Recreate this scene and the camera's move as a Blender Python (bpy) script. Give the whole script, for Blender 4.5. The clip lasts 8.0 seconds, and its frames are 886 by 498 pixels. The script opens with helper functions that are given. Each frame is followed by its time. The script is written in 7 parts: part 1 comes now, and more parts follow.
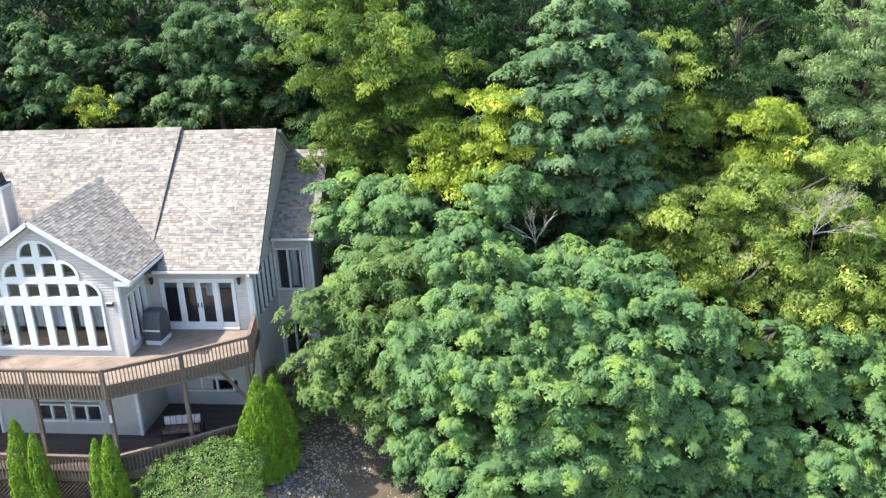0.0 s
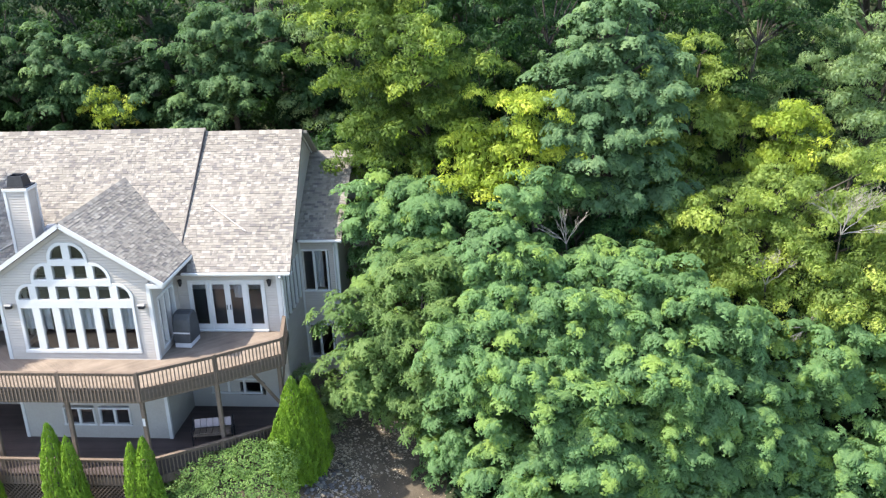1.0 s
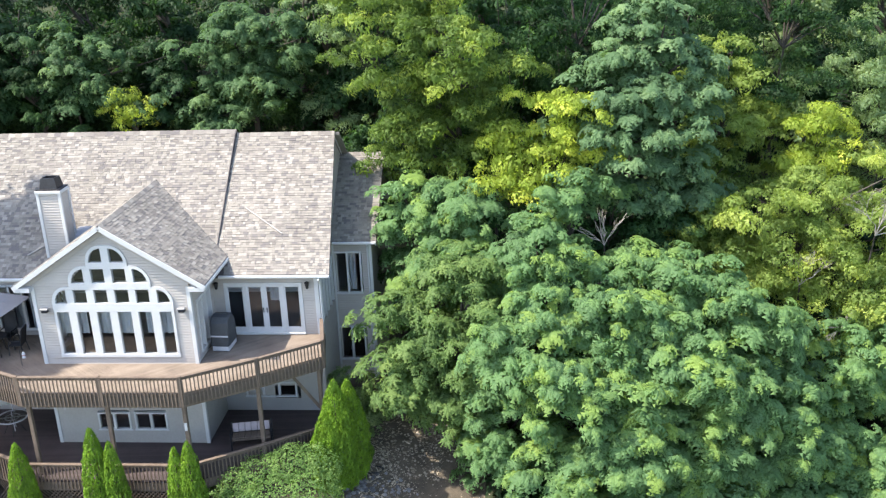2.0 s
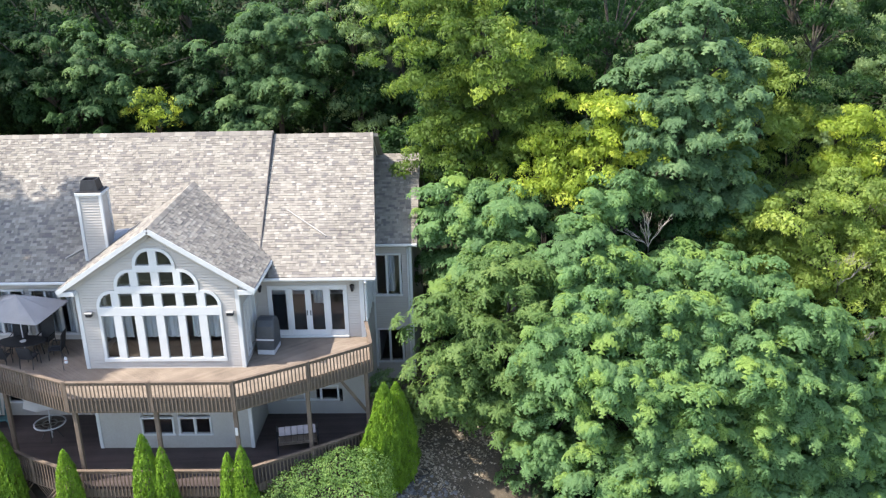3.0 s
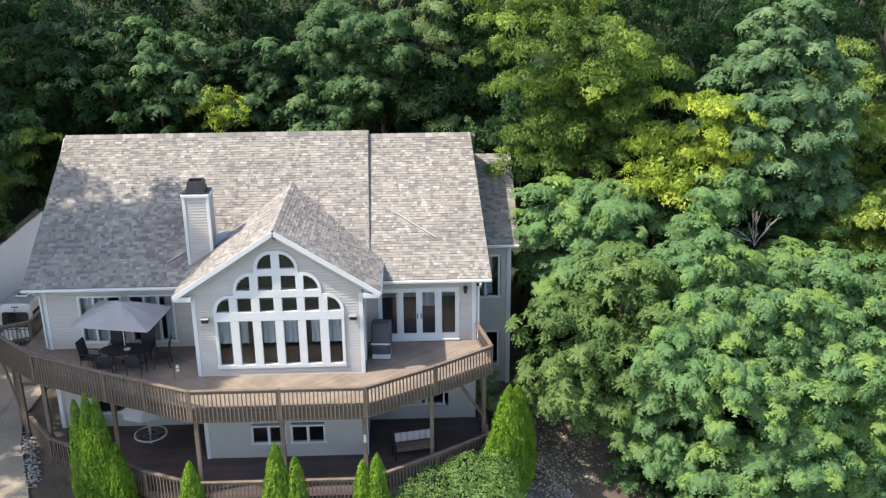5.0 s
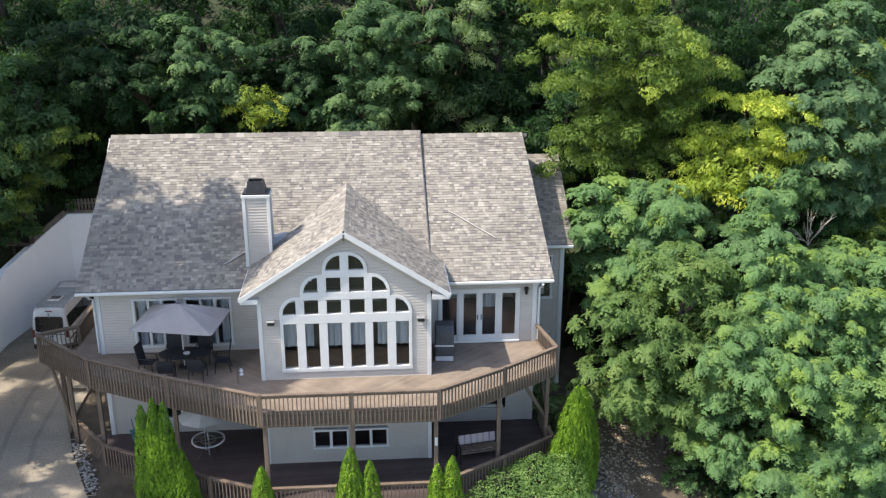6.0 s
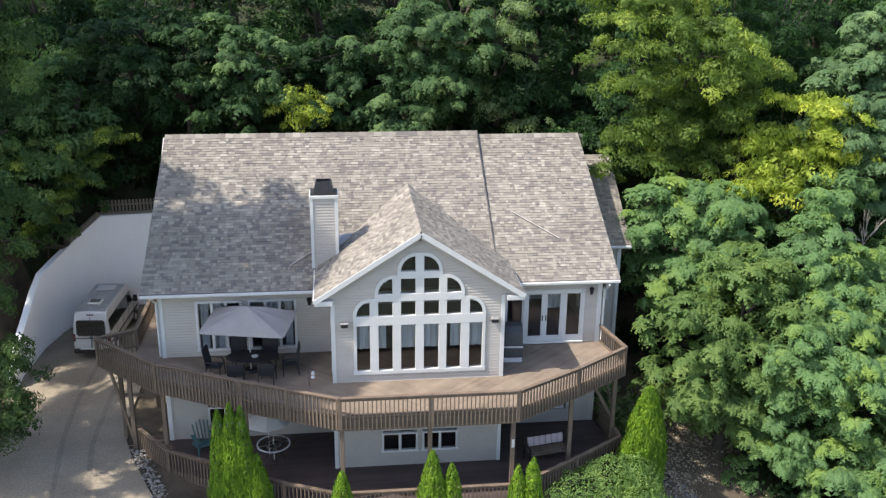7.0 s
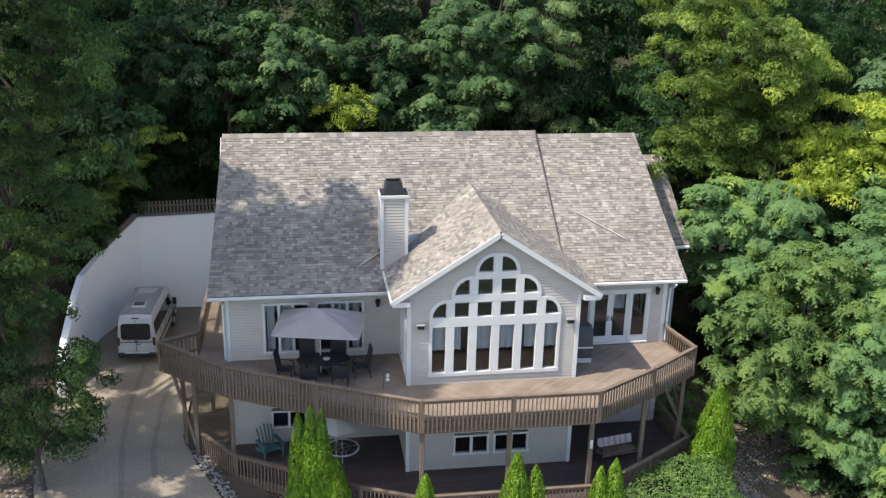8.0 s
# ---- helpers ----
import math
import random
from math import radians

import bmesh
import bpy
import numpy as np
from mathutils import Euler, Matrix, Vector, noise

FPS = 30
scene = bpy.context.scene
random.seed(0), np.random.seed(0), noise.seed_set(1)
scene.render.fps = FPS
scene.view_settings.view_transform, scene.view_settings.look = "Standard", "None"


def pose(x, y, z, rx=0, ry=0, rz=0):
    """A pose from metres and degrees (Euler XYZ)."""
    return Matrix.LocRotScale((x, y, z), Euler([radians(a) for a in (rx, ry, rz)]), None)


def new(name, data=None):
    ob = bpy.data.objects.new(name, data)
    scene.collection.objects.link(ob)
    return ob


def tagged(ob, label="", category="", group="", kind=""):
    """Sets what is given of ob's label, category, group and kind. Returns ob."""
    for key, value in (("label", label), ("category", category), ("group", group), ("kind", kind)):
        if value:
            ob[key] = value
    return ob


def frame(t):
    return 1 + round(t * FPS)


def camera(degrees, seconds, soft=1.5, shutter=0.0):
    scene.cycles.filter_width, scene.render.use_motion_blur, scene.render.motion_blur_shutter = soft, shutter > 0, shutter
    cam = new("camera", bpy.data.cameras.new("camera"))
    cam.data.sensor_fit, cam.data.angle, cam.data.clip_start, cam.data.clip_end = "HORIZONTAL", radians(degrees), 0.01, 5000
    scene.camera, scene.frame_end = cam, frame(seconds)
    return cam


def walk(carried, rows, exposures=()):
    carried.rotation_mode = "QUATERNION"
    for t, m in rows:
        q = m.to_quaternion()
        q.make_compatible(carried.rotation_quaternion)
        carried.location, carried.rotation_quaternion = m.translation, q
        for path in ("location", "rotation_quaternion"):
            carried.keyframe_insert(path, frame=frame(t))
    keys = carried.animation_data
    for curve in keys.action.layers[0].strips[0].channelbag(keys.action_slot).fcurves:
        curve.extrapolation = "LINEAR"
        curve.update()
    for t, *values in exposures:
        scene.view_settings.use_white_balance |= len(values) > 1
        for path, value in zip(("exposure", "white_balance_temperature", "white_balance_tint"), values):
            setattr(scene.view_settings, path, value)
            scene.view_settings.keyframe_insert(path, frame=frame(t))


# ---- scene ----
cam = camera(50.0, 8.0, 1.3)
ROWS = [
    (0.0, 23.176, -31.745, 16.032, 6.978, -19.894, 2.808),
    (0.5, 22.046, -31.895, 16.095, 6.184, -19.896, 2.569),
    (1.0, 20.874, -32.030, 16.161, 5.412, -19.918, 2.387),
    (1.5, 19.633, -32.116, 16.221, 4.697, -19.935, 2.222),
    (3.0, 15.111, -32.228, 16.399, 1.899, -19.957, 1.454),
    (3.5, 13.408, -32.154, 16.403, 1.007, -19.961, 1.236),
    (4.0, 11.672, -32.056, 16.386, -0.007, -19.931, 1.020),
    (4.5, 9.892, -31.940, 16.361, -0.965, -19.926, 0.805),
    (6.0, 4.167, -31.285, 16.109, -4.336, -19.680, -0.072),
    (6.5, 2.208, -31.014, 16.022, -5.431, -19.595, -0.329),
    (7.0, 0.243, -30.696, 15.920, -6.519, -19.493, -0.670),
    (7.5, -1.694, -30.327, 15.803, -7.546, -19.405, -0.984),
    (8.0, -3.600, -29.911, 15.670, -8.624, -19.294, -1.208),
]
walk(cam, [(t, pose(x, y, z, 90 + pitch, roll, yaw)) for t, x, y, z, yaw, pitch, roll in ROWS], [(0.0, 2.2, 6620, 10.9), (4.0, 1.91, 6740, 11.2), (8.0, 1.5, 6880, 11.7)])

# ---- light ----
SUN_WAY = Vector((2.34, 0.6, -3.28)).normalized()
sun = new("sun", bpy.data.lights.new("sun", "SUN"))
sun.data.energy, sun.data.angle, sun.data.color = 2.95, radians(0.6), (1.0, 0.95, 0.86)
sun.matrix_world = Matrix.Translation((-30, -12, 50)) @ SUN_WAY.to_track_quat("-Z", "Y").to_matrix().to_4x4()
world = bpy.data.worlds.new("sky")
scene.world = world
world.use_nodes = True
wn = world.node_tree.nodes
sky = wn.new("ShaderNodeTexSky")
sky.sky_type, sky.sun_disc = "NISHITA", False
sky.dust_density = 1.4
sky.sun_elevation = math.asin(-SUN_WAY.z)
sky.sun_rotation = math.atan2(-SUN_WAY.x, -SUN_WAY.y)
world.node_tree.links.new(sky.outputs[0], wn["Background"].inputs[0])
wn["Background"].inputs[1].default_value = 0.15


# ---- materials ----
def material(name):
    m = bpy.data.materials.new(name)
    m.use_nodes = True
    return m, m.node_tree.nodes, m.node_tree.links, m.node_tree.nodes["Principled BSDF"]


def node(ns, kind, **values):
    n = ns.new("ShaderNode" + kind)
    for k, val in values.items():
        n.inputs[k.replace("_", " ")].default_value = val
    return n


def ramp(ns, stops):
    r = ns.new("ShaderNodeValToRGB")
    while len(r.color_ramp.elements) < len(stops):
        r.color_ramp.elements.new(0.5)
    for e, (p, c) in zip(r.color_ramp.elements, stops):
        e.position, e.color = p, (*c, 1)
    return r


def mixed(ns, ln, kind, fac, a, b):
    m = ns.new("ShaderNodeMix")
    m.data_type, m.blend_type = "RGBA", kind
    if isinstance(fac, (int, float)):
        m.inputs[0].default_value = fac
    else:
        ln.new(fac, m.inputs[0])
    for sock, val in ((m.inputs[6], a), (m.inputs[7], b)):
        if isinstance(val, tuple):
            sock.default_value = (*val, 1)
        else:
            ln.new(val, sock)
    return m.outputs[2]


def surface(name, dark, light, scale=3.0, fine=40.0, rough=0.7, bump=0.2, metal=0.0, stretch=(1, 1, 1), island=0.0, random_object=0.0, spec=0.3):
    """Colour between dark and light by two scales of noise, with fine relief."""
    m, ns, ln, p = material(name)
    geo = node(ns, "TexCoord")
    mp = node(ns, "Mapping")
    mp.inputs["Scale"].default_value = stretch
    ln.new(geo.outputs["Object"], mp.inputs[0])
    a = node(ns, "TexNoise", Scale=scale, Detail=5.0, Roughness=0.6)
    b = node(ns, "TexNoise", Scale=fine, Detail=3.0)
    ln.new(mp.outputs[0], a.inputs[0]), ln.new(mp.outputs[0], b.inputs[0])
    add = node(ns, "Math")
    add.operation = "ADD"
    ln.new(a.outputs[0], add.inputs[0]), ln.new(b.outputs[0], add.inputs[1])
    last = add.outputs[0]
    if island or random_object:
        src = ns.new("ShaderNodeNewGeometry").outputs["Random Per Island"] if island else ns.new("ShaderNodeObjectInfo").outputs["Random"]
        w = node(ns, "Math")
        w.operation = "MULTIPLY_ADD"
        ln.new(src, w.inputs[0]), ln.new(last, w.inputs[2])
        w.inputs[1].default_value = (island or random_object)
        sh = node(ns, "Math")
        sh.operation = "SUBTRACT"
        ln.new(w.outputs[0], sh.inputs[0])
        sh.inputs[1].default_value = (island or random_object) / 2
        last = sh.outputs[0]
    half = node(ns, "Math")
    half.operation = "MULTIPLY"
    ln.new(last, half.inputs[0])
    half.inputs[1].default_value = 0.5
    r = ramp(ns, [(0.3, dark), (0.7, light)])
    ln.new(half.outputs[0], r.inputs[0])
    ln.new(r.outputs[0], p.inputs["Base Color"])
    p.inputs["Roughness"].default_value, p.inputs["Metallic"].default_value = rough, metal
    p.inputs["Specular IOR Level"].default_value = spec
    bp = node(ns, "Bump", Strength=bump, Distance=0.02)
    ln.new(add.outputs[0], bp.inputs["Height"]), ln.new(bp.outputs[0], p.inputs["Normal"])
    return m


def foliage(name, dark, mid, light, patch=0.7, through_light=0.52, rough=0.6):
    """Leaves: colour by leaf, by twig and by patches of the crown; some light passes through."""
    m, ns, ln, p = material(name)
    geo = ns.new("ShaderNodeNewGeometry")
    at = ns.new("ShaderNodeAttribute")
    at.attribute_name = "tint"
    co = node(ns, "TexCoord")
    nz = node(ns, "TexNoise", Scale=patch, Detail=2.0)
    ln.new(co.outputs["Object"], nz.inputs[0])
    a = node(ns, "Math")
    a.operation = "MULTIPLY_ADD"
    ln.new(geo.outputs["Random Per Island"], a.inputs[0])
    a.inputs[1].default_value = 0.08
    ln.new(at.outputs["Fac"], a.inputs[2])
    b = node(ns, "Math")
    b.operation = "MULTIPLY_ADD"
    ln.new(nz.outputs[0], b.inputs[0])
    b.inputs[1].default_value = 0.6
    ln.new(a.outputs[0], b.inputs[2])
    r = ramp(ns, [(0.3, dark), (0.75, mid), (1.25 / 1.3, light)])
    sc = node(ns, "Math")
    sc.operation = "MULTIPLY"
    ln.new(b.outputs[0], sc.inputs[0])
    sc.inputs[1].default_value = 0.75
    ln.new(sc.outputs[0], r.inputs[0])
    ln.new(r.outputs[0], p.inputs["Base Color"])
    p.inputs["Roughness"].default_value = rough
    p.inputs["Specular IOR Level"].default_value = 0.2
    tr = node(ns, "BsdfTranslucent")
    warm = mixed(ns, ln, "MULTIPLY", 1.0, r.outputs[0], (1.3, 1.35, 0.75))
    ln.new(warm, tr.inputs[0])
    mx = node(ns, "MixShader")
    mx.inputs[0].default_value = through_light
    ln.new(p.outputs[0], mx.inputs[1]), ln.new(tr.outputs[0], mx.inputs[2])
    ln.new(mx.outputs[0], ns["Material Output"].inputs[0])
    return m


def glass(name, tint=(0.88, 0.9, 0.92, 1), ior=1.5):
    m, ns, ln, p = material(name)
    ns.remove(p)
    t = node(ns, "BsdfTransparent", Color=tint)
    g = node(ns, "BsdfGlossy", Roughness=0.02)
    f = node(ns, "Fresnel", IOR=ior)
    mx = node(ns, "MixShader")
    ln.new(f.outputs[0], mx.inputs[0]), ln.new(t.outputs[0], mx.inputs[1]), ln.new(g.outputs[0], mx.inputs[2])
    ln.new(mx.outputs[0], ns["Material Output"].inputs[0])
    return m


SIDING = surface("grey_vinyl_siding", (0.325, 0.297, 0.268), (0.41, 0.376, 0.342), 1.2, 30, 0.6, 0.05, stretch=(1, 1, 3))
LOWER_WALL = surface("grey_painted_wall", (0.285, 0.269, 0.246), (0.375, 0.354, 0.325), 0.8, 25, 0.6, 0.08)
TRIM = surface("white_trim_paint", (0.435, 0.435, 0.43), (0.515, 0.515, 0.51), 2, 30, 0.4, 0.03)


def shingle_blend(name, by_island):
    """Architectural shingles: every tab takes one of several taupe, grey and tan granule blends."""
    m, ns, ln, p = material(name)
    src = ns.new("ShaderNodeNewGeometry").outputs["Random Per Island"] if by_island else ns.new("ShaderNodeObjectInfo").outputs["Random"]
    co = node(ns, "TexCoord")
    broad = node(ns, "TexNoise", Scale=0.45, Detail=4.0, Roughness=0.6)
    fine = node(ns, "TexNoise", Scale=55.0, Detail=3.0)
    ln.new(co.outputs["Object"], broad.inputs[0]), ln.new(co.outputs["Object"], fine.inputs[0])
    r = ramp(ns, [(0.0, (0.126, 0.119, 0.116)), (0.12, (0.152, 0.140, 0.129)), (0.32, (0.179, 0.167, 0.153)), (0.56, (0.202, 0.189, 0.168)), (0.78, (0.221, 0.209, 0.187)), (0.94, (0.259, 0.246, 0.221))])
    r.color_ramp.interpolation = "CONSTANT"
    ln.new(src, r.inputs[0])
    stain = ramp(ns, [(0.3, (0.84, 0.82, 0.8)), (0.7, (1.12, 1.1, 1.07))])
    ln.new(broad.outputs[0], stain.inputs[0])
    grain = ramp(ns, [(0.3, (0.86, 0.86, 0.86)), (0.7, (1.14, 1.14, 1.14))])
    ln.new(fine.outputs[0], grain.inputs[0])
    c = mixed(ns, ln, "MULTIPLY", 1.0, mixed(ns, ln, "MULTIPLY", 1.0, r.outputs[0], stain.outputs[0]), grain.outputs[0])
    ln.new(c, p.inputs["Base Color"])
    p.inputs["Roughness"].default_value = 0.92
    p.inputs["Specular IOR Level"].default_value = 0.2
    bp = node(ns, "Bump", Strength=0.3, Distance=0.01)
    ln.new(fine.outputs[0], bp.inputs["Height"]), ln.new(bp.outputs[0], p.inputs["Normal"])
    return m


SHINGLE = shingle_blend("asphalt_shingle", True)
SHINGLE_PIECE = shingle_blend("asphalt_shingle_single", False)
ROOF_DECK = surface("dark_roof_underlay", (0.05, 0.045, 0.045), (0.1, 0.09, 0.09), 4, 40, 0.9)
DECK_WOOD = surface("weathered_deck_boards", (0.098, 0.077, 0.061), (0.246, 0.198, 0.157), 0.9, 35, 0.8, 0.25, random_object=0.16, spec=0.15)
# railing wood darkened for the rim joists: painted shade behind the pickets
RIM_WOOD = surface("shaded_rim_wood", (0.058, 0.044, 0.035), (0.115, 0.09, 0.07), 3, 45, 0.65, 0.2)
RAIL_WOOD = surface("stained_railing_wood", (0.078, 0.057, 0.044), (0.178, 0.136, 0.103), 3, 45, 0.75, 0.2, stretch=(1, 1, 0.3), spec=0.2)
PALE_METAL = surface("weathered_grey_metal", (0.17, 0.17, 0.17), (0.26, 0.26, 0.26), 3, 30, 0.5, 0.05, 0.2)
LOWER_DECK = surface("dark_deck_boards", (0.045, 0.034, 0.034), (0.085, 0.064, 0.062), 1.5, 30, 0.6, 0.2, random_object=0.4)
METAL = surface("black_metal", (0.015, 0.015, 0.017), (0.04, 0.04, 0.045), 5, 50, 0.45, 0.05, 0.3)
CONCRETE = surface("concrete_drive", (0.125, 0.107, 0.082), (0.285, 0.247, 0.19), 0.5, 12, 0.85, 0.2)
SOIL = surface("leaf_litter_soil", (0.028, 0.023, 0.017), (0.13, 0.105, 0.075), 1.4, 30, 0.95, 0.6)
WALL_WHITE = surface("white_painted_concrete", (0.83, 0.835, 0.84), (0.91, 0.915, 0.92), 0.35, 14, 0.8, 0.15)
FENCE_WOOD = surface("grey_fence_wood", (0.1, 0.085, 0.07), (0.22, 0.19, 0.16), 3, 40, 0.85, 0.2)
BARK = surface("grey_brown_bark", (0.03, 0.026, 0.021), (0.08, 0.07, 0.057), 4, 30, 0.9, 0.7, stretch=(1, 1, 0.25))
DEAD_WOOD = surface("bleached_dead_wood", (0.2, 0.18, 0.155), (0.36, 0.33, 0.285), 4, 30, 0.85, 0.4)
FLOORING = surface("dark_room_floor", (0.13, 0.133, 0.14), (0.2, 0.204, 0.212), 1, 10, 0.6, 0.02)
INTERIOR = surface("grey_room_paint", (0.48, 0.49, 0.5), (0.6, 0.61, 0.62), 1, 10, 0.9, 0.02)
CURTAIN = surface("pale_curtain", (0.42, 0.43, 0.44), (0.6, 0.61, 0.62), 2, 20, 0.9, 0.1)
GLASS = glass("window_glass")
LOCUST = foliage("locust_leaves", (0.08, 0.15, 0.066), (0.132, 0.236, 0.092), (0.205, 0.302, 0.075))
FEATHER = foliage("feathery_leaves", (0.068, 0.121, 0.041), (0.110, 0.182, 0.056), (0.161, 0.236, 0.071))
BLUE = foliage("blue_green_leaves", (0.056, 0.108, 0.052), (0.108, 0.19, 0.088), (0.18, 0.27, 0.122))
MAPLE = foliage("maple_leaves", (0.044, 0.078, 0.020), (0.123, 0.193, 0.044), (0.277, 0.344, 0.071))
YELLOW = foliage("yellow_green_leaves", (0.128, 0.185, 0.036), (0.29, 0.37, 0.062), (0.52, 0.545, 0.1))
OLIVE = foliage("olive_leaves", (0.09, 0.142, 0.038), (0.208, 0.285, 0.072), (0.375, 0.43, 0.108))
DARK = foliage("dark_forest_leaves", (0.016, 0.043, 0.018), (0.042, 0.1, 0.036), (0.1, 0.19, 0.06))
# DARK's leaf tones taken much darker: shade put into the colour
DEEP = foliage("painted_shade_leaves", (0.008, 0.025, 0.01), (0.024, 0.06, 0.02), (0.055, 0.115, 0.035))
MIDGREEN = foliage("mid_green_leaves", (0.033, 0.074, 0.031), (0.072, 0.139, 0.056), (0.156, 0.243, 0.094))
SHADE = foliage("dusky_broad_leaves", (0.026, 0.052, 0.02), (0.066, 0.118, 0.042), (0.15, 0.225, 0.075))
GREY = foliage("grey_green_leaves", (0.08, 0.13, 0.055), (0.175, 0.255, 0.12), (0.3, 0.38, 0.19))
ARBOR = foliage("arborvitae_leaves", (0.045, 0.100, 0.012), (0.154, 0.270, 0.023), (0.319, 0.462, 0.046), 1.5, 0.3)
SHRUB = foliage("shrub_leaves", (0.075, 0.14, 0.042), (0.142, 0.238, 0.072), (0.245, 0.355, 0.115), 1.5)


# ---- builders ----
def put(name, verts, faces, mat, parent=None, label="", smooth=False):
    me = bpy.data.meshes.new(name)
    me.from_pydata([tuple(p) for p in verts], [], faces)
    me.materials.append(mat)
    if smooth:
        me.shade_smooth()
    ob = new(name, me)
    if parent:
        ob.parent = parent
    if label:
        tagged(ob, label)
    return ob


def part(name, bm, mat, parent, label=""):
    me = bpy.data.meshes.new(name)
    bm.normal_update()
    bm.to_mesh(me)
    bm.free()
    me.materials.append(mat)
    ob = new(name, me)
    ob.parent = parent
    if label:
        tagged(ob, label)
    return ob


def share(name, ob, m, parent):
    """Another piece on the same mesh."""
    c = new(name, ob.data)
    c.matrix_basis = m
    c.parent = parent
    return c


def thing(name, label, category, at=(0, 0, 0), group="", kind="", turn=0):
    ob = new(name)
    ob.matrix_basis = pose(*at, 0, 0, turn)
    return tagged(ob, label, category, group, kind)


BOX = [(0, 3, 2, 1), (4, 5, 6, 7), (0, 1, 5, 4), (1, 2, 6, 5), (2, 3, 7, 6), (3, 0, 4, 7)]


def box(bm, lo, hi, m=None, bevel=0.0):
    (x0, y0, z0), (x1, y1, z1) = lo, hi
    vs = [bm.verts.new(p) for p in ((x0, y0, z0), (x1, y0, z0), (x1, y1, z0), (x0, y1, z0), (x0, y0, z1), (x1, y0, z1), (x1, y1, z1), (x0, y1, z1))]
    fs = [bm.faces.new([vs[k] for k in f]) for f in BOX]
    if bevel:
        es = list({e for f in fs for e in f.edges})
        res = bmesh.ops.bevel(bm, geom=es, offset=bevel, segments=1, affect="EDGES")
        vs = list({v for v in vs if v.is_valid} | set(res["verts"]))
    if m is not None:
        bmesh.ops.transform(bm, matrix=m, verts=vs)
    return vs


def bar(bm, a, b, w, h, up=(0, 0, 1), bevel=0.0):
    """A beam of width w and height h from a to b."""
    a, b = Vector(a), Vector(b)
    d = (b - a)
    x = d.normalized()
    side = Vector(up).cross(x)
    if side.length < 1e-4:
        side = Vector((1, 0, 0))
    side.normalize()
    top = x.cross(side)
    m = Matrix((x, side, top)).transposed().to_4x4()
    m.translation = a
    return box(bm, (0, -w / 2, -h / 2), (d.length, w / 2, h / 2), m, bevel)


def tube(bm, pts, radii, n=8):
    """A tapered tube along points."""
    rings = []
    for i, p in enumerate(pts):
        p = Vector(p)
        d = (Vector(pts[min(i + 1, len(pts) - 1)]) - Vector(pts[max(i - 1, 0)])).normalized()
        u = d.orthogonal().normalized()
        w = d.cross(u)
        rings.append([bm.verts.new(p + radii[i] * (math.cos(k * 2 * math.pi / n) * u + math.sin(k * 2 * math.pi / n) * w)) for k in range(n)])
    for r, q in zip(rings, rings[1:]):
        for k in range(n):
            bm.faces.new((r[k], r[(k + 1) % n], q[(k + 1) % n], q[k]))
    bm.faces.new(rings[0][::-1]), bm.faces.new(rings[-1])


# ---- ground ----
def smooth_step(a, b, x):
    t = np.clip((x - a) / (b - a), 0, 1)
    return t * t * (3 - 2 * t)


def terrain(x, y):
    """The drive at -3.55, falling away in front and beside, the wooded hill behind."""
    z = -3.6 - 1.1 * smooth_step(-6.5, -2.5, x) * smooth_step(4, -1, y) - (1.6 * smooth_step(11, 16, x) + 3.6 * smooth_step(17, 27, x)) * smooth_step(9, 0, y)
    z = z - 3.0 * smooth_step(-3, -25, y)
    hill = np.maximum(0, y - 16.6) * 0.62
    side = smooth_step(7, 16, y) * smooth_step(11, 17, x) * 4.5
    left = smooth_step(-14.2, -16.2, x) * smooth_step(2, 15, y) * 6.0
    back = smooth_step(17.02, 17.98, y) * 4.7 * smooth_step(-2, -4, x) + smooth_step(13.8, 18, y) * 5.4 * smooth_step(-4, -2, x)
    back = np.where((x < -10) & (y > 9), np.maximum(back, 4.4 * smooth_step(0.5, 1.7, (y - 16.9) - 1.35 * (x + 11.2))), back)
    z = z + np.minimum(hill, 30) + np.maximum(np.maximum(side, left), back) 
    return z


gx = np.concatenate([np.linspace(-900, -60, 14), np.linspace(-45, 60, 106), np.linspace(80, 900, 14)])
gy = np.concatenate([np.linspace(-600, -60, 10), np.linspace(-45, 45, 91), np.linspace(60, 900, 14)])
GX, GY = np.meshgrid(gx, gy)
GZ = terrain(GX, GY)
nx = len(gx)
put("ground", np.stack([GX.ravel(), GY.ravel(), GZ.ravel()], 1).tolist(),
    [(j * nx + i, j * nx + i + 1, (j + 1) * nx + i + 1, (j + 1) * nx + i) for j in range(len(gy) - 1) for i in range(nx - 1)], SOIL, smooth=True)
# unseen outer ground, its grass added and toned for the window panes' reflections
GRASS = surface("rough_green_grass", (0.05, 0.062, 0.04), (0.12, 0.135, 0.09), 0.4, 14, 0.95, 0.5)
bpy.data.objects["ground"].data.materials.append(GRASS)
# forest floor under the trees, with their shade put into its dark colour
bpy.data.objects["ground"].data.materials.append(surface("shaded_forest_floor", (0.012, 0.016, 0.008), (0.045, 0.055, 0.026), 1.2, 24, 0.95, 0.6))
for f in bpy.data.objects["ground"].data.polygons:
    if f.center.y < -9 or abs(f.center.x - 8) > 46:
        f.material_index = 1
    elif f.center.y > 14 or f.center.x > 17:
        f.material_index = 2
tagged(bpy.data.objects["ground"], "brown leaf-littered soil round the house, rough grass farther out", "ground", kind="structure")

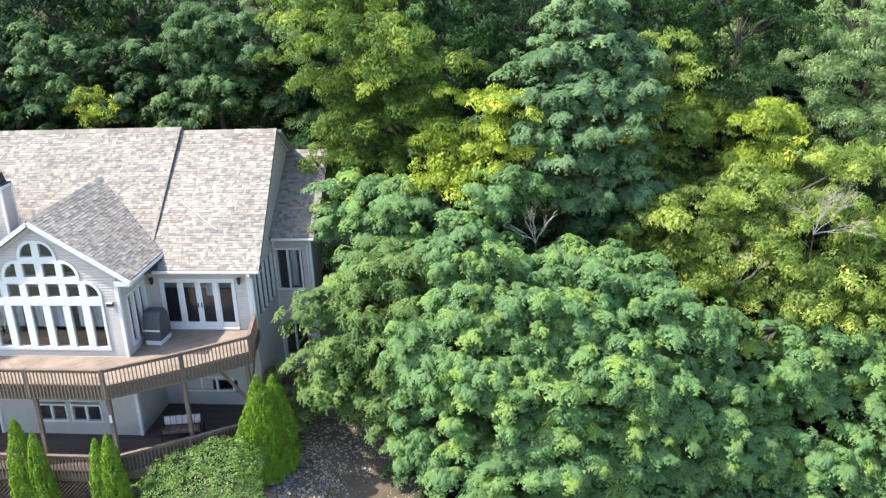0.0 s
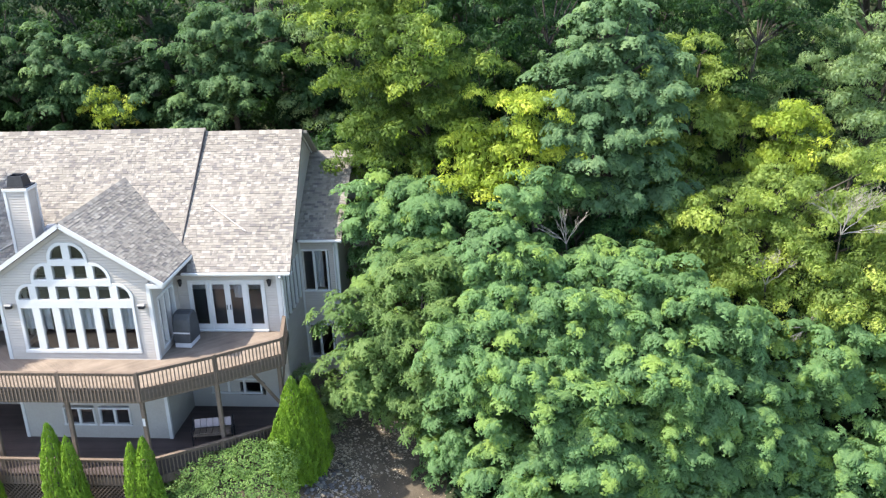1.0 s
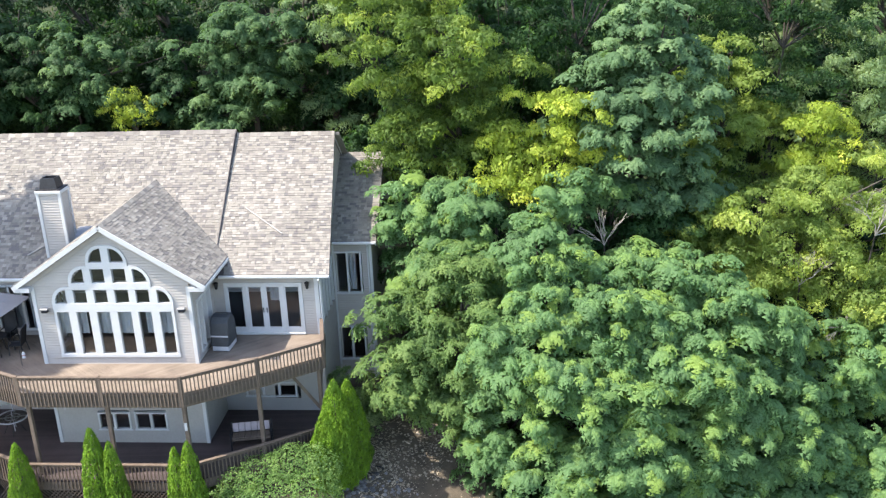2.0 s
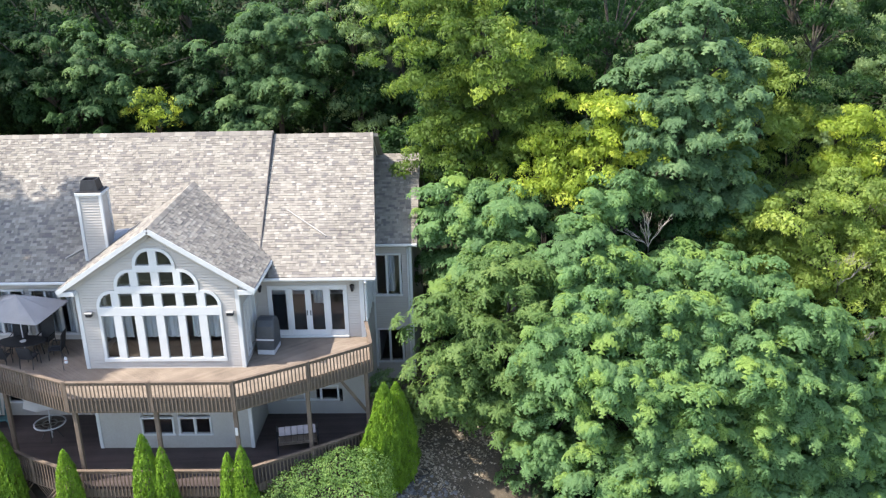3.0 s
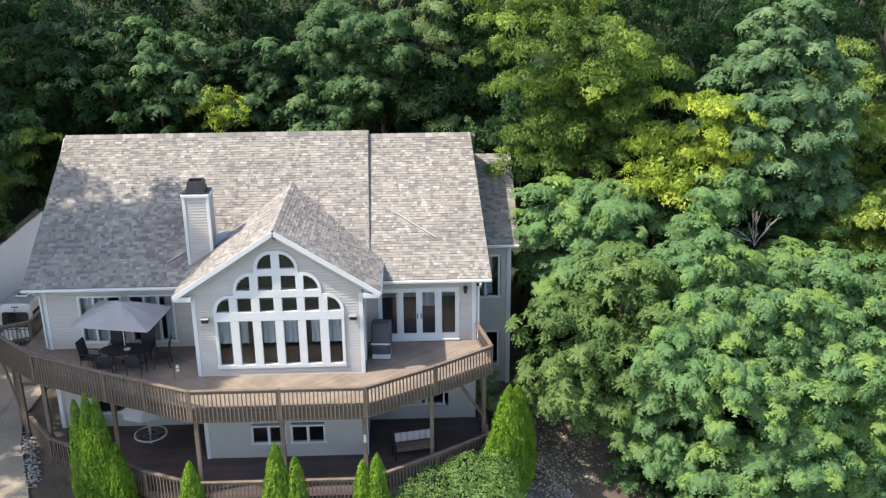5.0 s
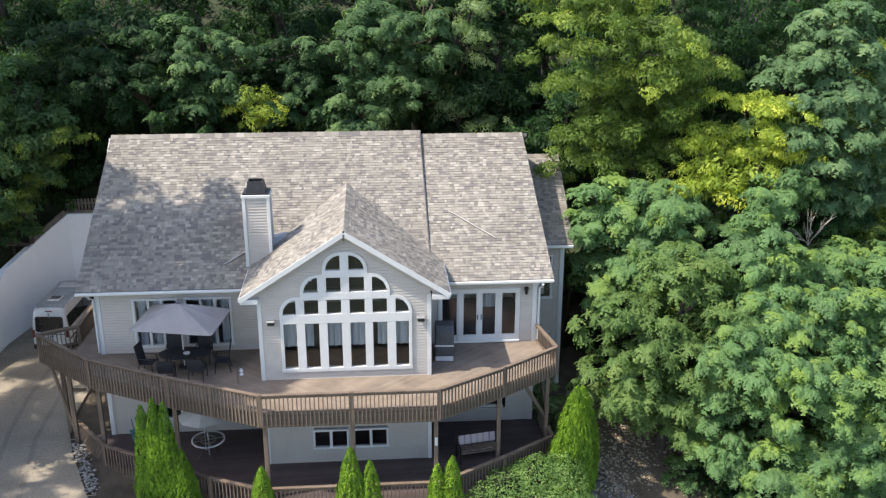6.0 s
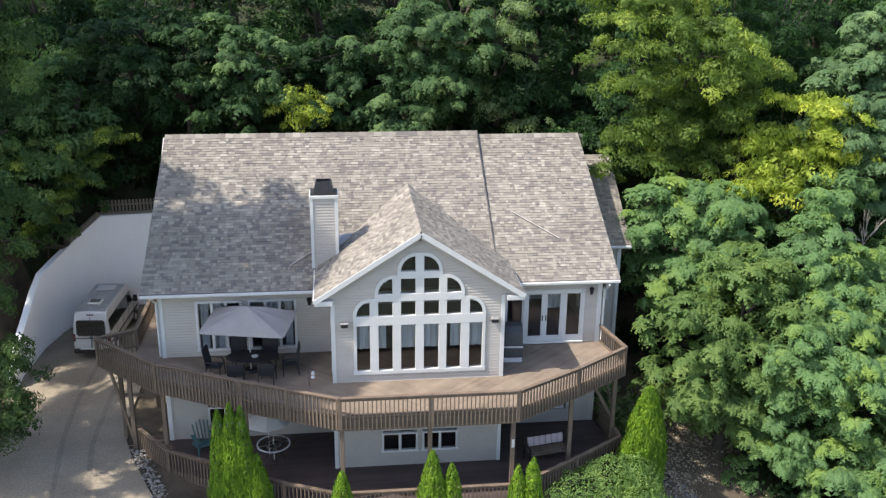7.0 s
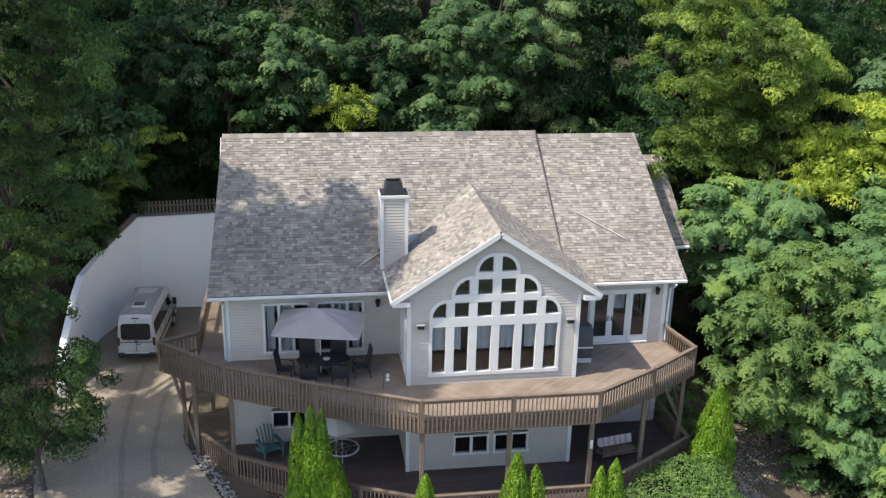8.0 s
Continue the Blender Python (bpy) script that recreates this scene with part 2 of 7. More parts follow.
# concrete drive beside the house
drive = [(-6.7, -0.6), (-7.6, 1.4), (-8.3, 3.4), (-8.3, 16.4), (-11.3, 16.3), (-12.5, 14.5), (-13.0, 13.2), (-13.4, 11.4), (-13.7, 7.0), (-13.2, 1.0), (-12.2, -3.0), (-11.6, -8.0), (-5.2, -8.0), (-5.6, -3.0)]
put("drive", [(x, y, -3.5) for x, y in drive] + [(x, y, -3.75) for x, y in drive],
    [tuple(range(len(drive)))[::-1], ] + [(k, (k + 1) % len(drive), len(drive) + (k + 1) % len(drive), len(drive) + k) for k in range(len(drive))], CONCRETE)
tagged(bpy.data.objects["drive"], "tan concrete drive beside the raised deck", "driveway", kind="structure")


MARK = surface("worn_pale_concrete", (0.15, 0.13, 0.1), (0.31, 0.27, 0.21), 1.5, 20, 0.85, 0.2)
TYRE = surface("tyre_darkened_concrete", (0.095, 0.083, 0.066), (0.23, 0.2, 0.158), 0.5, 12, 0.8, 0.2)
for pts, wide in (([(-13.3, 6.2), (-8.4, 6.6)], 0.025), ([(-12.9, 1.6), (-7.7, 2.3)], 0.025), ([(-11.8, -2.5), (-5.9, -1.6)], 0.025), ([(-9.3, -6.0), (-9.9, -1.0), (-10.5, 3.0), (-10.7, 6.0), (-10.6, 10.0)], 0.1), ([(-7.9, -6.0), (-8.6, -1.5), (-9.3, 2.5), (-9.4, 6.0), (-9.2, 10.0)], 0.1)):
    edge = []
    for k, (x, y) in enumerate(pts):
        p, q = pts[max(k - 1, 0)], pts[min(k + 1, len(pts) - 1)]
        d = Vector((q[0] - p[0], q[1] - p[1])).normalized() * wide
        edge.append(((x - d.y, y + d.x, -3.497 + 0.003 * (len(pts) > 2)), (x + d.y, y - d.x, -3.497 + 0.003 * (len(pts) > 2))))
    n = len(edge)
    put("joint" if n == 2 else "tyre_mark", [a for a, b in edge] + [b for a, b in edge], [(n + k, n + k + 1, k + 1, k) for k in range(n - 1)], MARK if n == 2 else TYRE, bpy.data.objects["drive"])


# ---- retaining wall ----
def ribbon(name, line, thick, mat, label, category):
    """A wall along points (x, y, foot, top)."""
    vs, fs = [], []
    for i, (x, y, a, b) in enumerate(line):
        p, q = line[max(i - 1, 0)], line[min(i + 1, len(line) - 1)]
        d = Vector((q[0] - p[0], q[1] - p[1], 0)).normalized()
        o = Vector((-d.y, d.x, 0)) * thick
        vs += [(x, y, a), (x, y, b), (x + o.x, y + o.y, b), (x + o.x, y + o.y, a)]
    for i in range(len(line) - 1):
        for k in range(4):
            fs.append((4 * i + k, 4 * i + (k + 1) % 4, 4 * i + 4 + (k + 1) % 4, 4 * i + 4 + k))
    fs += [(3, 2, 1, 0), tuple(4 * (len(line) - 1) + k for k in range(4))]
    return tagged(put(name, vs, fs, mat), label, category, kind="structure")


WALL_LINE = [(-5.0, 16.45, -3.8, 1.56), (-7.5, 16.45, -3.8, 1.5), (-10.0, 16.43, -3.8, 1.42), (-11.45, 16.3, -3.8, 1.4), (-12.0, 15.55, -3.8, 1.0), (-12.6, 14.5, -3.8, 0.52), (-13.06, 13.3, -3.8, 0.18), (-13.35, 12.2, -3.8, -0.05), (-13.5, 11.2, -3.8, -0.68), (-13.55, 10.2, -3.8, -1.28), (-13.6, 9.0, -3.8, -1.9), (-13.5, 7.5, -3.8, -2.8)]
ribbon("retaining_wall", WALL_LINE[::-1], 0.3, WALL_WHITE, "white painted concrete retaining wall curving round the drive", "wall")


# ---- house ----
def lap_wall(name, parent, origin, along, inward, length, z0, z1, holes=lambda z: (), trim=lambda z: None, mat=SIDING, course=0.112, thick=0.2, label=""):
    """Lapped boards from z0 to z1; holes(z): gaps along the wall; trim(z): the stretch that exists at that height."""
    o, a, n = Vector(origin), Vector(along), Vector(inward)
    vs, fs = [], []
    rows = max(1, round((z1 - z0) / course))
    h = (z1 - z0) / rows
    for r in range(rows):
        za, zb = z0 + r * h, z0 + (r + 1) * h
        zm = (za + zb) / 2
        lo, hi = trim(zm) or (0, length)
        cuts = sorted(holes(zm))
        spans, u = [], lo
        for c, d in cuts:
            if c > u:
                spans.append((u, min(c, hi)))
            u = max(u, d)
        if u < hi:
            spans.append((u, hi))
        lap, groove, deep = (0.02, 0.015, 0.05) if course < 0.2 else (0.003, 0.0, 0.0)
        profile = ((-lap, za), (thick, za), (thick, zb), (deep, zb), (deep, zb - groove), (0, zb - groove)) if groove else ((-lap, za), (thick, za), (thick, zb), (0, zb))
        m = len(profile)
        for u0, u1 in spans:
            k = len(vs)
            for u in (u0, u1):
                for w, z in profile:
                    p = o + a * u + n * w
                    vs.append((p.x, p.y, z))
            ring = [(k + q, k + m + q, k + m + (q + 1) % m, k + (q + 1) % m) for q in range(m)]
            caps = [tuple(k + q for q in range(m)), tuple(k + m + q for q in reversed(range(m)))]
            fs += ring + caps
    return tagged(put(name, vs, fs, mat, parent, label), kind="stuff")


def slab(name, parent, pts, thick, mat, label=""):
    """A plate under the polygon pts (counter-clockwise from above)."""
    n = len(pts)
    vs = [tuple(p) for p in pts] + [(p[0], p[1], p[2] - thick) for p in pts]
    fs = [tuple(range(n)), tuple(range(2 * n - 1, n - 1, -1))] + [(k, n + k, n + (k + 1) % n, (k + 1) % n) for k in range(n)]
    return put(name, vs, fs, mat, parent, label)


BAY_W, FRONT, RIGHT, LEFT, BACK = 6.1, 2.62, 10.4, -6.36, 13.4
FLOOR = -3.55
house = thing("house", "large grey-sided house with a gabled window bay and shingle roof", "house", (0, 0, 0))


def bay_opening(z):
    if 0.36 < z < 2.5:
        return [(0.82, 5.4)]
    for x0, x1, base, r, top in ((0.82, 5.4, 2.5, 0.64, 3.12), (1.6, 4.62, 3.3, 0.66, 3.95), (2.38, 3.84, 4.15, 0.66, 4.78)):
        if base - 0.2 < z < top:
            d = r - math.sqrt(max(0, r * r - max(0, z - base) ** 2))
            return [(x0 + d, x1 - d)]
    return []


def gable_reach(z):
    if z < 3.2:
        return None
    d = max(0, (z - 3.44) / 0.64)
    return (d, BAY_W - d) if d < 3.04 else (3.04, 3.06)


lap_wall("siding", house, (0, 0, 0), (1, 0, 0), (0, 1, 0), BAY_W, 0, 5.38, bay_opening, gable_reach, label="lapped front wall of the gabled bay")
side_hole = lambda z: [(0.55, 2.1)] if 0.3 < z < 2.3 else []
lap_wall("siding", house, (BAY_W, 0, 0), (0, 1, 0), (-1, 0, 0), 2.62, 0, 3.3, side_hole)
lap_wall("siding", house, (0, 0, 0), (0, 1, 0), (1, 0, 0), 2.62, 0, 3.3, side_hole)
lap_wall("siding", house, (LEFT, FRONT, 0), (1, 0, 0), (0, 1, 0), -LEFT, -0.3, 2.62, lambda z: [(1.42, 3.0), (3.34, 5.0)] if 0.3 < z < 2.22 else [])
lap_wall("siding", house, (BAY_W, FRONT, 0), (1, 0, 0), (0, 1, 0), RIGHT - BAY_W, -0.3, 2.62, lambda z: [(0.5, 3.6)] if 0.06 < z < 2.2 else [])


def main_gable(z):
    if z < 2.7:
        return None
    d = (z - 2.7) / 0.8
    return (d, BACK - FRONT - d)


lap_wall("siding", house, (RIGHT, FRONT, 0), (0, 1, 0), (-1, 0, 0), BACK - FRONT, FLOOR, 6.9, lambda z: [(0.6, 2.9)] if 0.3 < z < 2.3 else [], main_gable)
lap_wall("siding", house, (LEFT, FRONT, 0), (0, 1, 0), (1, 0, 0), BACK - FRONT, FLOOR, 6.9, trim=main_gable)
lap_wall("siding", house, (LEFT, BACK, 0), (1, 0, 0), (0, -1, 0), RIGHT - LEFT, FLOOR, 2.6)
lap_wall("siding", house, (0, 0.02, 0), (1, 0, 0), (0, 1, 0), BAY_W, FLOOR, -0.3, lambda z: [(1.74, 3.0), (3.22, 4.48)] if -2.92 < z < -2.17 else [], mat=LOWER_WALL, course=0.3)
lap_wall("siding", house, (BAY_W, 0.02, 0), (0, 1, 0), (-1, 0, 0), 2.62, FLOOR, -0.3, mat=LOWER_WALL, course=0.3)
lap_wall("siding", house, (0, 0.02, 0), (0, 1, 0), (1, 0, 0), 2.62, FLOOR, -0.3, mat=LOWER_WALL, course=0.3)
lap_wall("siding", house, (LEFT, FRONT + 0.02, 0), (1, 0, 0), (0, 1, 0), -LEFT, FLOOR, -0.3, lambda z: [(1.5, 2.8)] if -2.9 < z < -2.2 else [], mat=LOWER_WALL, course=0.3)
lap_wall("siding", house, (BAY_W, FRONT + 0.02, 0), (1, 0, 0), (0, 1, 0), RIGHT - BAY_W, FLOOR, -0.3, lambda z: [(2.1, 3.2)] if -2.85 < z < -2.3 else [], mat=LOWER_WALL, course=0.3)
# wing set back beside the house
WX, WY = 12.1, 5.9
lap_wall("siding", house, (RIGHT, WY, 0), (1, 0, 0), (0, 1, 0), WX - RIGHT, -5.6, 3.0, lambda z: [(0.2, 1.3)] if 0.45 < z < 2.35 or -2.75 < z < -1.15 else [])
lap_wall("siding", house, (WX, WY, 0), (0, 1, 0), (-1, 0, 0), 7.2, -5.6, 5.6, trim=lambda z: None if z < 3.0 else ((z - 3.0) / 0.72, 7.2 - (z - 3.0) / 0.72))
lap_wall("siding", house, (RIGHT, WY + 7.2, 0), (1, 0, 0), (0, -1, 0), WX - RIGHT, -5.6, 3.0)
# floors and rooms
for z in (-0.02, FLOOR):
    slab("room_floor", house, [(LEFT + 0.2, FRONT + 0.2, z), (RIGHT - 0.2, FRONT + 0.2, z), (RIGHT - 0.2, BACK - 0.2, z), (LEFT + 0.2, BACK - 0.2, z)], 0.25, FLOORING)
    slab("room_floor", house, [(0.2, 0.22, z), (BAY_W - 0.2, 0.22, z), (BAY_W - 0.2, FRONT + 0.19, z), (0.2, FRONT + 0.19, z)], 0.25, FLOORING)
slab("room_ceiling", house, [(LEFT + 0.2, FRONT + 0.5, 2.6), (RIGHT - 0.2, FRONT + 0.5, 2.6), (RIGHT - 0.2, BACK - 0.2, 2.6), (LEFT + 0.2, BACK - 0.2, 2.6)], 0.1, INTERIOR)
bm = bmesh.new()
box(bm, (LEFT + 0.2, 7.2, FLOOR), (RIGHT - 0.2, 7.35, 2.5))
part("room_wall", bm, INTERIOR, house)


# ---- roof ----
def roof_plane(name, parent, a, b, c, d, thick=0.14, label=""):
    """The board under the shingles: a-b along the eave, c-d along the ridge."""
    return slab(name, parent, [a, b, c, d], thick, ROOF_DECK, label)


L0, LR, R1 = -6.8, 6.2, 10.72
EAVE_L, RIDGE_L = (2.15, 2.75), (7.95, 7.32)
EAVE_R, RIDGE_R = (2.2, 2.78), (7.97, 7.16)
MIDX, GEAVE, GAPEX, GBACK = 3.1, 3.32, 5.7, 5.7
GX0, GX1, GY0 = MIDX - 3.68, MIDX + 3.68, -0.25
roof = part("roof", bmesh.new(), ROOF_DECK, house)
PLANES = []


def plane(a, b, c, d):
    PLANES.append([Vector(p) for p in (a, b, c, d)])
    roof_plane("roof_board", roof, *[Vector(p) for p in (a, b, c, d)])


plane((L0 - 0.12, EAVE_L[0], EAVE_L[1]), (LR + 0.1, EAVE_L[0], EAVE_L[1]), (LR - 0.05, RIDGE_L[0], RIDGE_L[1]), (L0 + 0.28, RIDGE_L[0], RIDGE_L[1]))
plane((LR + 0.104, EAVE_R[0], EAVE_R[1]), (R1 + 0.27, EAVE_R[0], EAVE_R[1]), (R1 - 0.2, RIDGE_R[0], RIDGE_R[1]), (LR - 0.046, RIDGE_R[0], RIDGE_R[1]))
plane((R1 - 0.5, 5.5, 2.98), (12.42, 5.5, 2.98), (12.42, 9.5, 5.82), (R1 - 0.5, 9.5, 5.82))
plane((GX0, 3.4, GEAVE), (GX0, GY0, GEAVE), (MIDX, GY0, GAPEX), (MIDX, 6.3, GBACK))
plane((GX1, GY0, GEAVE), (GX1, 3.4, GEAVE), (MIDX, 6.3, GBACK), (MIDX, GY0, GAPEX))
FRONT_PLANES = list(PLANES)
# back slopes
slab("roof_board", roof, [(LR, 13.8, 2.7), (L0 + 0.3, 13.8, 2.7), (L0 + 0.3, RIDGE_L[0], RIDGE_L[1]), (LR, RIDGE_L[0], RIDGE_L[1])], 0.14, SHINGLE)
slab("roof_board", roof, [(R1, 13.8, 2.55), (LR + 0.01, 13.8, 2.55), (LR + 0.01, RIDGE_R[0], RIDGE_R[1]), (R1, RIDGE_R[0], RIDGE_R[1])], 0.14, SHINGLE)
slab("roof_board", roof, [(12.42, 13.5, 2.98), (R1 - 0.5, 13.5, 2.98), (R1 - 0.5, 9.5, 5.82), (12.42, 9.5, 5.82)], 0.14, SHINGLE)


def clip_convex(poly, lines):
    """Cuts a flat polygon by half planes (nx, ny, c): keeps nx * x + ny * y <= c."""
    for nx_, ny_, c in lines:
        out = []
        for p, q in zip(poly, poly[1:] + poly[:1]):
            fp, fq = nx_ * p[0] + ny_ * p[1] - c, nx_ * q[0] + ny_ * q[1] - c
            if fp <= 0:
                out.append(p)
            if fp * fq < 0:
                t = fp / (fp - fq)
                out.append((p[0] + t * (q[0] - p[0]), p[1] + t * (q[1] - p[1])))
        poly = out
        if not poly:
            break
    return poly


def shingles(corners, keep=lambda p: True, exposure=0.128, seed=1):
    """Corners and faces of the shingle tabs on a roof plane, each a thin tilted plate with its own width."""
    rng = random.Random(seed)
    a, b, c, d = corners
    u = (b - a).normalized()
    up = (d - a) - u * (d - a).dot(u)
    rise = up.length
    up.normalize()
    n = u.cross(up)
    pts = [((p - a).dot(u), (p - a).dot(up)) for p in corners]
    lines = []
    for p, q in zip(pts, pts[1:] + pts[:1]):
        ex, ey = q[0] - p[0], q[1] - p[1]
        lines.append((ey, -ex, ey * p[0] - ex * p[1]))
    lo, hi = min(p[0] for p in pts), max(p[0] for p in pts)
    tabs = []
    rows = int(rise / exposure) + 1
    for r in range(rows):
        v0, v1 = r * exposure, (r + 1) * exposure + 0.02
        x = lo - rng.random() * 0.3
        while x < hi:
            w = rng.choice((0.08, 0.11, 0.14, 0.17, 0.21, 0.28))
            poly = clip_convex([(x, v0), (x + w - 0.006, v0), (x + w - 0.006, v1), (x, v1)], lines)
            x += w
            if len(poly) < 3:
                continue
            mid = a + u * (sum(p[0] for p in poly) / len(poly)) + up * (sum(p[1] for p in poly) / len(poly))
            if not keep(mid):
                continue
            lift = rng.choice((0.01, 0.015, 0.023))
            top = [a + u * p[0] + up * p[1] + n * (0.005 + lift * (1 - 0.75 * (p[1] - v0) / exposure)) for p in poly]
            low = [a + u * p[0] + up * p[1] + n * 0.001 for p in poly]
            k = len(poly)
            tabs.append((top + low, [tuple(range(k))] + [(i, k + i, k + (i + 1) % k, (i + 1) % k) for i in range(k)]))
    return tabs


def join_tabs(tabs):
    vs, fs = [], []
    for v, f in tabs:
        k = len(vs)
        vs += v
        fs += [tuple(k + i for i in g) for g in f]
    return vs, fs


def main_height(p):
    return EAVE_L[1] + (p.y - EAVE_L[0]) * (RIDGE_L[1] - EAVE_L[1]) / (RIDGE_L[0] - EAVE_L[0])


for i, pl in enumerate(FRONT_PLANES):
    if i > 2:
        tabs = shingles(pl, lambda p: p.z > main_height(p) - 0.05, seed=i)
    else:
        tabs = shingles(pl, lambda p: not (GX0 < p.x < GX1 and p.z < GAPEX - abs(p.x - MIDX) * 0.625 - 0.15 and i < 2), seed=i)
    if i > 2:
        for v, f in tabs[:150]:
            put("shingle", v, f, SHINGLE_PIECE, roof)
        tabs = tabs[150:]
    tagged(put("shingles", *join_tabs(tabs), SHINGLE, roof), kind="stuff")


# ---- trees ----
def dome_tuft(seed, n, radius, length, width, high=0.7, loose=0.14):
    """Small pointed leaves hanging over the twig end like a mop: corners and three-sided leaves."""
    rng = np.random.default_rng(seed)
    V, Fc = [], []
    for i in range(n):
        e, a = rng.uniform(-0.25, 1.0), i * 2.4 + rng.uniform(-0.4, 0.4)
        c = math.sqrt(1 - e * e)
        d = np.array((c * math.cos(a), c * math.sin(a), e)) + rng.normal(0, loose, 3)
        d /= np.linalg.norm(d)
        down = np.array((math.cos(a), math.sin(a), 0.0)) * (0.3 + max(e, 0)) - np.array((0, 0, 1.15 - 0.5 * e)) + rng.normal(0, 0.3, 3)
        down -= d * (down @ d) * 0.85
        down /= np.linalg.norm(down)
        side = np.cross(down, d)
        side /= np.linalg.norm(side)
        k = rng.uniform(0.65, 1.25)
        p = d * radius * rng.uniform(0.6, 1.2) * (1, 1, high)
        le, wi = length * k, width * k
        twist = down * wi * rng.uniform(-0.8, 0.8)
        V += [p - side * wi + twist, p + side * wi - twist, p + down * le]
        Fc.append((3 * i, 3 * i + 1, 3 * i + 2))
    return np.array(V), np.array(Fc)


def mop_tuft(seed, leaves, pairs, reach, leaflet, droop=0.95):
    """A rosette of feathered leaves arching out from the twig end, each a row of paired leaflets."""
    rng = np.random.default_rng(seed)
    V = []
    for i in range(leaves):
        a = i * 2.4 + rng.uniform(-0.3, 0.3)
        out = np.array((math.cos(a), math.sin(a), 0.0))
        side = np.array((-out[1], out[0], 0.0))
        far = reach * rng.uniform(0.65, 1.15)
        lift, fall = rng.uniform(0.15, 0.75), droop * rng.uniform(0.7, 1.25)
        swing = rng.normal(0, 0.16)
        for j in range(pairs):
            u = (j + 0.6) / pairs
            p = out * far * u + side * swing * far * u * u + np.array((0, 0, far * (lift * u - fall * u * u)))
            ahead = out + np.array((0, 0, lift - 2 * fall * u))
            ahead /= np.linalg.norm(ahead)
            k = leaflet * (1.05 - 0.45 * abs(u - 0.45)) * rng.uniform(0.8, 1.2)
            half = ahead * far / pairs * 0.62
            for hand in (-1, 1):
                tip = side * hand * k + ahead * k * rng.uniform(0.3, 0.75) + np.array((0, 0, -k * rng.uniform(0.1, 0.55)))
                V += [p - half, p + half, p + tip] if hand > 0 else [p + half, p - half, p + tip]
    return np.array(V), np.arange(len(V)).reshape(-1, 3)


def leaf_tuft(seed, n, size, spread, flat=0.6):
    """Single broad leaves round a twig end."""
    rng = np.random.default_rng(seed)
    V, Fc = [], []
    shape = np.array([(0, -0.34, 0.03), (1, 0, -0.12), (0, 0.34, 0.03)])
    for i in range(n):
        d = rng.normal(size=3)
        d /= np.linalg.norm(d)
        p = d * spread * rng.uniform(0.3, 1) * (1, 1, flat)
        m = np.array(Euler((rng.uniform(-0.7, 0.7), rng.uniform(0.0, 1.1), math.atan2(d[1], d[0]) + rng.uniform(-0.8, 0.8))).to_matrix())
        Fc.append(np.array([[0, 1, 2]]) + 3 * i)
        V.append((shape * size * rng.uniform(0.6, 1.25)) @ m.T + p)
    return np.concatenate(V), np.concatenate(Fc)


LOCUST_TUFTS = [mop_tuft(k, 10, 4, 0.37, 0.1) for k in range(6)]
FEATHER_TUFTS = [mop_tuft(10 + k, 10, 4, 0.36, 0.075, 0.8) for k in range(6)]
BROAD_TUFTS = [dome_tuft(50 + k, 72, 0.33, 0.12, 0.039, 0.6, 0.32) for k in range(5)]
SMALL_TUFTS = [dome_tuft(60 + k, 70, 0.31, 0.1, 0.036, 0.65, 0.3) for k in range(5)]
TINY_TUFTS = [leaf_tuft(40 + k, 40, 0.08, 0.17) for k in range(4)]
FAR_TUFTS = [leaf_tuft(30 + k, 52, 0.19, 0.48) for k in range(4)]


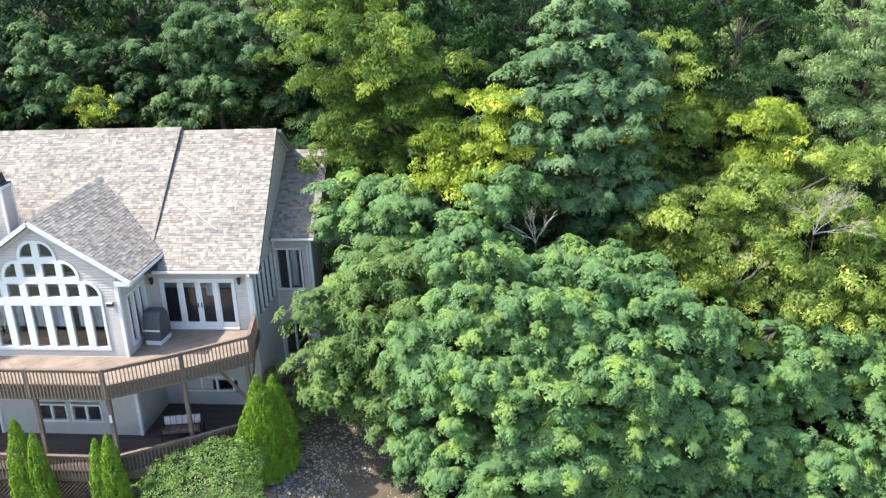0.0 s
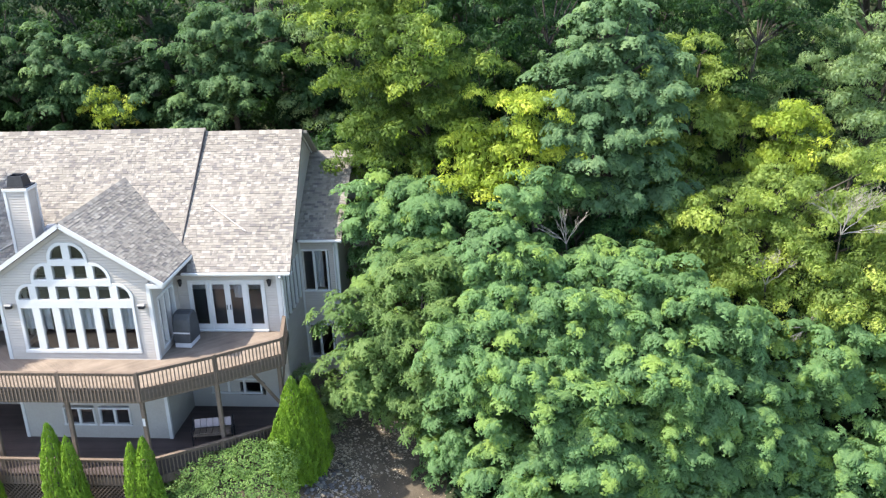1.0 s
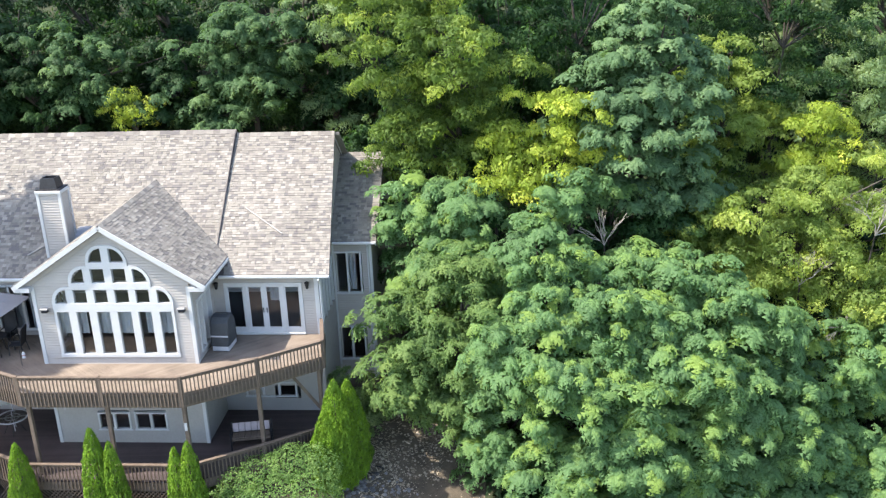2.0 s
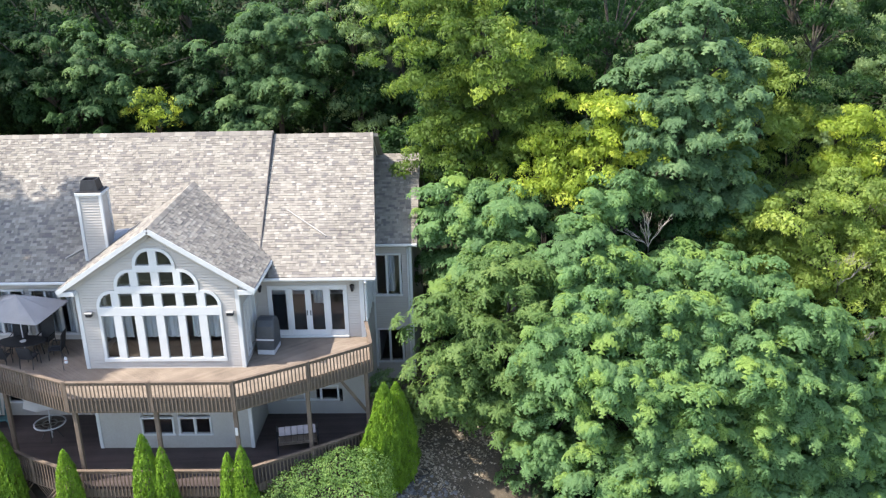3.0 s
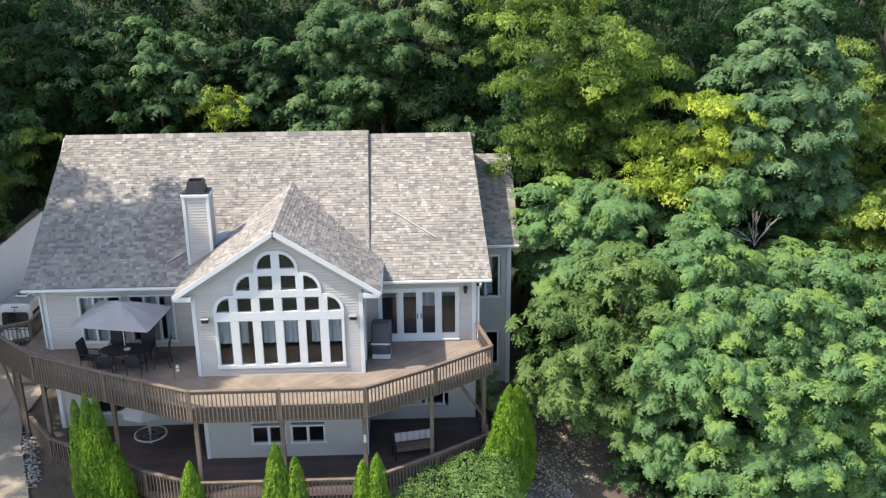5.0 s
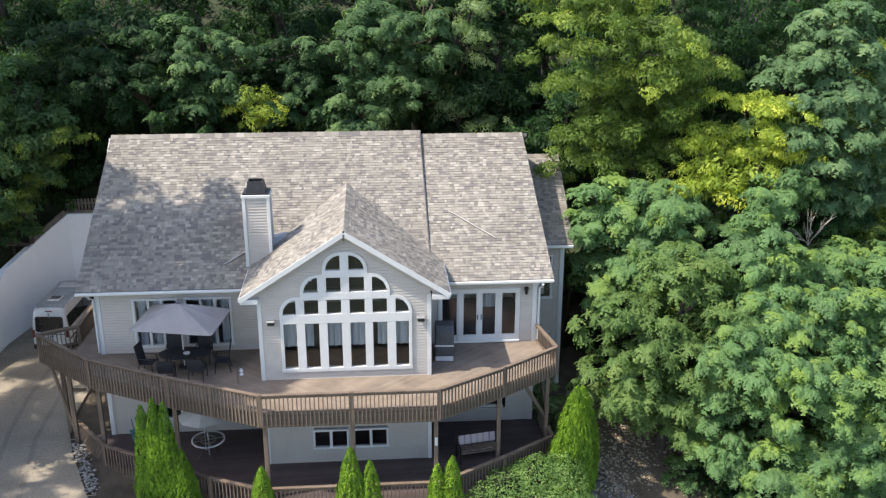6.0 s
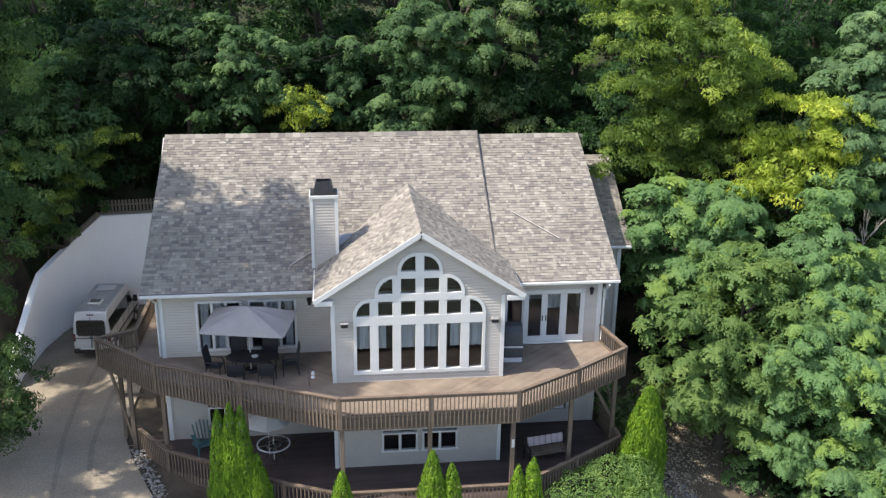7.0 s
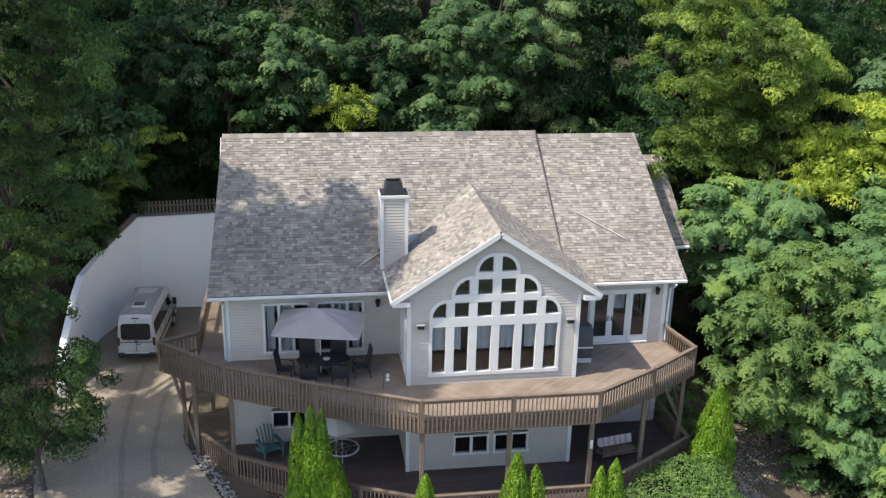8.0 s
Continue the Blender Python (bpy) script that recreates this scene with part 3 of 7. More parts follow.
def crown_mesh(name, lobes, tufts, density, mat, parent, seed, size=1.0, spray=8, spray_r=0.7, bright=0.5, ragged=0.45, inner=0.18):
    """Tufts of leaves in sprays over the uneven surface of several lobes (x, y, z, rx, ry, rz); inner sprays are tinted
    darker as shade.
    """
    rng = np.random.default_rng(seed)
    V, Fc, tint, base = [], [], [], 0
    off = Vector((seed * 7.3, seed * 3.1, 0))
    for x, y, z, rx, ry, rz in lobes:
        area = 4 * math.pi * ((rx * ry) ** 1.6 / 3 + (rx * rz) ** 1.6 / 3 + (ry * rz) ** 1.6 / 3) ** (1 / 1.6)
        for _ in range(max(4, int(area * density / spray))):
            d = rng.normal(size=3)
            d /= np.linalg.norm(d)
            if d[1] > 0.3 and rng.random() < 0.8:
                d[1] = -d[1]
            if d[2] < -0.5 and rng.random() < 0.5:
                d[2] = -d[2]
            lump = 1 + ragged * noise.noise(Vector(d) * 2.2 + off) + ragged * 0.6 * noise.noise(Vector(d) * 5 + off)
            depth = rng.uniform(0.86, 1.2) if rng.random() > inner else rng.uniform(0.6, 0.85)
            c = np.array((x, y, z)) + d * (rx, ry, rz) * lump * depth
            c = c + (0.55 * np.array(noise.noise_vector(Vector(c) * 0.7 + off)) + 0.3 * np.array(noise.noise_vector(Vector(c) * 1.9 + off))) * min(1.0, rx / 1.5)
            if any(((c[0] - l[0]) / l[3]) ** 2 + ((c[1] - l[1]) / l[4]) ** 2 + ((c[2] - l[2]) / l[5]) ** 2 < 0.36 for l in lobes):
                continue
            # random tone per spray, plus painted shade: darker inside the lobe, lighter outside
            branch_shade_tint = rng.normal(0, 0.1) + (0.1 if depth > 0.86 else -0.12)
            turn = math.atan2(d[1], d[0]) + rng.normal(0, 0.7)
            out = np.array((math.cos(turn), math.sin(turn), 0.0))
            side = np.array((-out[1], out[0], 0.0))
            sag, rise = rng.uniform(0.1, 0.6), rng.normal(0, 0.18)
            for _ in range(spray):
                u = rng.uniform(-1, 1)
                v = rng.uniform(-1, 1) * (0.62 - 0.3 * u)
                q = (out * u * 1.15 + side * v) * spray_r
                q[2] = spray_r * (rise * u - sag * (u * abs(u) * 0.5 + v * v) + rng.normal(0, 0.1))
                p = c + q
                up = np.array((0, 0, 0.9)) + d * 0.4 + (out * u * 0.4 + side * v * 0.5)
                up /= np.linalg.norm(up)
                rot = Vector(up).to_track_quat("Z", "Y").to_matrix() @ Matrix.Rotation(rng.uniform(0, 6.28), 3, "Z")
                tv, tf = tufts[rng.integers(len(tufts))]
                V.append((tv * (size * rng.uniform(0.55, 1.2)) * rng.uniform(0.7, 1.4, 3)) @ np.array(rot).T + p)
                Fc.append(tf + base)
                base += len(tv)
                t = 0.48 + branch_shade_tint + rng.normal(0, 0.07) + u * 0.08 + (0.3 if rng.random() < 0.16 * bright and depth > 0.86 and u > -0.2 else 0)
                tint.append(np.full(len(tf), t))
    V, Fc, tint = np.concatenate(V), np.concatenate(Fc), np.concatenate(tint)
    me = bpy.data.meshes.new(name)
    me.vertices.add(len(V))
    me.vertices.foreach_set("co", V.ravel())
    me.loops.add(Fc.size)
    me.loops.foreach_set("vertex_index", Fc.ravel().astype(np.int32))
    me.polygons.add(len(Fc))
    me.polygons.foreach_set("loop_start", np.arange(0, Fc.size, 3, dtype=np.int32))
    a = me.attributes.new("tint", "FLOAT", "FACE")
    a.data.foreach_set("value", tint.astype(np.float32))
    me.update()
    me.materials.append(mat)
    ob = new(name, me)
    ob.parent = parent
    return ob


def tree(label, base, lobes, tufts, density, mat, seed, trunk_r=0.18, bark=BARK, name="tree", **more):
    """A trunk from base, a limb to every lobe and the leaves round them."""
    ground = float(terrain(np.array(base[0]), np.array(base[1]))) - 0.15
    t = thing(name, label, "tree", (base[0], base[1], ground))
    rel = [(x - base[0], y - base[1], z - ground, rx, ry, rz) for x, y, z, rx, ry, rz in lobes]
    rng = random.Random(seed)
    top = max(rel, key=lambda l: l[2])
    h = top[2] + top[5] * 0.3
    bm = bmesh.new()
    pts = [(top[0] * s * s + rng.uniform(-0.1, 0.1), top[1] * s * s, h * s) for s in (0, 0.2, 0.4, 0.6, 0.8, 1)]
    tube(bm, pts, [trunk_r * (1.25, 1, 0.85, 0.65, 0.4, 0.12)[k] for k in range(6)], 9)
    part("trunk", bm, bark, t)
    for x, y, z, rx, ry, rz in rel:
        s = min(0.75, max(0.25, (z - rz * 0.6) / h))
        p = Vector((top[0] * s * s, top[1] * s * s, h * s))
        e = Vector((x, y, z + rz * 0.2))
        if trunk_r < 0.15 and math.hypot(p.x - x, p.y - y) > 3.2:
            p = Vector((x, y + 0.3 * ry, float(terrain(np.array(base[0] + x), np.array(base[1] + y + 0.3 * ry))) - ground - 0.1))
        for k in range(3):
            q = e + Vector((rng.uniform(-0.7, 0.7) * rx, rng.uniform(-0.7, 0.5) * ry, rng.uniform(-0.2, 0.6) * rz))
            mid = (p + q) / 2 + Vector((rng.uniform(-0.3, 0.3), rng.uniform(-0.3, 0.3), 0.3))
            bm = bmesh.new()
            tube(bm, [p, mid, q], [trunk_r * 0.5, trunk_r * 0.33, trunk_r * 0.1], 6)
            part("limb", bm, bark, t)
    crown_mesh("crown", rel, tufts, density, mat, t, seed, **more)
    return t


# beside the house: locusts in front, then yellow-green and tall trees
tree("green locust tree with drooping feathered leaves beside the house", (15.8, 7.2), [(13.9, 6.3, 3.6, 1.4, 1.3, 1.5), (16.4, 5.9, 4.0, 1.8, 1.4, 1.6), (14.6, 5.9, 1.2, 1.4, 1.2, 1.6), (16.2, 5.2, 1.8, 1.6, 1.3, 1.6), (15.0, 6.2, 4.4, 1.3, 1.2, 1.0)], LOCUST_TUFTS, 9.5, LOCUST, 1)
tree("pale feathery locust tree leaning towards the deck", (15.8, 2.6), [(14.8, 2.2, 0.3, 1.9, 1.6, 1.9), (14.2, 1.9, -1.5, 1.8, 1.4, 1.3), (16.2, 2.3, 1.9, 1.7, 1.5, 1.6), (16.0, 1.9, -2.4, 1.7, 1.4, 1.4), (16.8, 1.8, -0.4, 1.6, 1.5, 1.8)], FEATHER_TUFTS, 8.8, FEATHER, 2)
tree("broad green locust tree with bright new shoots", (19.6, 3.0), [(18.7, 3.1, 2.9, 2.0, 1.6, 1.8), (20.6, 2.2, 1.4, 2.1, 1.8, 1.9), (18.6, 1.0, 0.3, 2.0, 1.8, 1.9), (20.4, 0.2, -1.3, 2.2, 1.9, 1.9), (18.4, 1.0, -2.5, 2.0, 1.7, 1.8), (22.4, 0.2, -3.3, 2.1, 1.8, 1.7), (20.0, -0.3, -4.4, 2.2, 1.7, 1.7), (17.6, 1.0, -4.0, 1.6, 1.5, 1.4), (22.2, 2.4, 0.7, 1.7, 1.6, 1.8), (22.0, 0.2, -6.0, 2.4, 1.7, 1.6), (19.4, 2.0, 1.6, 1.6, 1.4, 1.4)], LOCUST_TUFTS, 8.6, LOCUST, 3, bright=0.8, ragged=0.36)
tree("wide green locust tree in front of the woods", (24.8, 4.0), [(24.3, 3.7, 1.6, 2.0, 1.8, 1.6), (26.4, 2.9, 0.3, 2.1, 1.8, 1.7), (24.4, 1.4, -0.9, 2.2, 1.9, 1.9), (26.4, 1.7, -2.5, 2.2, 1.9, 1.9), (24.2, 1.2, -4.2, 2.2, 1.8, 1.9), (27.9, 3.2, -1.0, 1.7, 1.6, 1.6), (25.6, 0.7, -6.0, 2.4, 1.7, 1.7), (28.2, 2.1, -4.0, 1.9, 1.7, 1.7), (23.2, 2.2, 0.8, 1.4, 1.4, 1.3), (23.0, 4.0, 2.5, 1.2, 1.1, 0.8), (21.0, 4.2, 2.3, 1.1, 1.0, 0.8)], LOCUST_TUFTS, 8.2, LOCUST, 4, bright=0.8, ragged=0.36)
tree("low green locust tree at the wood's edge", (30.6, 5.2), [(29.0, 3.7, -3.3, 2.1, 1.9, 1.8), (31.2, 4.6, -2.2, 2.0, 1.8, 1.7), (33.2, 5.2, -2.4, 2.2, 1.9, 1.9), (30.6, 3.4, -5.2, 2.3, 1.8, 1.7), (33.4, 4.0, -5.0, 2.3, 1.8, 1.8), (27.8, 3.0, -5.6, 2.0, 1.6, 1.4), (29.4, 1.8, -7.0, 2.4, 1.6, 1.5), (33.0, 2.4, -7.2, 2.6, 1.7, 1.7), (35.4, 5.4, -4.0, 2.2, 1.8, 2.4)], LOCUST_TUFTS, 7.6, LOCUST, 5, bright=0.7, ragged=0.36)
tree("yellow-green tree with broad leaves and bare twigs", (30.6, 8.2), [(28.4, 6.8, 3.6, 1.9, 1.7, 1.6), (30.6, 7.2, 4.0, 1.9, 1.7, 1.5), (32.8, 6.6, 2.6, 2.0, 1.8, 1.8), (29.6, 6.6, 1.8, 2.0, 1.7, 1.6), (33.2, 6.0, 0.2, 2.0, 1.8, 1.9), (34.6, 7.4, 4.0, 1.8, 1.7, 1.7), (26.4, 6.8, 3.0, 1.3, 1.3, 1.2), (31.4, 6.2, 1.0, 2.0, 1.6, 1.8), (35.6, 6.8, 1.4, 2.0, 1.8, 2.0), (27.4, 7.6, 1.4, 1.6, 1.4, 1.6)], BROAD_TUFTS, 5.0, OLIVE, 6, bright=0.8)
tree("bright yellow-green sapling among dark trees", (19.6, 7.0), [(20.3, 6.6, 8.1, 1.4, 1.1, 0.7), (19.0, 6.6, 7.8, 1.2, 1.0, 0.8), (18.3, 6.4, 6.7, 1.1, 1.0, 0.7), (21.3, 6.6, 6.9, 0.8, 0.9, 0.6), (20.2, 6.3, 6.3, 1.0, 1.0, 0.8), (17.6, 6.4, 5.3, 1.1, 1.0, 0.6), (18.8, 6.4, 4.9, 0.9, 0.9, 0.5)], BROAD_TUFTS, 7.0, YELLOW, 7, trunk_r=0.08, bright=0.8)
tree("green locust sapling below the yellow tree", (20.6, 6.0), [(20.6, 5.2, 5.3, 1.2, 1.1, 0.9), (21.7, 6.0, 5.0, 1.0, 0.8, 0.6)], LOCUST_TUFTS, 8.5, LOCUST, 8, trunk_r=0.1)
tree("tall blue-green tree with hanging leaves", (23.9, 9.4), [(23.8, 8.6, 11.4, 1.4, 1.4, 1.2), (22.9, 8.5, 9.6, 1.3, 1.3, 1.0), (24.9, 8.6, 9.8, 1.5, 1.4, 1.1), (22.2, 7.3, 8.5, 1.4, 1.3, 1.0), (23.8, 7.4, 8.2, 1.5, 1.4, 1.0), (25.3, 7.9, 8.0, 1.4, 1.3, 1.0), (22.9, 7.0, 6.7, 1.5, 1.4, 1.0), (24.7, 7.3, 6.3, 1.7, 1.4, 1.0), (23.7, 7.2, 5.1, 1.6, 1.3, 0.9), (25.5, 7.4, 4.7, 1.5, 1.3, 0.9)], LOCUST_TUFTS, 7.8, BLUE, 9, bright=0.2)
tree("large broad-leaved maple tree behind the house", (16.2, 10.0), [(13.5, 8.0, 10.8, 1.9, 1.8, 1.9), (15.5, 7.4, 10.6, 1.8, 1.7, 1.3), (17.8, 7.8, 9.5, 1.3, 1.2, 0.7), (15.8, 6.6, 9.3, 1.2, 1.2, 0.8), (16.8, 7.2, 8.8, 1.1, 1.1, 0.7), (13.4, 8.6, 8.0, 1.7, 1.6, 1.6), (15.4, 8.2, 7.0, 1.9, 1.6, 1.6), (15.2, 9.6, 13.0, 1.9, 1.8, 1.6), (12.9, 9.6, 12.8, 2.2, 1.9, 1.7), (13.4, 8.8, 5.6, 1.6, 1.5, 1.4), (17.0, 9.4, 7.6, 1.4, 1.4, 1.0)], BROAD_TUFTS, 5.2, MAPLE, 10, bright=0.7)
tree("olive-green broad-leaved tree in the woods", (27.8, 11.8), [(27.2, 11.2, 9.0, 1.4, 1.4, 1.2), (28.6, 11.2, 8.0, 1.6, 1.4, 1.4), (27.2, 11.0, 6.6, 1.5, 1.4, 1.4), (28.8, 11.0, 5.8, 1.6, 1.4, 1.5), (27.2, 10.8, 4.8, 1.5, 1.3, 1.1)], BROAD_TUFTS, 4.4, OLIVE, 11, bright=0.6)
tree("bright yellow-green young tree in the woods", (31.4, 11.0), [(31.3, 10.2, 6.5, 0.9, 0.9, 1.0), (32.0, 10.2, 6.2, 0.9, 0.9, 0.9), (31.6, 9.9, 5.1, 1.2, 1.1, 0.9), (30.6, 9.9, 4.8, 0.7, 0.8, 0.7)], BROAD_TUFTS, 7.0, YELLOW, 12, trunk_r=0.08, bright=0.6)
tree("grey-green tree with small leaves", (35.2, 13.2), [(33.4, 12.0, 7.2, 1.9, 1.7, 1.5), (35.6, 12.2, 7.8, 2.1, 1.8, 1.9), (34.4, 11.6, 5.4, 2.1, 1.7, 1.5), (37.4, 12.0, 9.6, 2.1, 1.8, 1.9), (36.8, 11.6, 5.6, 2.1, 1.7, 1.8), (38.4, 11.8, 7.4, 1.9, 1.7, 1.8)], SMALL_TUFTS, 4.6, GREY, 13, bright=0.3, trunk_r=0.1)
# behind the house
tree("green locust tree behind the roof", (4.6, 17.4), [(4.4, 16.2, 10.2, 1.7, 1.6, 1.6), (2.2, 16.2, 8.6, 1.9, 1.6, 1.7), (5.6, 16.2, 8.0, 2.0, 1.6, 1.6), (3.4, 16.0, 6.6, 2.0, 1.6, 1.4), (6.8, 16.4, 10.0, 1.6, 1.5, 1.6)], LOCUST_TUFTS, 6.8, MIDGREEN, 14, bright=0.9)
tree("grey-green small-leaved tree behind the roof", (8.8, 18.0), [(8.4, 17.0, 11.0, 1.5, 1.5, 1.9), (9.0, 17.0, 8.6, 1.4, 1.4, 1.7), (9.4, 16.6, 6.6, 1.4, 1.4, 1.4)], SMALL_TUFTS, 3.0, GREY, 15, bright=0.2)
tree("yellow-green sapling behind the roof", (-1.4, 16.0), [(-1.2, 14.7, 7.5, 0.55, 0.55, 0.7), (-1.6, 14.9, 6.8, 0.5, 0.5, 0.5), (-0.8, 14.9, 6.9, 0.5, 0.5, 0.5)], BROAD_TUFTS, 4.2, YELLOW, 16, trunk_r=0.07)
# one stand in two materials: shade-dark leaves first, then lighter ones as if sunlit
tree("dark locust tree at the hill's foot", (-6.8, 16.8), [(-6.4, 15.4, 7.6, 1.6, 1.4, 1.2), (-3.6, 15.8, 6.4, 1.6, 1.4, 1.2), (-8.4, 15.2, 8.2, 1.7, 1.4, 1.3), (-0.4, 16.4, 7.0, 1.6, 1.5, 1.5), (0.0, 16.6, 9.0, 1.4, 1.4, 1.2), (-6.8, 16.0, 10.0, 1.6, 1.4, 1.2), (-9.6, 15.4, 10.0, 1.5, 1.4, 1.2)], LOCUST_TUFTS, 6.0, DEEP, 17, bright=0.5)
tree("sunlit green locust tree at the hill's foot", (-4.4, 16.4), [(-4.1, 15.3, 9.0, 1.2, 1.1, 0.7), (-3.0, 15.4, 7.8, 1.3, 1.1, 0.7), (-4.7, 15.6, 10.4, 1.2, 1.1, 0.6), (-4.5, 15.2, 7.1, 1.1, 1.0, 0.6), (-2.6, 15.6, 9.8, 0.9, 0.9, 0.5), (-5.7, 15.4, 8.4, 0.8, 0.8, 0.5)], LOCUST_TUFTS, 7.0, MIDGREEN, 19, bright=0.9, trunk_r=0.12)
tree("dark tree with a few yellow shoots above the retaining wall", (-13.0, 14.6), [(-11.2, 14.4, 7.6, 1.9, 1.6, 1.8), (-12.4, 13.6, 5.2, 1.5, 1.4, 1.3), (-13.8, 14.0, 7.0, 1.8, 1.6, 1.8), (-14.6, 12.6, 3.4, 1.9, 1.6, 1.7), (-15.8, 10.4, 1.4, 1.6, 1.5, 1.7), (-13.6, 13.2, 2.2, 1.2, 1.1, 1.2), (-12.8, 14.2, 3.6, 1.2, 1.1, 1.2)], FAR_TUFTS, 3.2, MIDGREEN, 18, bright=1.4)
# the wooded slope behind everything
rng = random.Random(5)
k = 40
for row, (y0, z0) in enumerate(((19.5, 8.0), (24.0, 10.6))):
    for i in range(14):
        x = -25 + i * 5.2 + rng.uniform(-0.8, 0.8) + row * 2.4
        y = y0 + rng.uniform(-0.8, 0.8)
        z = z0 + rng.uniform(-0.6, 0.6)
        lob = [(x + rng.uniform(-1.4, 1.4), y - 0.6 + rng.uniform(-0.6, 0.6), z + dz, rng.uniform(2.1, 2.8), 2.0, rng.uniform(1.8, 2.3)) for dz in (-3.6, -1.2, 1.2, 3.6)]
        k += 1
        # left of x = 12 the crowns take the painted-shade leaves
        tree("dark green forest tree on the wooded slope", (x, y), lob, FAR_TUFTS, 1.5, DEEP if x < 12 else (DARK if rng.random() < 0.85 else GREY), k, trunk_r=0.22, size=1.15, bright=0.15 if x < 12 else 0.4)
# low growth filling the slope beside the house
for i, (lob, mat) in enumerate((([(22.4, 7.6, 3.4, 1.8, 1.4, 1.5), (24.4, 7.4, 3.2, 1.8, 1.4, 1.4), (23.0, 6.4, 1.6, 1.8, 1.4, 1.4)], DARK), ([(26.4, 9.4, 4.0, 1.8, 1.5, 1.6), (28.6, 10.2, 3.6, 1.9, 1.5, 1.6), (27.2, 8.4, 2.0, 1.9, 1.5, 1.5)], MAPLE), ([(32.6, 10.4, 4.4, 1.9, 1.5, 1.4), (35.0, 9.6, 4.0, 2.0, 1.6, 1.6), (36.8, 8.6, 1.8, 2.0, 1.6, 2.0)], OLIVE), ([(17.8, 7.4, 3.2, 1.7, 1.3, 1.5), (20.0, 7.2, 3.8, 1.7, 1.3, 1.4), (18.6, 5.6, 1.8, 1.8, 1.3, 1.4)], DARK), ([(13.2, 9.4, 2.6, 1.4, 1.3, 1.6), (14.8, 9.0, 4.4, 1.5, 1.3, 1.4), (13.6, 8.0, 0.0, 1.3, 1.2, 1.6)], DARK), ([(30.0, 11.6, 8.6, 1.9, 1.6, 1.6), (33.0, 14.0, 10.4, 2.1, 1.7, 1.7), (26.0, 13.0, 10.6, 2.1, 1.7, 1.8), (29.0, 14.0, 11.6, 2.2, 1.7, 1.7), (31.6, 15.0, 12.4, 2.2, 1.7, 1.7)], DEEP), ([(19.6, 10.8, 10.6, 2.2, 1.7, 1.8), (18.2, 11.4, 12.8, 2.2, 1.7, 1.8), (20.8, 13.2, 12.6, 2.2, 1.7, 1.8), (22.6, 14.2, 13.0, 2.2, 1.7, 1.8), (18.6, 12.6, 8.6, 2.0, 1.7, 1.8)], DEEP), ([(29.4, 5.8, -0.8, 1.9, 1.4, 1.5), (32.0, 5.4, -1.0, 2.0, 1.5, 1.5), (34.4, 5.6, -1.4, 1.9, 1.5, 1.6)], OLIVE), ([(24.0, 15.4, 9.4, 2.2, 1.7, 1.8), (27.6, 15.8, 9.2, 2.2, 1.7, 1.8), (31.4, 16.4, 10.0, 2.2, 1.7, 1.8), (21.0, 14.6, 10.0, 2.0, 1.6, 1.8)], DARK), ([(37.0, 4.0, -3.0, 2.2, 1.8, 2.2), (36.4, 3.2, -6.6, 2.4, 1.8, 2.0), (38.0, 6.0, 1.0, 2.2, 1.8, 2.2)], LOCUST))):
    tree("young broad-leaved tree filling the wood's edge", (lob[0][0], lob[0][1] + 0.6), lob, LOCUST_TUFTS if mat is LOCUST else BROAD_TUFTS, 5.5 if mat is LOCUST else 2.6, mat, 120 + i, trunk_r=0.09, bright=0.4)
# tall trees beside the drive, three of them out of view
tree("small dark broad-leaved tree at the edge of the concrete drive", (-12.6, 0.3), [(-12.9, 1.4, 1.3, 1.5, 1.2, 1.0), (-11.6, 1.3, 0.1, 1.1, 1.1, 1.1), (-11.5, 1.2, -1.4, 1.0, 1.0, 0.9), (-13.6, 1.3, -0.4, 1.3, 1.2, 1.3), (-14.2, 1.4, 1.4, 1.4, 1.3, 1.2), (-13.4, 1.2, -2.0, 0.9, 0.9, 0.6), (-14.6, 1.2, -1.8, 1.0, 1.0, 0.8), (-14.4, 2.0, 3.4, 1.6, 1.4, 1.4)], BROAD_TUFTS, 4.2, SHADE, 90, trunk_r=0.07, bright=0.3)
tree("tall leafy tree at the edge of the drive", (-14.8, 3.6), [(-10.3, 3.0, 13.2, 1.3, 1.2, 1.3), (-10.6, 3.0, 11.4, 1.3, 1.2, 1.2), (-10.9, 3.0, 9.7, 1.2, 1.2, 1.2), (-11.6, 3.0, 8.0, 1.2, 1.1, 1.1), (-12.2, 3.0, 6.3, 1.2, 1.1, 1.1), (-12.7, 3.0, 4.6, 1.2, 1.1, 1.1), (-13.2, 2.8, 2.8, 1.2, 1.1, 1.2), (-12.5, 3.3, 12.4, 1.5, 1.3, 1.8), (-12.9, 3.3, 9.6, 1.5, 1.3, 1.7), (-13.8, 3.2, 6.8, 1.5, 1.3, 1.7), (-14.4, 3.2, 4.2, 1.5, 1.3, 1.6), (-14.8, 3.0, 1.4, 1.5, 1.3, 1.6), (-15.2, 2.8, -0.8, 1.3, 1.2, 1.2)], SMALL_TUFTS, 4.2, SHADE, 91, trunk_r=0.2, bright=0.6)
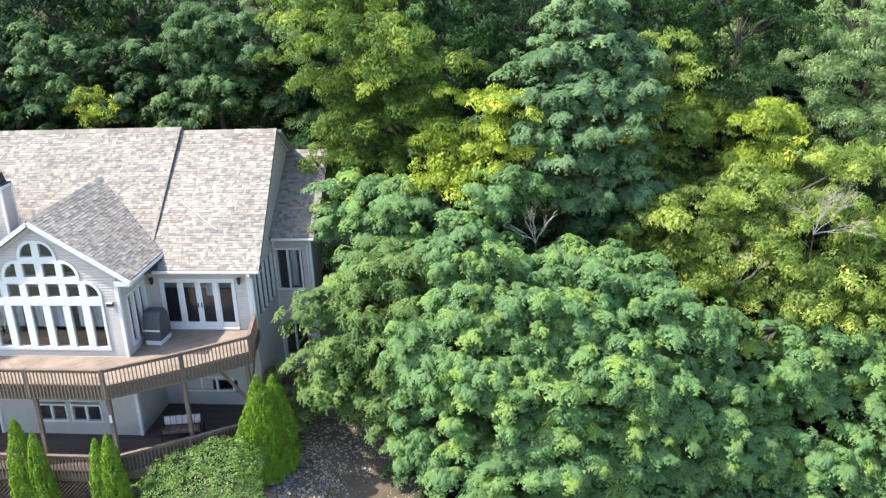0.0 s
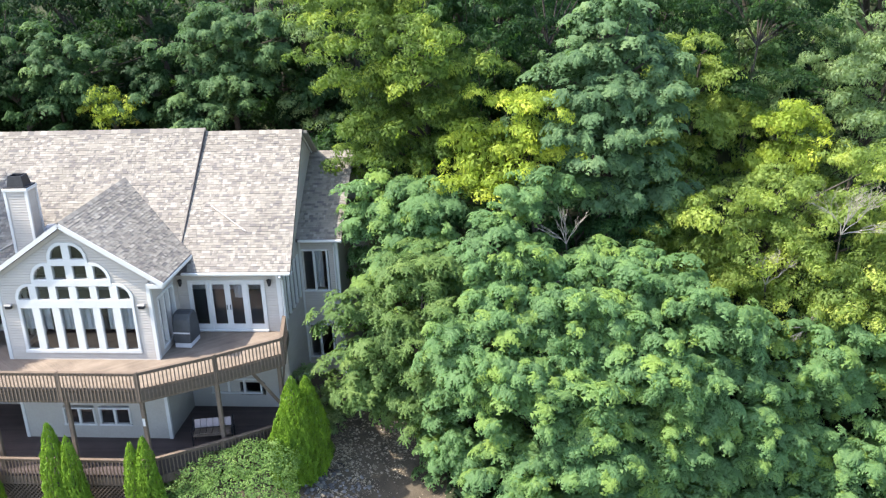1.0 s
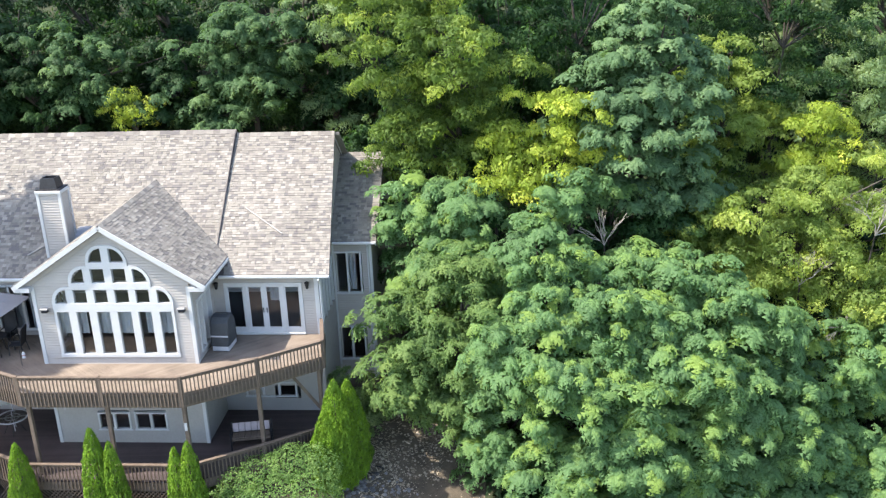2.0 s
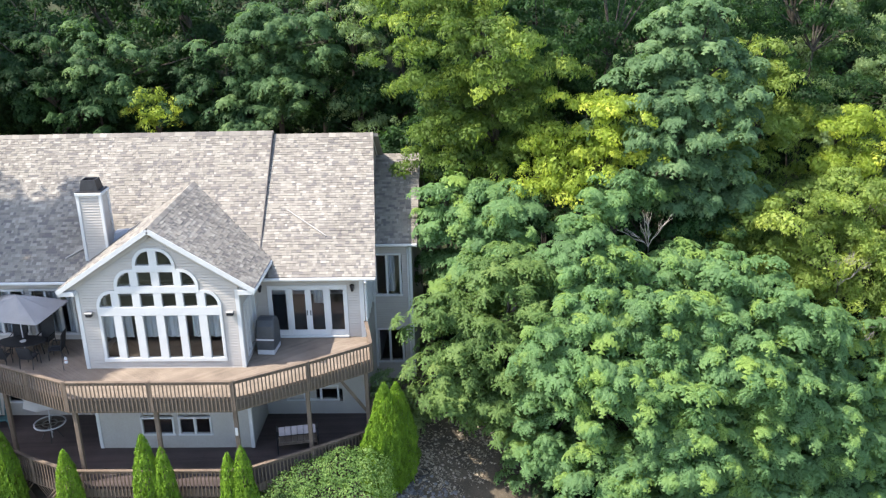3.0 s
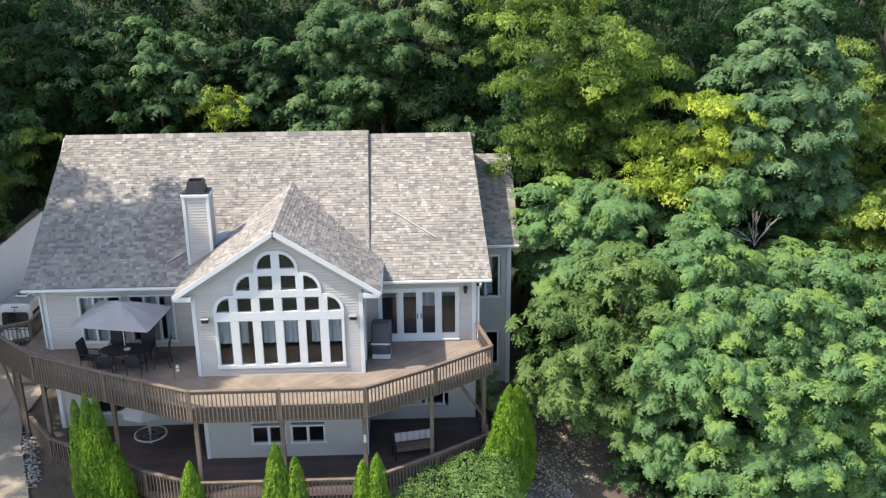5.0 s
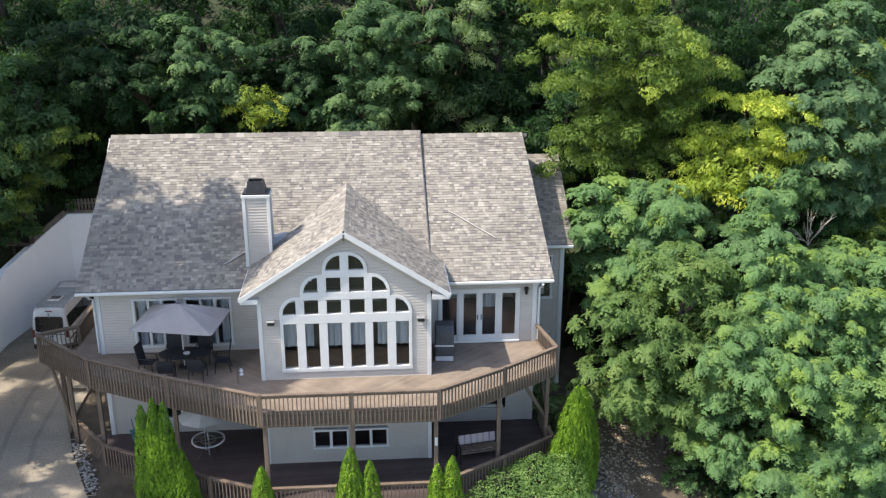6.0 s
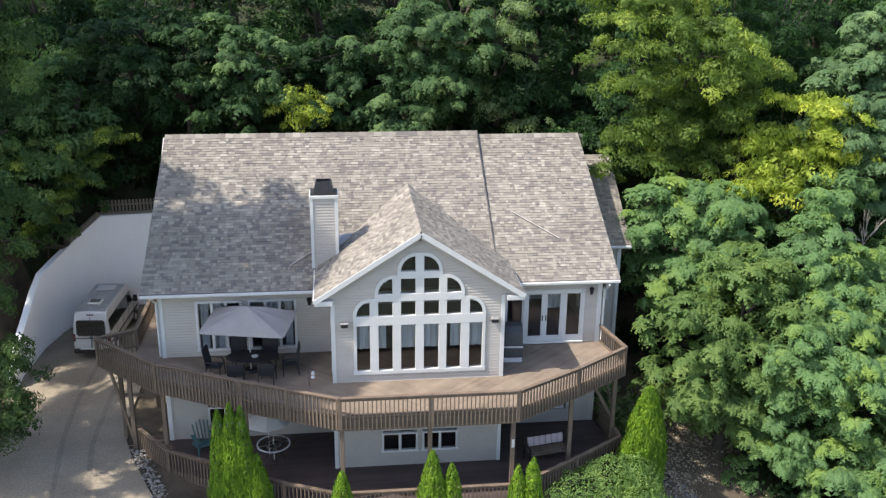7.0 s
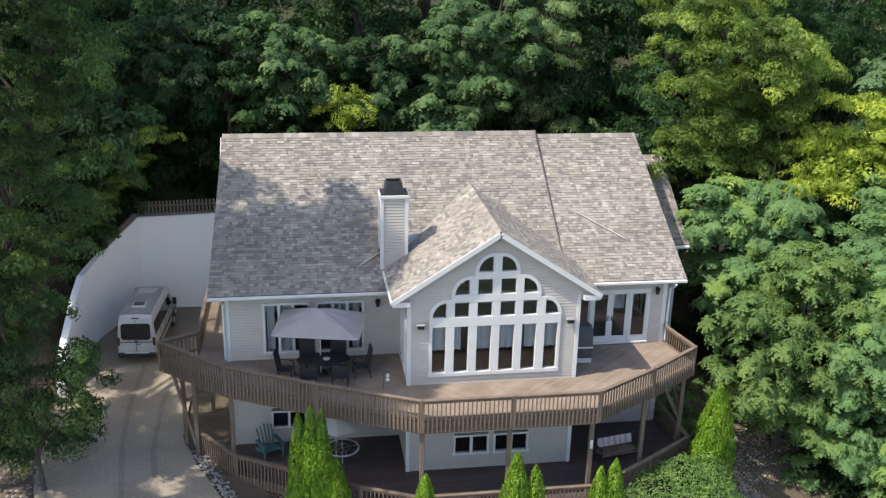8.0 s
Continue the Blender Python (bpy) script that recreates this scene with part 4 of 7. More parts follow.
tree("young tree with yellow-green shoots above the retaining wall", (-13.8, 14.6), [(-9.9, 13.3, 6.2, 0.7, 0.6, 0.3), (-10.7, 13.3, 5.4, 0.7, 0.6, 0.3), (-11.5, 13.4, 5.8, 0.7, 0.6, 0.35), (-12.2, 13.0, 3.9, 0.7, 0.6, 0.35), (-13.2, 13.2, 2.0, 0.7, 0.6, 0.4), (-13.7, 13.2, 5.0, 0.6, 0.5, 0.4), (-12.6, 13.0, 2.9, 0.6, 0.5, 0.3), (-11.4, 13.4, 4.2, 0.6, 0.5, 0.3)], BROAD_TUFTS, 3.2, MAPLE, 95, trunk_r=0.05, bright=1.6, size=0.7, spray_r=0.42)
# out-of-view crowns, placed for the dappled shade they cast on the drive
tree("unseen tall tree placed to shade the concrete drive", (-21.5, -1), [(-20.46, 0.99, 11.8, 2.6, 2.4, 2), (-19.36, -3.01, 11.8, 2.4, 2.2, 1.8), (-22.56, -1.41, 12.2, 2.3, 2.2, 1.8), (-20.56, 5.19, 12, 2.4, 2.2, 1.8), (-23.36, 2.99, 11.8, 2.3, 2.1, 1.8), (-22.56, -5.41, 11.8, 2.3, 2.1, 1.8), (-18.36, 8.39, 12, 2, 2, 1.7)], FAR_TUFTS, 1.6, DARK, 92, trunk_r=0.35, bright=0.3, inner=0.3, size=1.2)
# unseen crowns added to block the sun from the retaining wall and hill
tree("unseen tall tree added to shade the retaining wall and hill", (-27.0, 8.0), [(-27.76, 11, 23, 2.6, 2.4, 2), (-29.36, 7.4, 22.4, 2.4, 2.2, 1.8), (-26.36, 14, 22, 2.4, 2.2, 1.8), (-21.36, 14.2, 23, 2.3, 2.1, 1.7), (-18.76, 15.4, 23.4, 2.2, 2, 1.7), (-24.16, 13.2, 22.6, 2.2, 2, 1.7), (-16.36, 15.8, 23.2, 2.2, 2, 1.7), (-20.36, 11.8, 22.6, 2, 1.8, 1.5), (-22.36, 10.4, 22.4, 2, 1.8, 1.5)], FAR_TUFTS, 1.7, DARK, 94, trunk_r=0.3, bright=0.3, inner=0.3, size=1.3)
# out-of-view canopy, set along the sun's path to shade deck and roof
tree("unseen tall tree placed to shade the drive and roof", (-18.5, -3), [(-10.9, 1.6, 16.8, 1.6, 1.5, 1.2), (-12.9, 1.75, 17, 1.6, 1.4, 1.2), (-14.9, 2.35, 17.2, 1.3, 1.1, 1), (-10.8, 2.5, 17, 0.9, 0.8, 0.8), (-14.7, 4.1, 17.1, 0.6, 0.5, 0.5), (-14.93, 1.24, 16.7, 1.6, 1.5, 1.2), (-17.03, 1.34, 17, 1.6, 1.5, 1.2), (-19.03, 0.14, 17.3, 1.6, 1.5, 1.2), (-11.93, -0.56, 16.7, 1.6, 1.5, 1.2), (-13.83, -0.86, 17, 1.6, 1.5, 1.2), (-15.83, -0.66, 17.3, 1.6, 1.5, 1.2), (-18.03, -1.66, 16.7, 1.6, 1.5, 1.2), (-13.33, -2.66, 17, 1.6, 1.5, 1.2), (-15.23, -2.96, 17.3, 1.6, 1.5, 1.2), (-17.43, -3.46, 16.7, 1.6, 1.5, 1.2), (-19.83, -2.46, 17, 1.6, 1.5, 1.2), (-17.93, -4.66, 16.8, 1.4, 1.1, 1), (-14.33, -3.06, 18.4, 1.4, 1.1, 1), (-19.53, -4.86, 17.2, 1.5, 1.3, 1.1), (-19.13, -3.66, 18.2, 1.4, 1.3, 1), (-17.53, -2.26, 18.2, 1.4, 1.3, 1), (-16.13, -1.86, 18.4, 1.4, 1.3, 1), (-14.73, -1.66, 18.2, 1.4, 1.3, 1), (-16.53, -3.86, 18.2, 1.4, 1.3, 1), (-14.83, -3.96, 17.2, 1.2, 1.1, 0.9), (-20.53, -0.86, 18.2, 1.4, 1.3, 1), (-18.73, -1.26, 18.2, 1.4, 1.3, 1), (-12.93, -2.96, 17.6, 0.9, 0.9, 0.8)], FAR_TUFTS, 3.4, DARK, 93, trunk_r=0.3, bright=0.3, inner=0.4, size=1.3)
# foliage in the painted-shade material
for i, (x, y, z) in enumerate(((-12.6, 17.6, 4.2), (-9.6, 18.4, 4.4), (-6.6, 18.2, 4.6), (-15.6, 16.0, 4.0), (-3.4, 18.4, 5.0), (13.4, 13.0, 4.6), (17.4, 13.0, 6.0), (21.0, 12.6, 6.4), (9.6, 17.6, 5.0))):
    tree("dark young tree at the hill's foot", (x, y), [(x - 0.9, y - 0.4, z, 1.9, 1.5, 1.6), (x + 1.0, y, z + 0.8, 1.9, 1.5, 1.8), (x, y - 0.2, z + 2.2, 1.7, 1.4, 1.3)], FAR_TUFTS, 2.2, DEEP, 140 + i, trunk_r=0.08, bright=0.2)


# low leafy growth on the wooded slope, its leaf colour darkened as if shaded
r4 = np.random.default_rng(77)
V, Fc, ti, base = [], [], [], 0
while len(V) < 3400:
    x, y = r4.uniform(-30, 46), r4.uniform(-6, 32)
    if not ((y > 17.6) or (x > 13.5 and y > 7) or (x > 16.5 and y > -3) or (x < -15.6 and y > 3)):
        continue
    tv, tf = FAR_TUFTS[r4.integers(4)]
    V.append(tv * r4.uniform(1.0, 1.9) + (x, y, float(terrain(np.array(x), np.array(y))) + r4.uniform(0.1, 0.8)))
    Fc.append(tf + base)
    base += len(tv)
    ti.append(np.full(len(tf), 0.4 + r4.normal(0, 0.12)))
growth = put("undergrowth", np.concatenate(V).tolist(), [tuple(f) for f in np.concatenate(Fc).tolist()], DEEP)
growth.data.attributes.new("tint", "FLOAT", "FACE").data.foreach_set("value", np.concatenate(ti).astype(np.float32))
tagged(growth, "dark leafy undergrowth between the trees on the slope", "undergrowth", kind="stuff")


# ---- arborvitae ----
def arborvitae(tip, foot, radius, seed):
    x, y, z = tip
    t = thing("arborvitae", "bright green cone-shaped arborvitae beside the lower deck", "conifer", (x, y, foot), "arborvitae along the deck")
    rng = np.random.default_rng(seed)
    bm = bmesh.new()
    tube(bm, [(0, 0, 0), (0, 0, (z - foot) * 0.8)], [0.06, 0.02], 6)
    part("trunk", bm, BARK, t)
    h = z - foot

    def reach(s, a):
        r = radius * (1 - (1 - s) ** 2.7) ** 0.85 * (0.8 if s > 0.93 else 1)
        zz = h * (1 - s)
        r *= 1 + 0.2 * noise.noise(Vector((math.cos(a) * 1.5, math.sin(a) * 1.5, zz * 0.9 + seed))) + 0.24 * noise.noise(Vector((math.cos(a) * 5, math.sin(a) * 5, zz * 2.6 + seed)))
        return r, zz

    V, Fc, ti = [], [], []
    for _ in range(int(3600 * radius * h)):
        s, a = rng.random() ** 0.6, rng.uniform(0, 6.283)
        r, zz = reach(s, a)
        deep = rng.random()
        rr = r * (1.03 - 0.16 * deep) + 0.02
        out = Vector((math.cos(a), math.sin(a), 0.35)) + 0.45 * Vector(rng.normal(size=3).tolist())
        out.normalize()
        up = Vector((0, 0, 1)) + 0.3 * Vector(rng.normal(size=3).tolist())
        side = out.cross(up).normalized()
        up = side.cross(out).normalized()
        c = Vector((rr * math.cos(a), rr * math.sin(a), zz))
        hw, hh = rng.uniform(0.016, 0.03), rng.uniform(0.04, 0.075)
        k = len(V)
        V += [tuple(c - up * hh), tuple(c + side * hw), tuple(c + up * hh + out * 0.03), tuple(c - side * hw)]
        Fc.append((k, k + 1, k + 2, k + 3))
        # sunken leaves get a darker tint, inner shade painted in; the rest is random
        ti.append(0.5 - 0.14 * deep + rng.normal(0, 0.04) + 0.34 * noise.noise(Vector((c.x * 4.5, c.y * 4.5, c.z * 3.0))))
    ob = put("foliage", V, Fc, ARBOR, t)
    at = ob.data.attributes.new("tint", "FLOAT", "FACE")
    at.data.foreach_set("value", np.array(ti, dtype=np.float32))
    return t


for i, (tip, r) in enumerate((((-3.45, -2.3, 0.66), 0.46), ((-3.85, -2.25, 0.42), 0.42), ((-3.1, -2.3, 0.5), 0.46), ((-2.65, -2.35, -1.3), 0.52), ((0.2, -3.5, -1.42), 0.5), ((3.18, -3.7, -0.67), 0.55), ((3.82, -3.75, -1.18), 0.45), ((6.1, -3.6, -1.5), 0.42), ((6.6, -3.6, -1.24), 0.45), ((11.42, -0.75, -0.3), 0.74), ((11.8, -0.1, -0.62), 0.72), ((11.1, -1.05, -1.35), 0.7))):
    arborvitae(tip, float(terrain(np.array(tip[0]), np.array(tip[1]))) - 0.1, r, i)

# ---- shrubs ----
def mound(name, parent, lobes, per_m2, size, mat, seed):
    """Small leaves lying thickly over the outside of overlapping lobes."""
    rng = np.random.default_rng(seed)
    V, Fc, ti = [], [], []
    for x, y, z, rx, ry, rz in lobes:
        for _ in range(int(2 * math.pi * rx * ry * per_m2)):
            d = rng.normal(size=3)
            d[2] = abs(d[2]) - 0.25
            d /= np.linalg.norm(d)
            p = np.array((x, y, z)) + d * (rx, ry, rz) * (1 + 0.22 * noise.noise(Vector(d.tolist()) * 3 + Vector((x, y, seed))) + 0.12 * noise.noise(Vector(d.tolist()) * 9 + Vector((x, y, seed)))) * rng.uniform(0.86, 1.05)
            if any(((p[0] - l[0]) / l[3]) ** 2 + ((p[1] - l[1]) / l[4]) ** 2 + ((p[2] - l[2]) / l[5]) ** 2 < 0.6 for l in lobes):
                continue
            n = d + rng.normal(0, 0.4, 3) + (0, 0, 0.4)
            n /= np.linalg.norm(n)
            a = np.cross(n, rng.normal(size=3))
            a /= np.linalg.norm(a)
            b = np.cross(n, a)
            f = size * rng.uniform(0.6, 1.3)
            k = len(V)
            V += [tuple(p - a * f * 0.34), tuple(p + b * f * 0.5 + n * 0.01), tuple(p + a * f * 0.34), tuple(p - b * f * 0.5)]
            Fc.append((k, k + 1, k + 2, k + 3))
            ti.append(0.5 + rng.normal(0, 0.1) + 0.5 * noise.noise(Vector((p * 2.6).tolist())) + (0.25 if rng.random() < 0.12 else 0))
    ob = put(name, V, Fc, mat, parent)
    ob.data.attributes.new("tint", "FLOAT", "FACE").data.foreach_set("value", np.array(ti, dtype=np.float32))
    return ob


shrub = thing("shrub", "dense rounded green shrub below the lower deck", "shrub", (8.9, -2.2, -4.7))
for k in range(4):
    bm = bmesh.new()
    tube(bm, [(-1.2 + 0.9 * k, -0.6, 0.0), (-1.3 + 0.95 * k, -0.5, 0.5), (-1.5 + 1.0 * k, -0.3 - 0.2 * (k % 2), 1.0)], [0.035, 0.028, 0.015], 6)
    part("stem", bm, BARK, shrub)
mound("leaves", shrub, [(-2.0, -0.3, 0.0, 1.0, 0.9, 0.8), (-1.0, 0.0, 0.4, 1.1, 1.0, 1.0), (0.0, 0.2, 0.8, 1.2, 1.0, 1.05), (1.0, 0.4, 1.05, 1.2, 1.0, 1.05), (1.8, 0.5, 1.1, 1.0, 0.9, 1.0), (1.8, -0.5, 0.65, 1.1, 1.0, 1.0), (0.6, -0.8, 0.5, 1.3, 1.0, 1.0), (-0.6, -1.1, 0.2, 1.3, 1.0, 0.9), (-1.8, -1.3, -0.2, 1.1, 1.0, 0.8), (1.2, -1.7, 0.2, 1.4, 1.0, 0.8), (2.4, -1.4, 0.2, 1.1, 1.0, 0.8), (-0.2, -2.1, -0.2, 1.4, 1.0, 0.7), (1.6, -2.8, -0.3, 1.5, 1.0, 0.7)], 640, 0.075, SHRUB, 70)
bush = thing("bush", "small grey-green bush against the house wall", "shrub", (11.4, 3.6, -4.6))
crown_mesh("leaves", [(0.0, -0.6, 1.2, 0.9, 0.8, 0.9), (0.7, -0.7, 0.7, 0.8, 0.7, 0.7), (-0.1, -0.5, 2.0, 0.7, 0.6, 0.7), (0.5, -1.6, 0.9, 0.8, 0.8, 0.8)], TINY_TUFTS, 20.0, GREY, bush, 71, spray_r=0.3)


def bare_tree(label, base, foot, way, arm, seed, spread=1.0, thick=0.05, depth=5):
    """A bleached leafless stem from base up to foot, then arms forking out along way into fine twigs."""
    t = thing("dead_tree", label, "tree", base)
    r2 = random.Random(seed)
    twigs = bmesh.new()

    def grow(p, d, length, r, level):
        q = p + d * length
        bend = Vector((r2.uniform(-1, 1), r2.uniform(-0.6, 0.6), r2.uniform(-0.3, 1))) * length * 0.14
        bm = bmesh.new() if level < 2 else twigs
        tube(bm, [p, (p + q) / 2 + bend, q], [r, r * 0.85, r * 0.66], 5 if level < 3 else 3)
        if level < 2:
            part("branch", bm, DEAD_WOOD, t)
        if level < depth:
            for _ in range(3 if level % 2 == 0 else 2):
                n = (d * 1.1 + spread * Vector((r2.uniform(-0.8, 0.8), r2.uniform(-0.6, 0.3), r2.uniform(-0.5, 0.6)))).normalized()
                grow(q if r2.random() < 0.6 else (p + q) / 2 + bend, n, length * r2.uniform(0.6, 0.9), r * 0.66, level + 1)

    p = Vector(foot) - Vector(base)
    bm = bmesh.new()
    tube(bm, [(0, 0, 0), tuple(p * 0.5 + Vector((0.15, 0, 0))), tuple(p)], [thick * 1.6, thick * 1.3, thick], 7)
    part("trunk", bm, BARK, t)
    for w in way:
        grow(p, Vector(w).normalized(), arm, thick * 0.75, 0)
    tagged(part("twig_spray", twigs, DEAD_WOOD, t), kind="stuff")


bare_tree("bleached leafless sapling standing among the green trees", (21.9, 5.0, -4.6), (21.88, 4.2, 3.15), ((-0.2, -0.1, 1.0), (0.5, -0.15, 0.9), (-0.8, -0.1, 0.5), (0.15, -0.1, 1.0)), 0.6, 3, 0.4, 0.024, 3)
bare_tree("bleached dead tree with bare spreading branches", (32.6, 6.8, -3.0), (32.7, 4.9, 3.2), ((1.0, -0.1, 0.25), (0.7, -0.1, 0.7), (0.1, -0.1, 1.0), (-0.4, -0.1, 0.9), (0.5, 0.0, 1.0)), 0.8, 8, 0.75, 0.028)
bare_tree("grey bare branches among yellow-green leaves", (30.2, 6.6, -3.6), (30.0, 5.1, 1.0), ((0.3, -0.2, 0.9), (0.8, -0.1, 0.6), (-0.3, -0.2, 0.8)), 0.6, 12, 0.7, 0.04, 4)
bare_tree("grey broken branches low in the yellow-green tree", (31.5, 6.4, -4.0), (31.6, 4.3, -0.6), ((-0.9, -0.2, 0.2), (-0.6, -0.2, -0.3), (0.2, -0.1, 0.9)), 0.4, 15, 0.8, 0.035, 3)


# ---- decks ----
DECK = [(-8.85, 3.05), (-6.35, 0.72), (-3.2, -0.92), (0.17, -2.52), (3.25, -2.52), (6.25, -2.52), (8.68, -1.05), (10.86, 0.5), (10.5, 2.7)]


def boards(outline, z, width, angle, split, mat, parent, thick=0.035):
    """Deck boards cut to a convex outline, laid at an angle, mirrored at x = split."""
    n = len(outline)
    lines = []
    for (ax, ay), (bx, by) in zip(outline, outline[1:] + outline[:1]):
        lines.append((by - ay, ax - bx, (by - ay) * ax + (ax - bx) * ay))
    for sgn in ((-1, 1) if split is not None else (1,)):
        own = lines + ([(sgn * -1, 0, -sgn * split)] if split is not None else [])
        ca, sa = math.cos(angle * sgn), math.sin(angle * sgn)
        k = -18.0
        while k < 18:
            strip = [(a * ca - b * sa, a * sa + b * ca) for a, b in ((-30, k), (30, k), (30, k + width - 0.005), (-30, k + width - 0.005))]
            poly = clip_convex(strip, own)
            k += width
            if len(poly) < 3:
                continue
            m = len(poly)
            put("board", [(x, y, z) for x, y in poly] + [(x, y, z - thick) for x, y in poly], [tuple(range(m))] + [(i, m + i, m + (i + 1) % m, (i + 1) % m) for i in range(m)], mat, parent)


def railing(parent, line, z, height, drop, posts, gap=0.14):
    """Posts, rails and pickets along a line of points; pickets reach down over the deck's edge by drop."""
    bm = bmesh.new()
    box(bm, (-0.019, -0.019, -drop), (0.019, 0.019, height - 0.07))
    picket = None
    for (ax, ay), (bx, by) in zip(line, line[1:]):
        a, b = Vector((ax, ay, z)), Vector((bx, by, z))
        d = (b - a)
        u = d.normalized()
        out = Vector((u.y, -u.x, 0)) * 0.05
        for nm, zz, w, h in (("top_rail", height - 0.02, 0.14, 0.04), ("rail", height - 0.1, 0.04, 0.09), ("bottom_rail", 0.02, 0.04, 0.09)):
            bm2 = bmesh.new()
            bar(bm2, a + Vector((0, 0, zz)), b + Vector((0, 0, zz)), w, h)
            part(nm, bm2, RAIL_WOOD, parent)
        n = max(2, int(d.length / gap))
        for i in range(n):
            p = a + d * ((i + 0.5) / n) + out
            m = Matrix.Translation(p) @ Matrix.Rotation(math.atan2(u.y, u.x), 4, "Z")
            if picket is None:
                picket = part("picket", bm, RAIL_WOOD, parent)
                picket.matrix_basis = m
            else:
                share("picket", picket, m, parent)
    for x, y in posts:
        bm2 = bmesh.new()
        box(bm2, (x - 0.055, y - 0.055, z - min(drop, 0.5)), (x + 0.055, y + 0.055, z + height + 0.03), bevel=0.008)
        part("rail_post", bm2, RAIL_WOOD, parent)


deck = thing("deck", "raised weathered wooden deck wrapping round the house", "deck", (0, 0, 0))
boards(DECK, 0.0, 0.14, radians(40), 2.9, DECK_WOOD, deck)
walkway = [(-7.45, 3.0), (LEFT, 3.0), (LEFT, 9.5), (-7.45, 9.5)]
boards(walkway, -0.004, 0.14, 0, None, DECK_WOOD, deck)
RAIL_H = 0.74
railing(deck, DECK[:-1] + [(10.45, 2.55)], 0.0, RAIL_H, 0.45, DECK[:-1] + [(-1.6, -1.7)])
railing(deck, [(-8.85, 3.05), (-7.5, 3.75), (-7.45, 9.5)], 0.0, RAIL_H, 0.5, [(-7.5, 3.75), (-7.45, 9.4), (-7.45, 6.5)])
for (ax, ay), (bx, by) in zip(DECK, DECK[1:]):
    bm = bmesh.new()
    bar(bm, (ax, ay, -0.23), (bx, by, -0.23), 0.05, 0.38)
    part("rim_joist", bm, RIM_WOOD, deck)
    bm = bmesh.new()
    bar(bm, (ax * 0.99, ay + 0.14, -0.5), (bx * 0.99, by + 0.14, -0.5), 0.09, 0.15)
    part("beam", bm, RAIL_WOOD, deck)
bm = bmesh.new()
for i in range(38):
    x = -8.0 + i * 0.5
    ys = [ay + (by - ay) * (x - ax) / (bx - ax) for (ax, ay), (bx, by) in zip(DECK[:8], DECK[1:8]) if ax <= x <= bx]
    if ys:
        box(bm, (x - 0.02, ys[0] + 0.05, -0.24), (x + 0.02, FRONT if not 0 < x < BAY_W else -0.02, -0.04))
part("joists", bm, RAIL_WOOD, deck)
for x, y in ((-6.2, 1.0), (-3.1, -0.6), (0.25, -2.2), (3.25, -2.2), (6.15, -2.2), (8.55, -0.8), (10.6, 0.65), (-7.6, 2.2), (-8.1, 3.0), (-7.3, 5.5)):
    bm = bmesh.new()
    box(bm, (x - 0.075, y - 0.075, FLOOR - 0.2 if x > -7 else -3.6), (x + 0.075, y + 0.075, -0.2), bevel=0.01)
    part("support_post", bm, RAIL_WOOD, deck)

lower = thing("lower_deck", "dark lower deck under the raised deck", "deck", (0, 0, 0))
LOW = [(-7.5, 2.3), (-6.1, 0.5), (-1.8, -2.0), (0.1, -2.85), (6.3, -2.85), (8.7, -1.4), (10.7, -0.1), (10.5, 2.7), (-7.0, 2.7)]
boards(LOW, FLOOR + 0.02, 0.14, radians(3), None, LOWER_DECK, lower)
railing(lower, LOW[:7] + [(10.6, 2.5)], FLOOR, 0.85, 0.2, LOW[:7] + [(3.2, -2.85), (-4.0, -0.72)])
for (ax, ay), (bx, by) in zip(LOW, LOW[1:7]):
    bm = bmesh.new()
    bar(bm, (ax, ay, FLOOR - 0.15), (bx, by, FLOOR - 0.15), 0.05, 0.26)
    part("rim_joist", bm, RAIL_WOOD, lower)
    if ax > 6:
        bm = bmesh.new()
        bar(bm, (ax, ay + 0.045, FLOOR + 0.42), (bx, by + 0.045, FLOOR + 0.42), 0.02, 0.72)
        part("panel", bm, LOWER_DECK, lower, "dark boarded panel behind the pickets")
    n = int(math.hypot(bx - ax, by - ay) / 0.16)
    bm = bmesh.new()
    for sgn in (-1, 1):
        for i in range(n):
            p, q = (i / n, (i + 6 * sgn) / n)
            if 0 <= q <= 1:
                bar(bm, (ax + (bx - ax) * p, ay + (by - ay) * p + 0.02 * sgn, FLOOR - 0.28), (ax + (bx - ax) * q, ay + (by - ay) * q + 0.02 * sgn, FLOOR - 1.25), 0.01, 0.035)
    part("lattice", bm, RAIL_WOOD, lower)


# ---- windows, doors and trim ----
def frame_box(name, parent, lo, hi, mat=TRIM, bevel=0.006):
    bm = bmesh.new()
    box(bm, lo, hi, bevel=bevel)
    return part(name, bm, mat, parent)


def pane_plate(parent, pts, y, thick=0.012):
    """A pane from points (x, z) in the plane y."""
    n = len(pts)
    vs = [(x, y, z) for x, z in pts] + [(x, y + thick, z) for x, z in pts]
    fs = [tuple(range(n)), tuple(range(2 * n - 1, n - 1, -1))] + [(k, n + k, n + (k + 1) % n, (k + 1) % n) for k in range(n)]
    ob = put("pane", vs, fs, GLASS, parent)
    ob.visible_shadow = False
    return ob


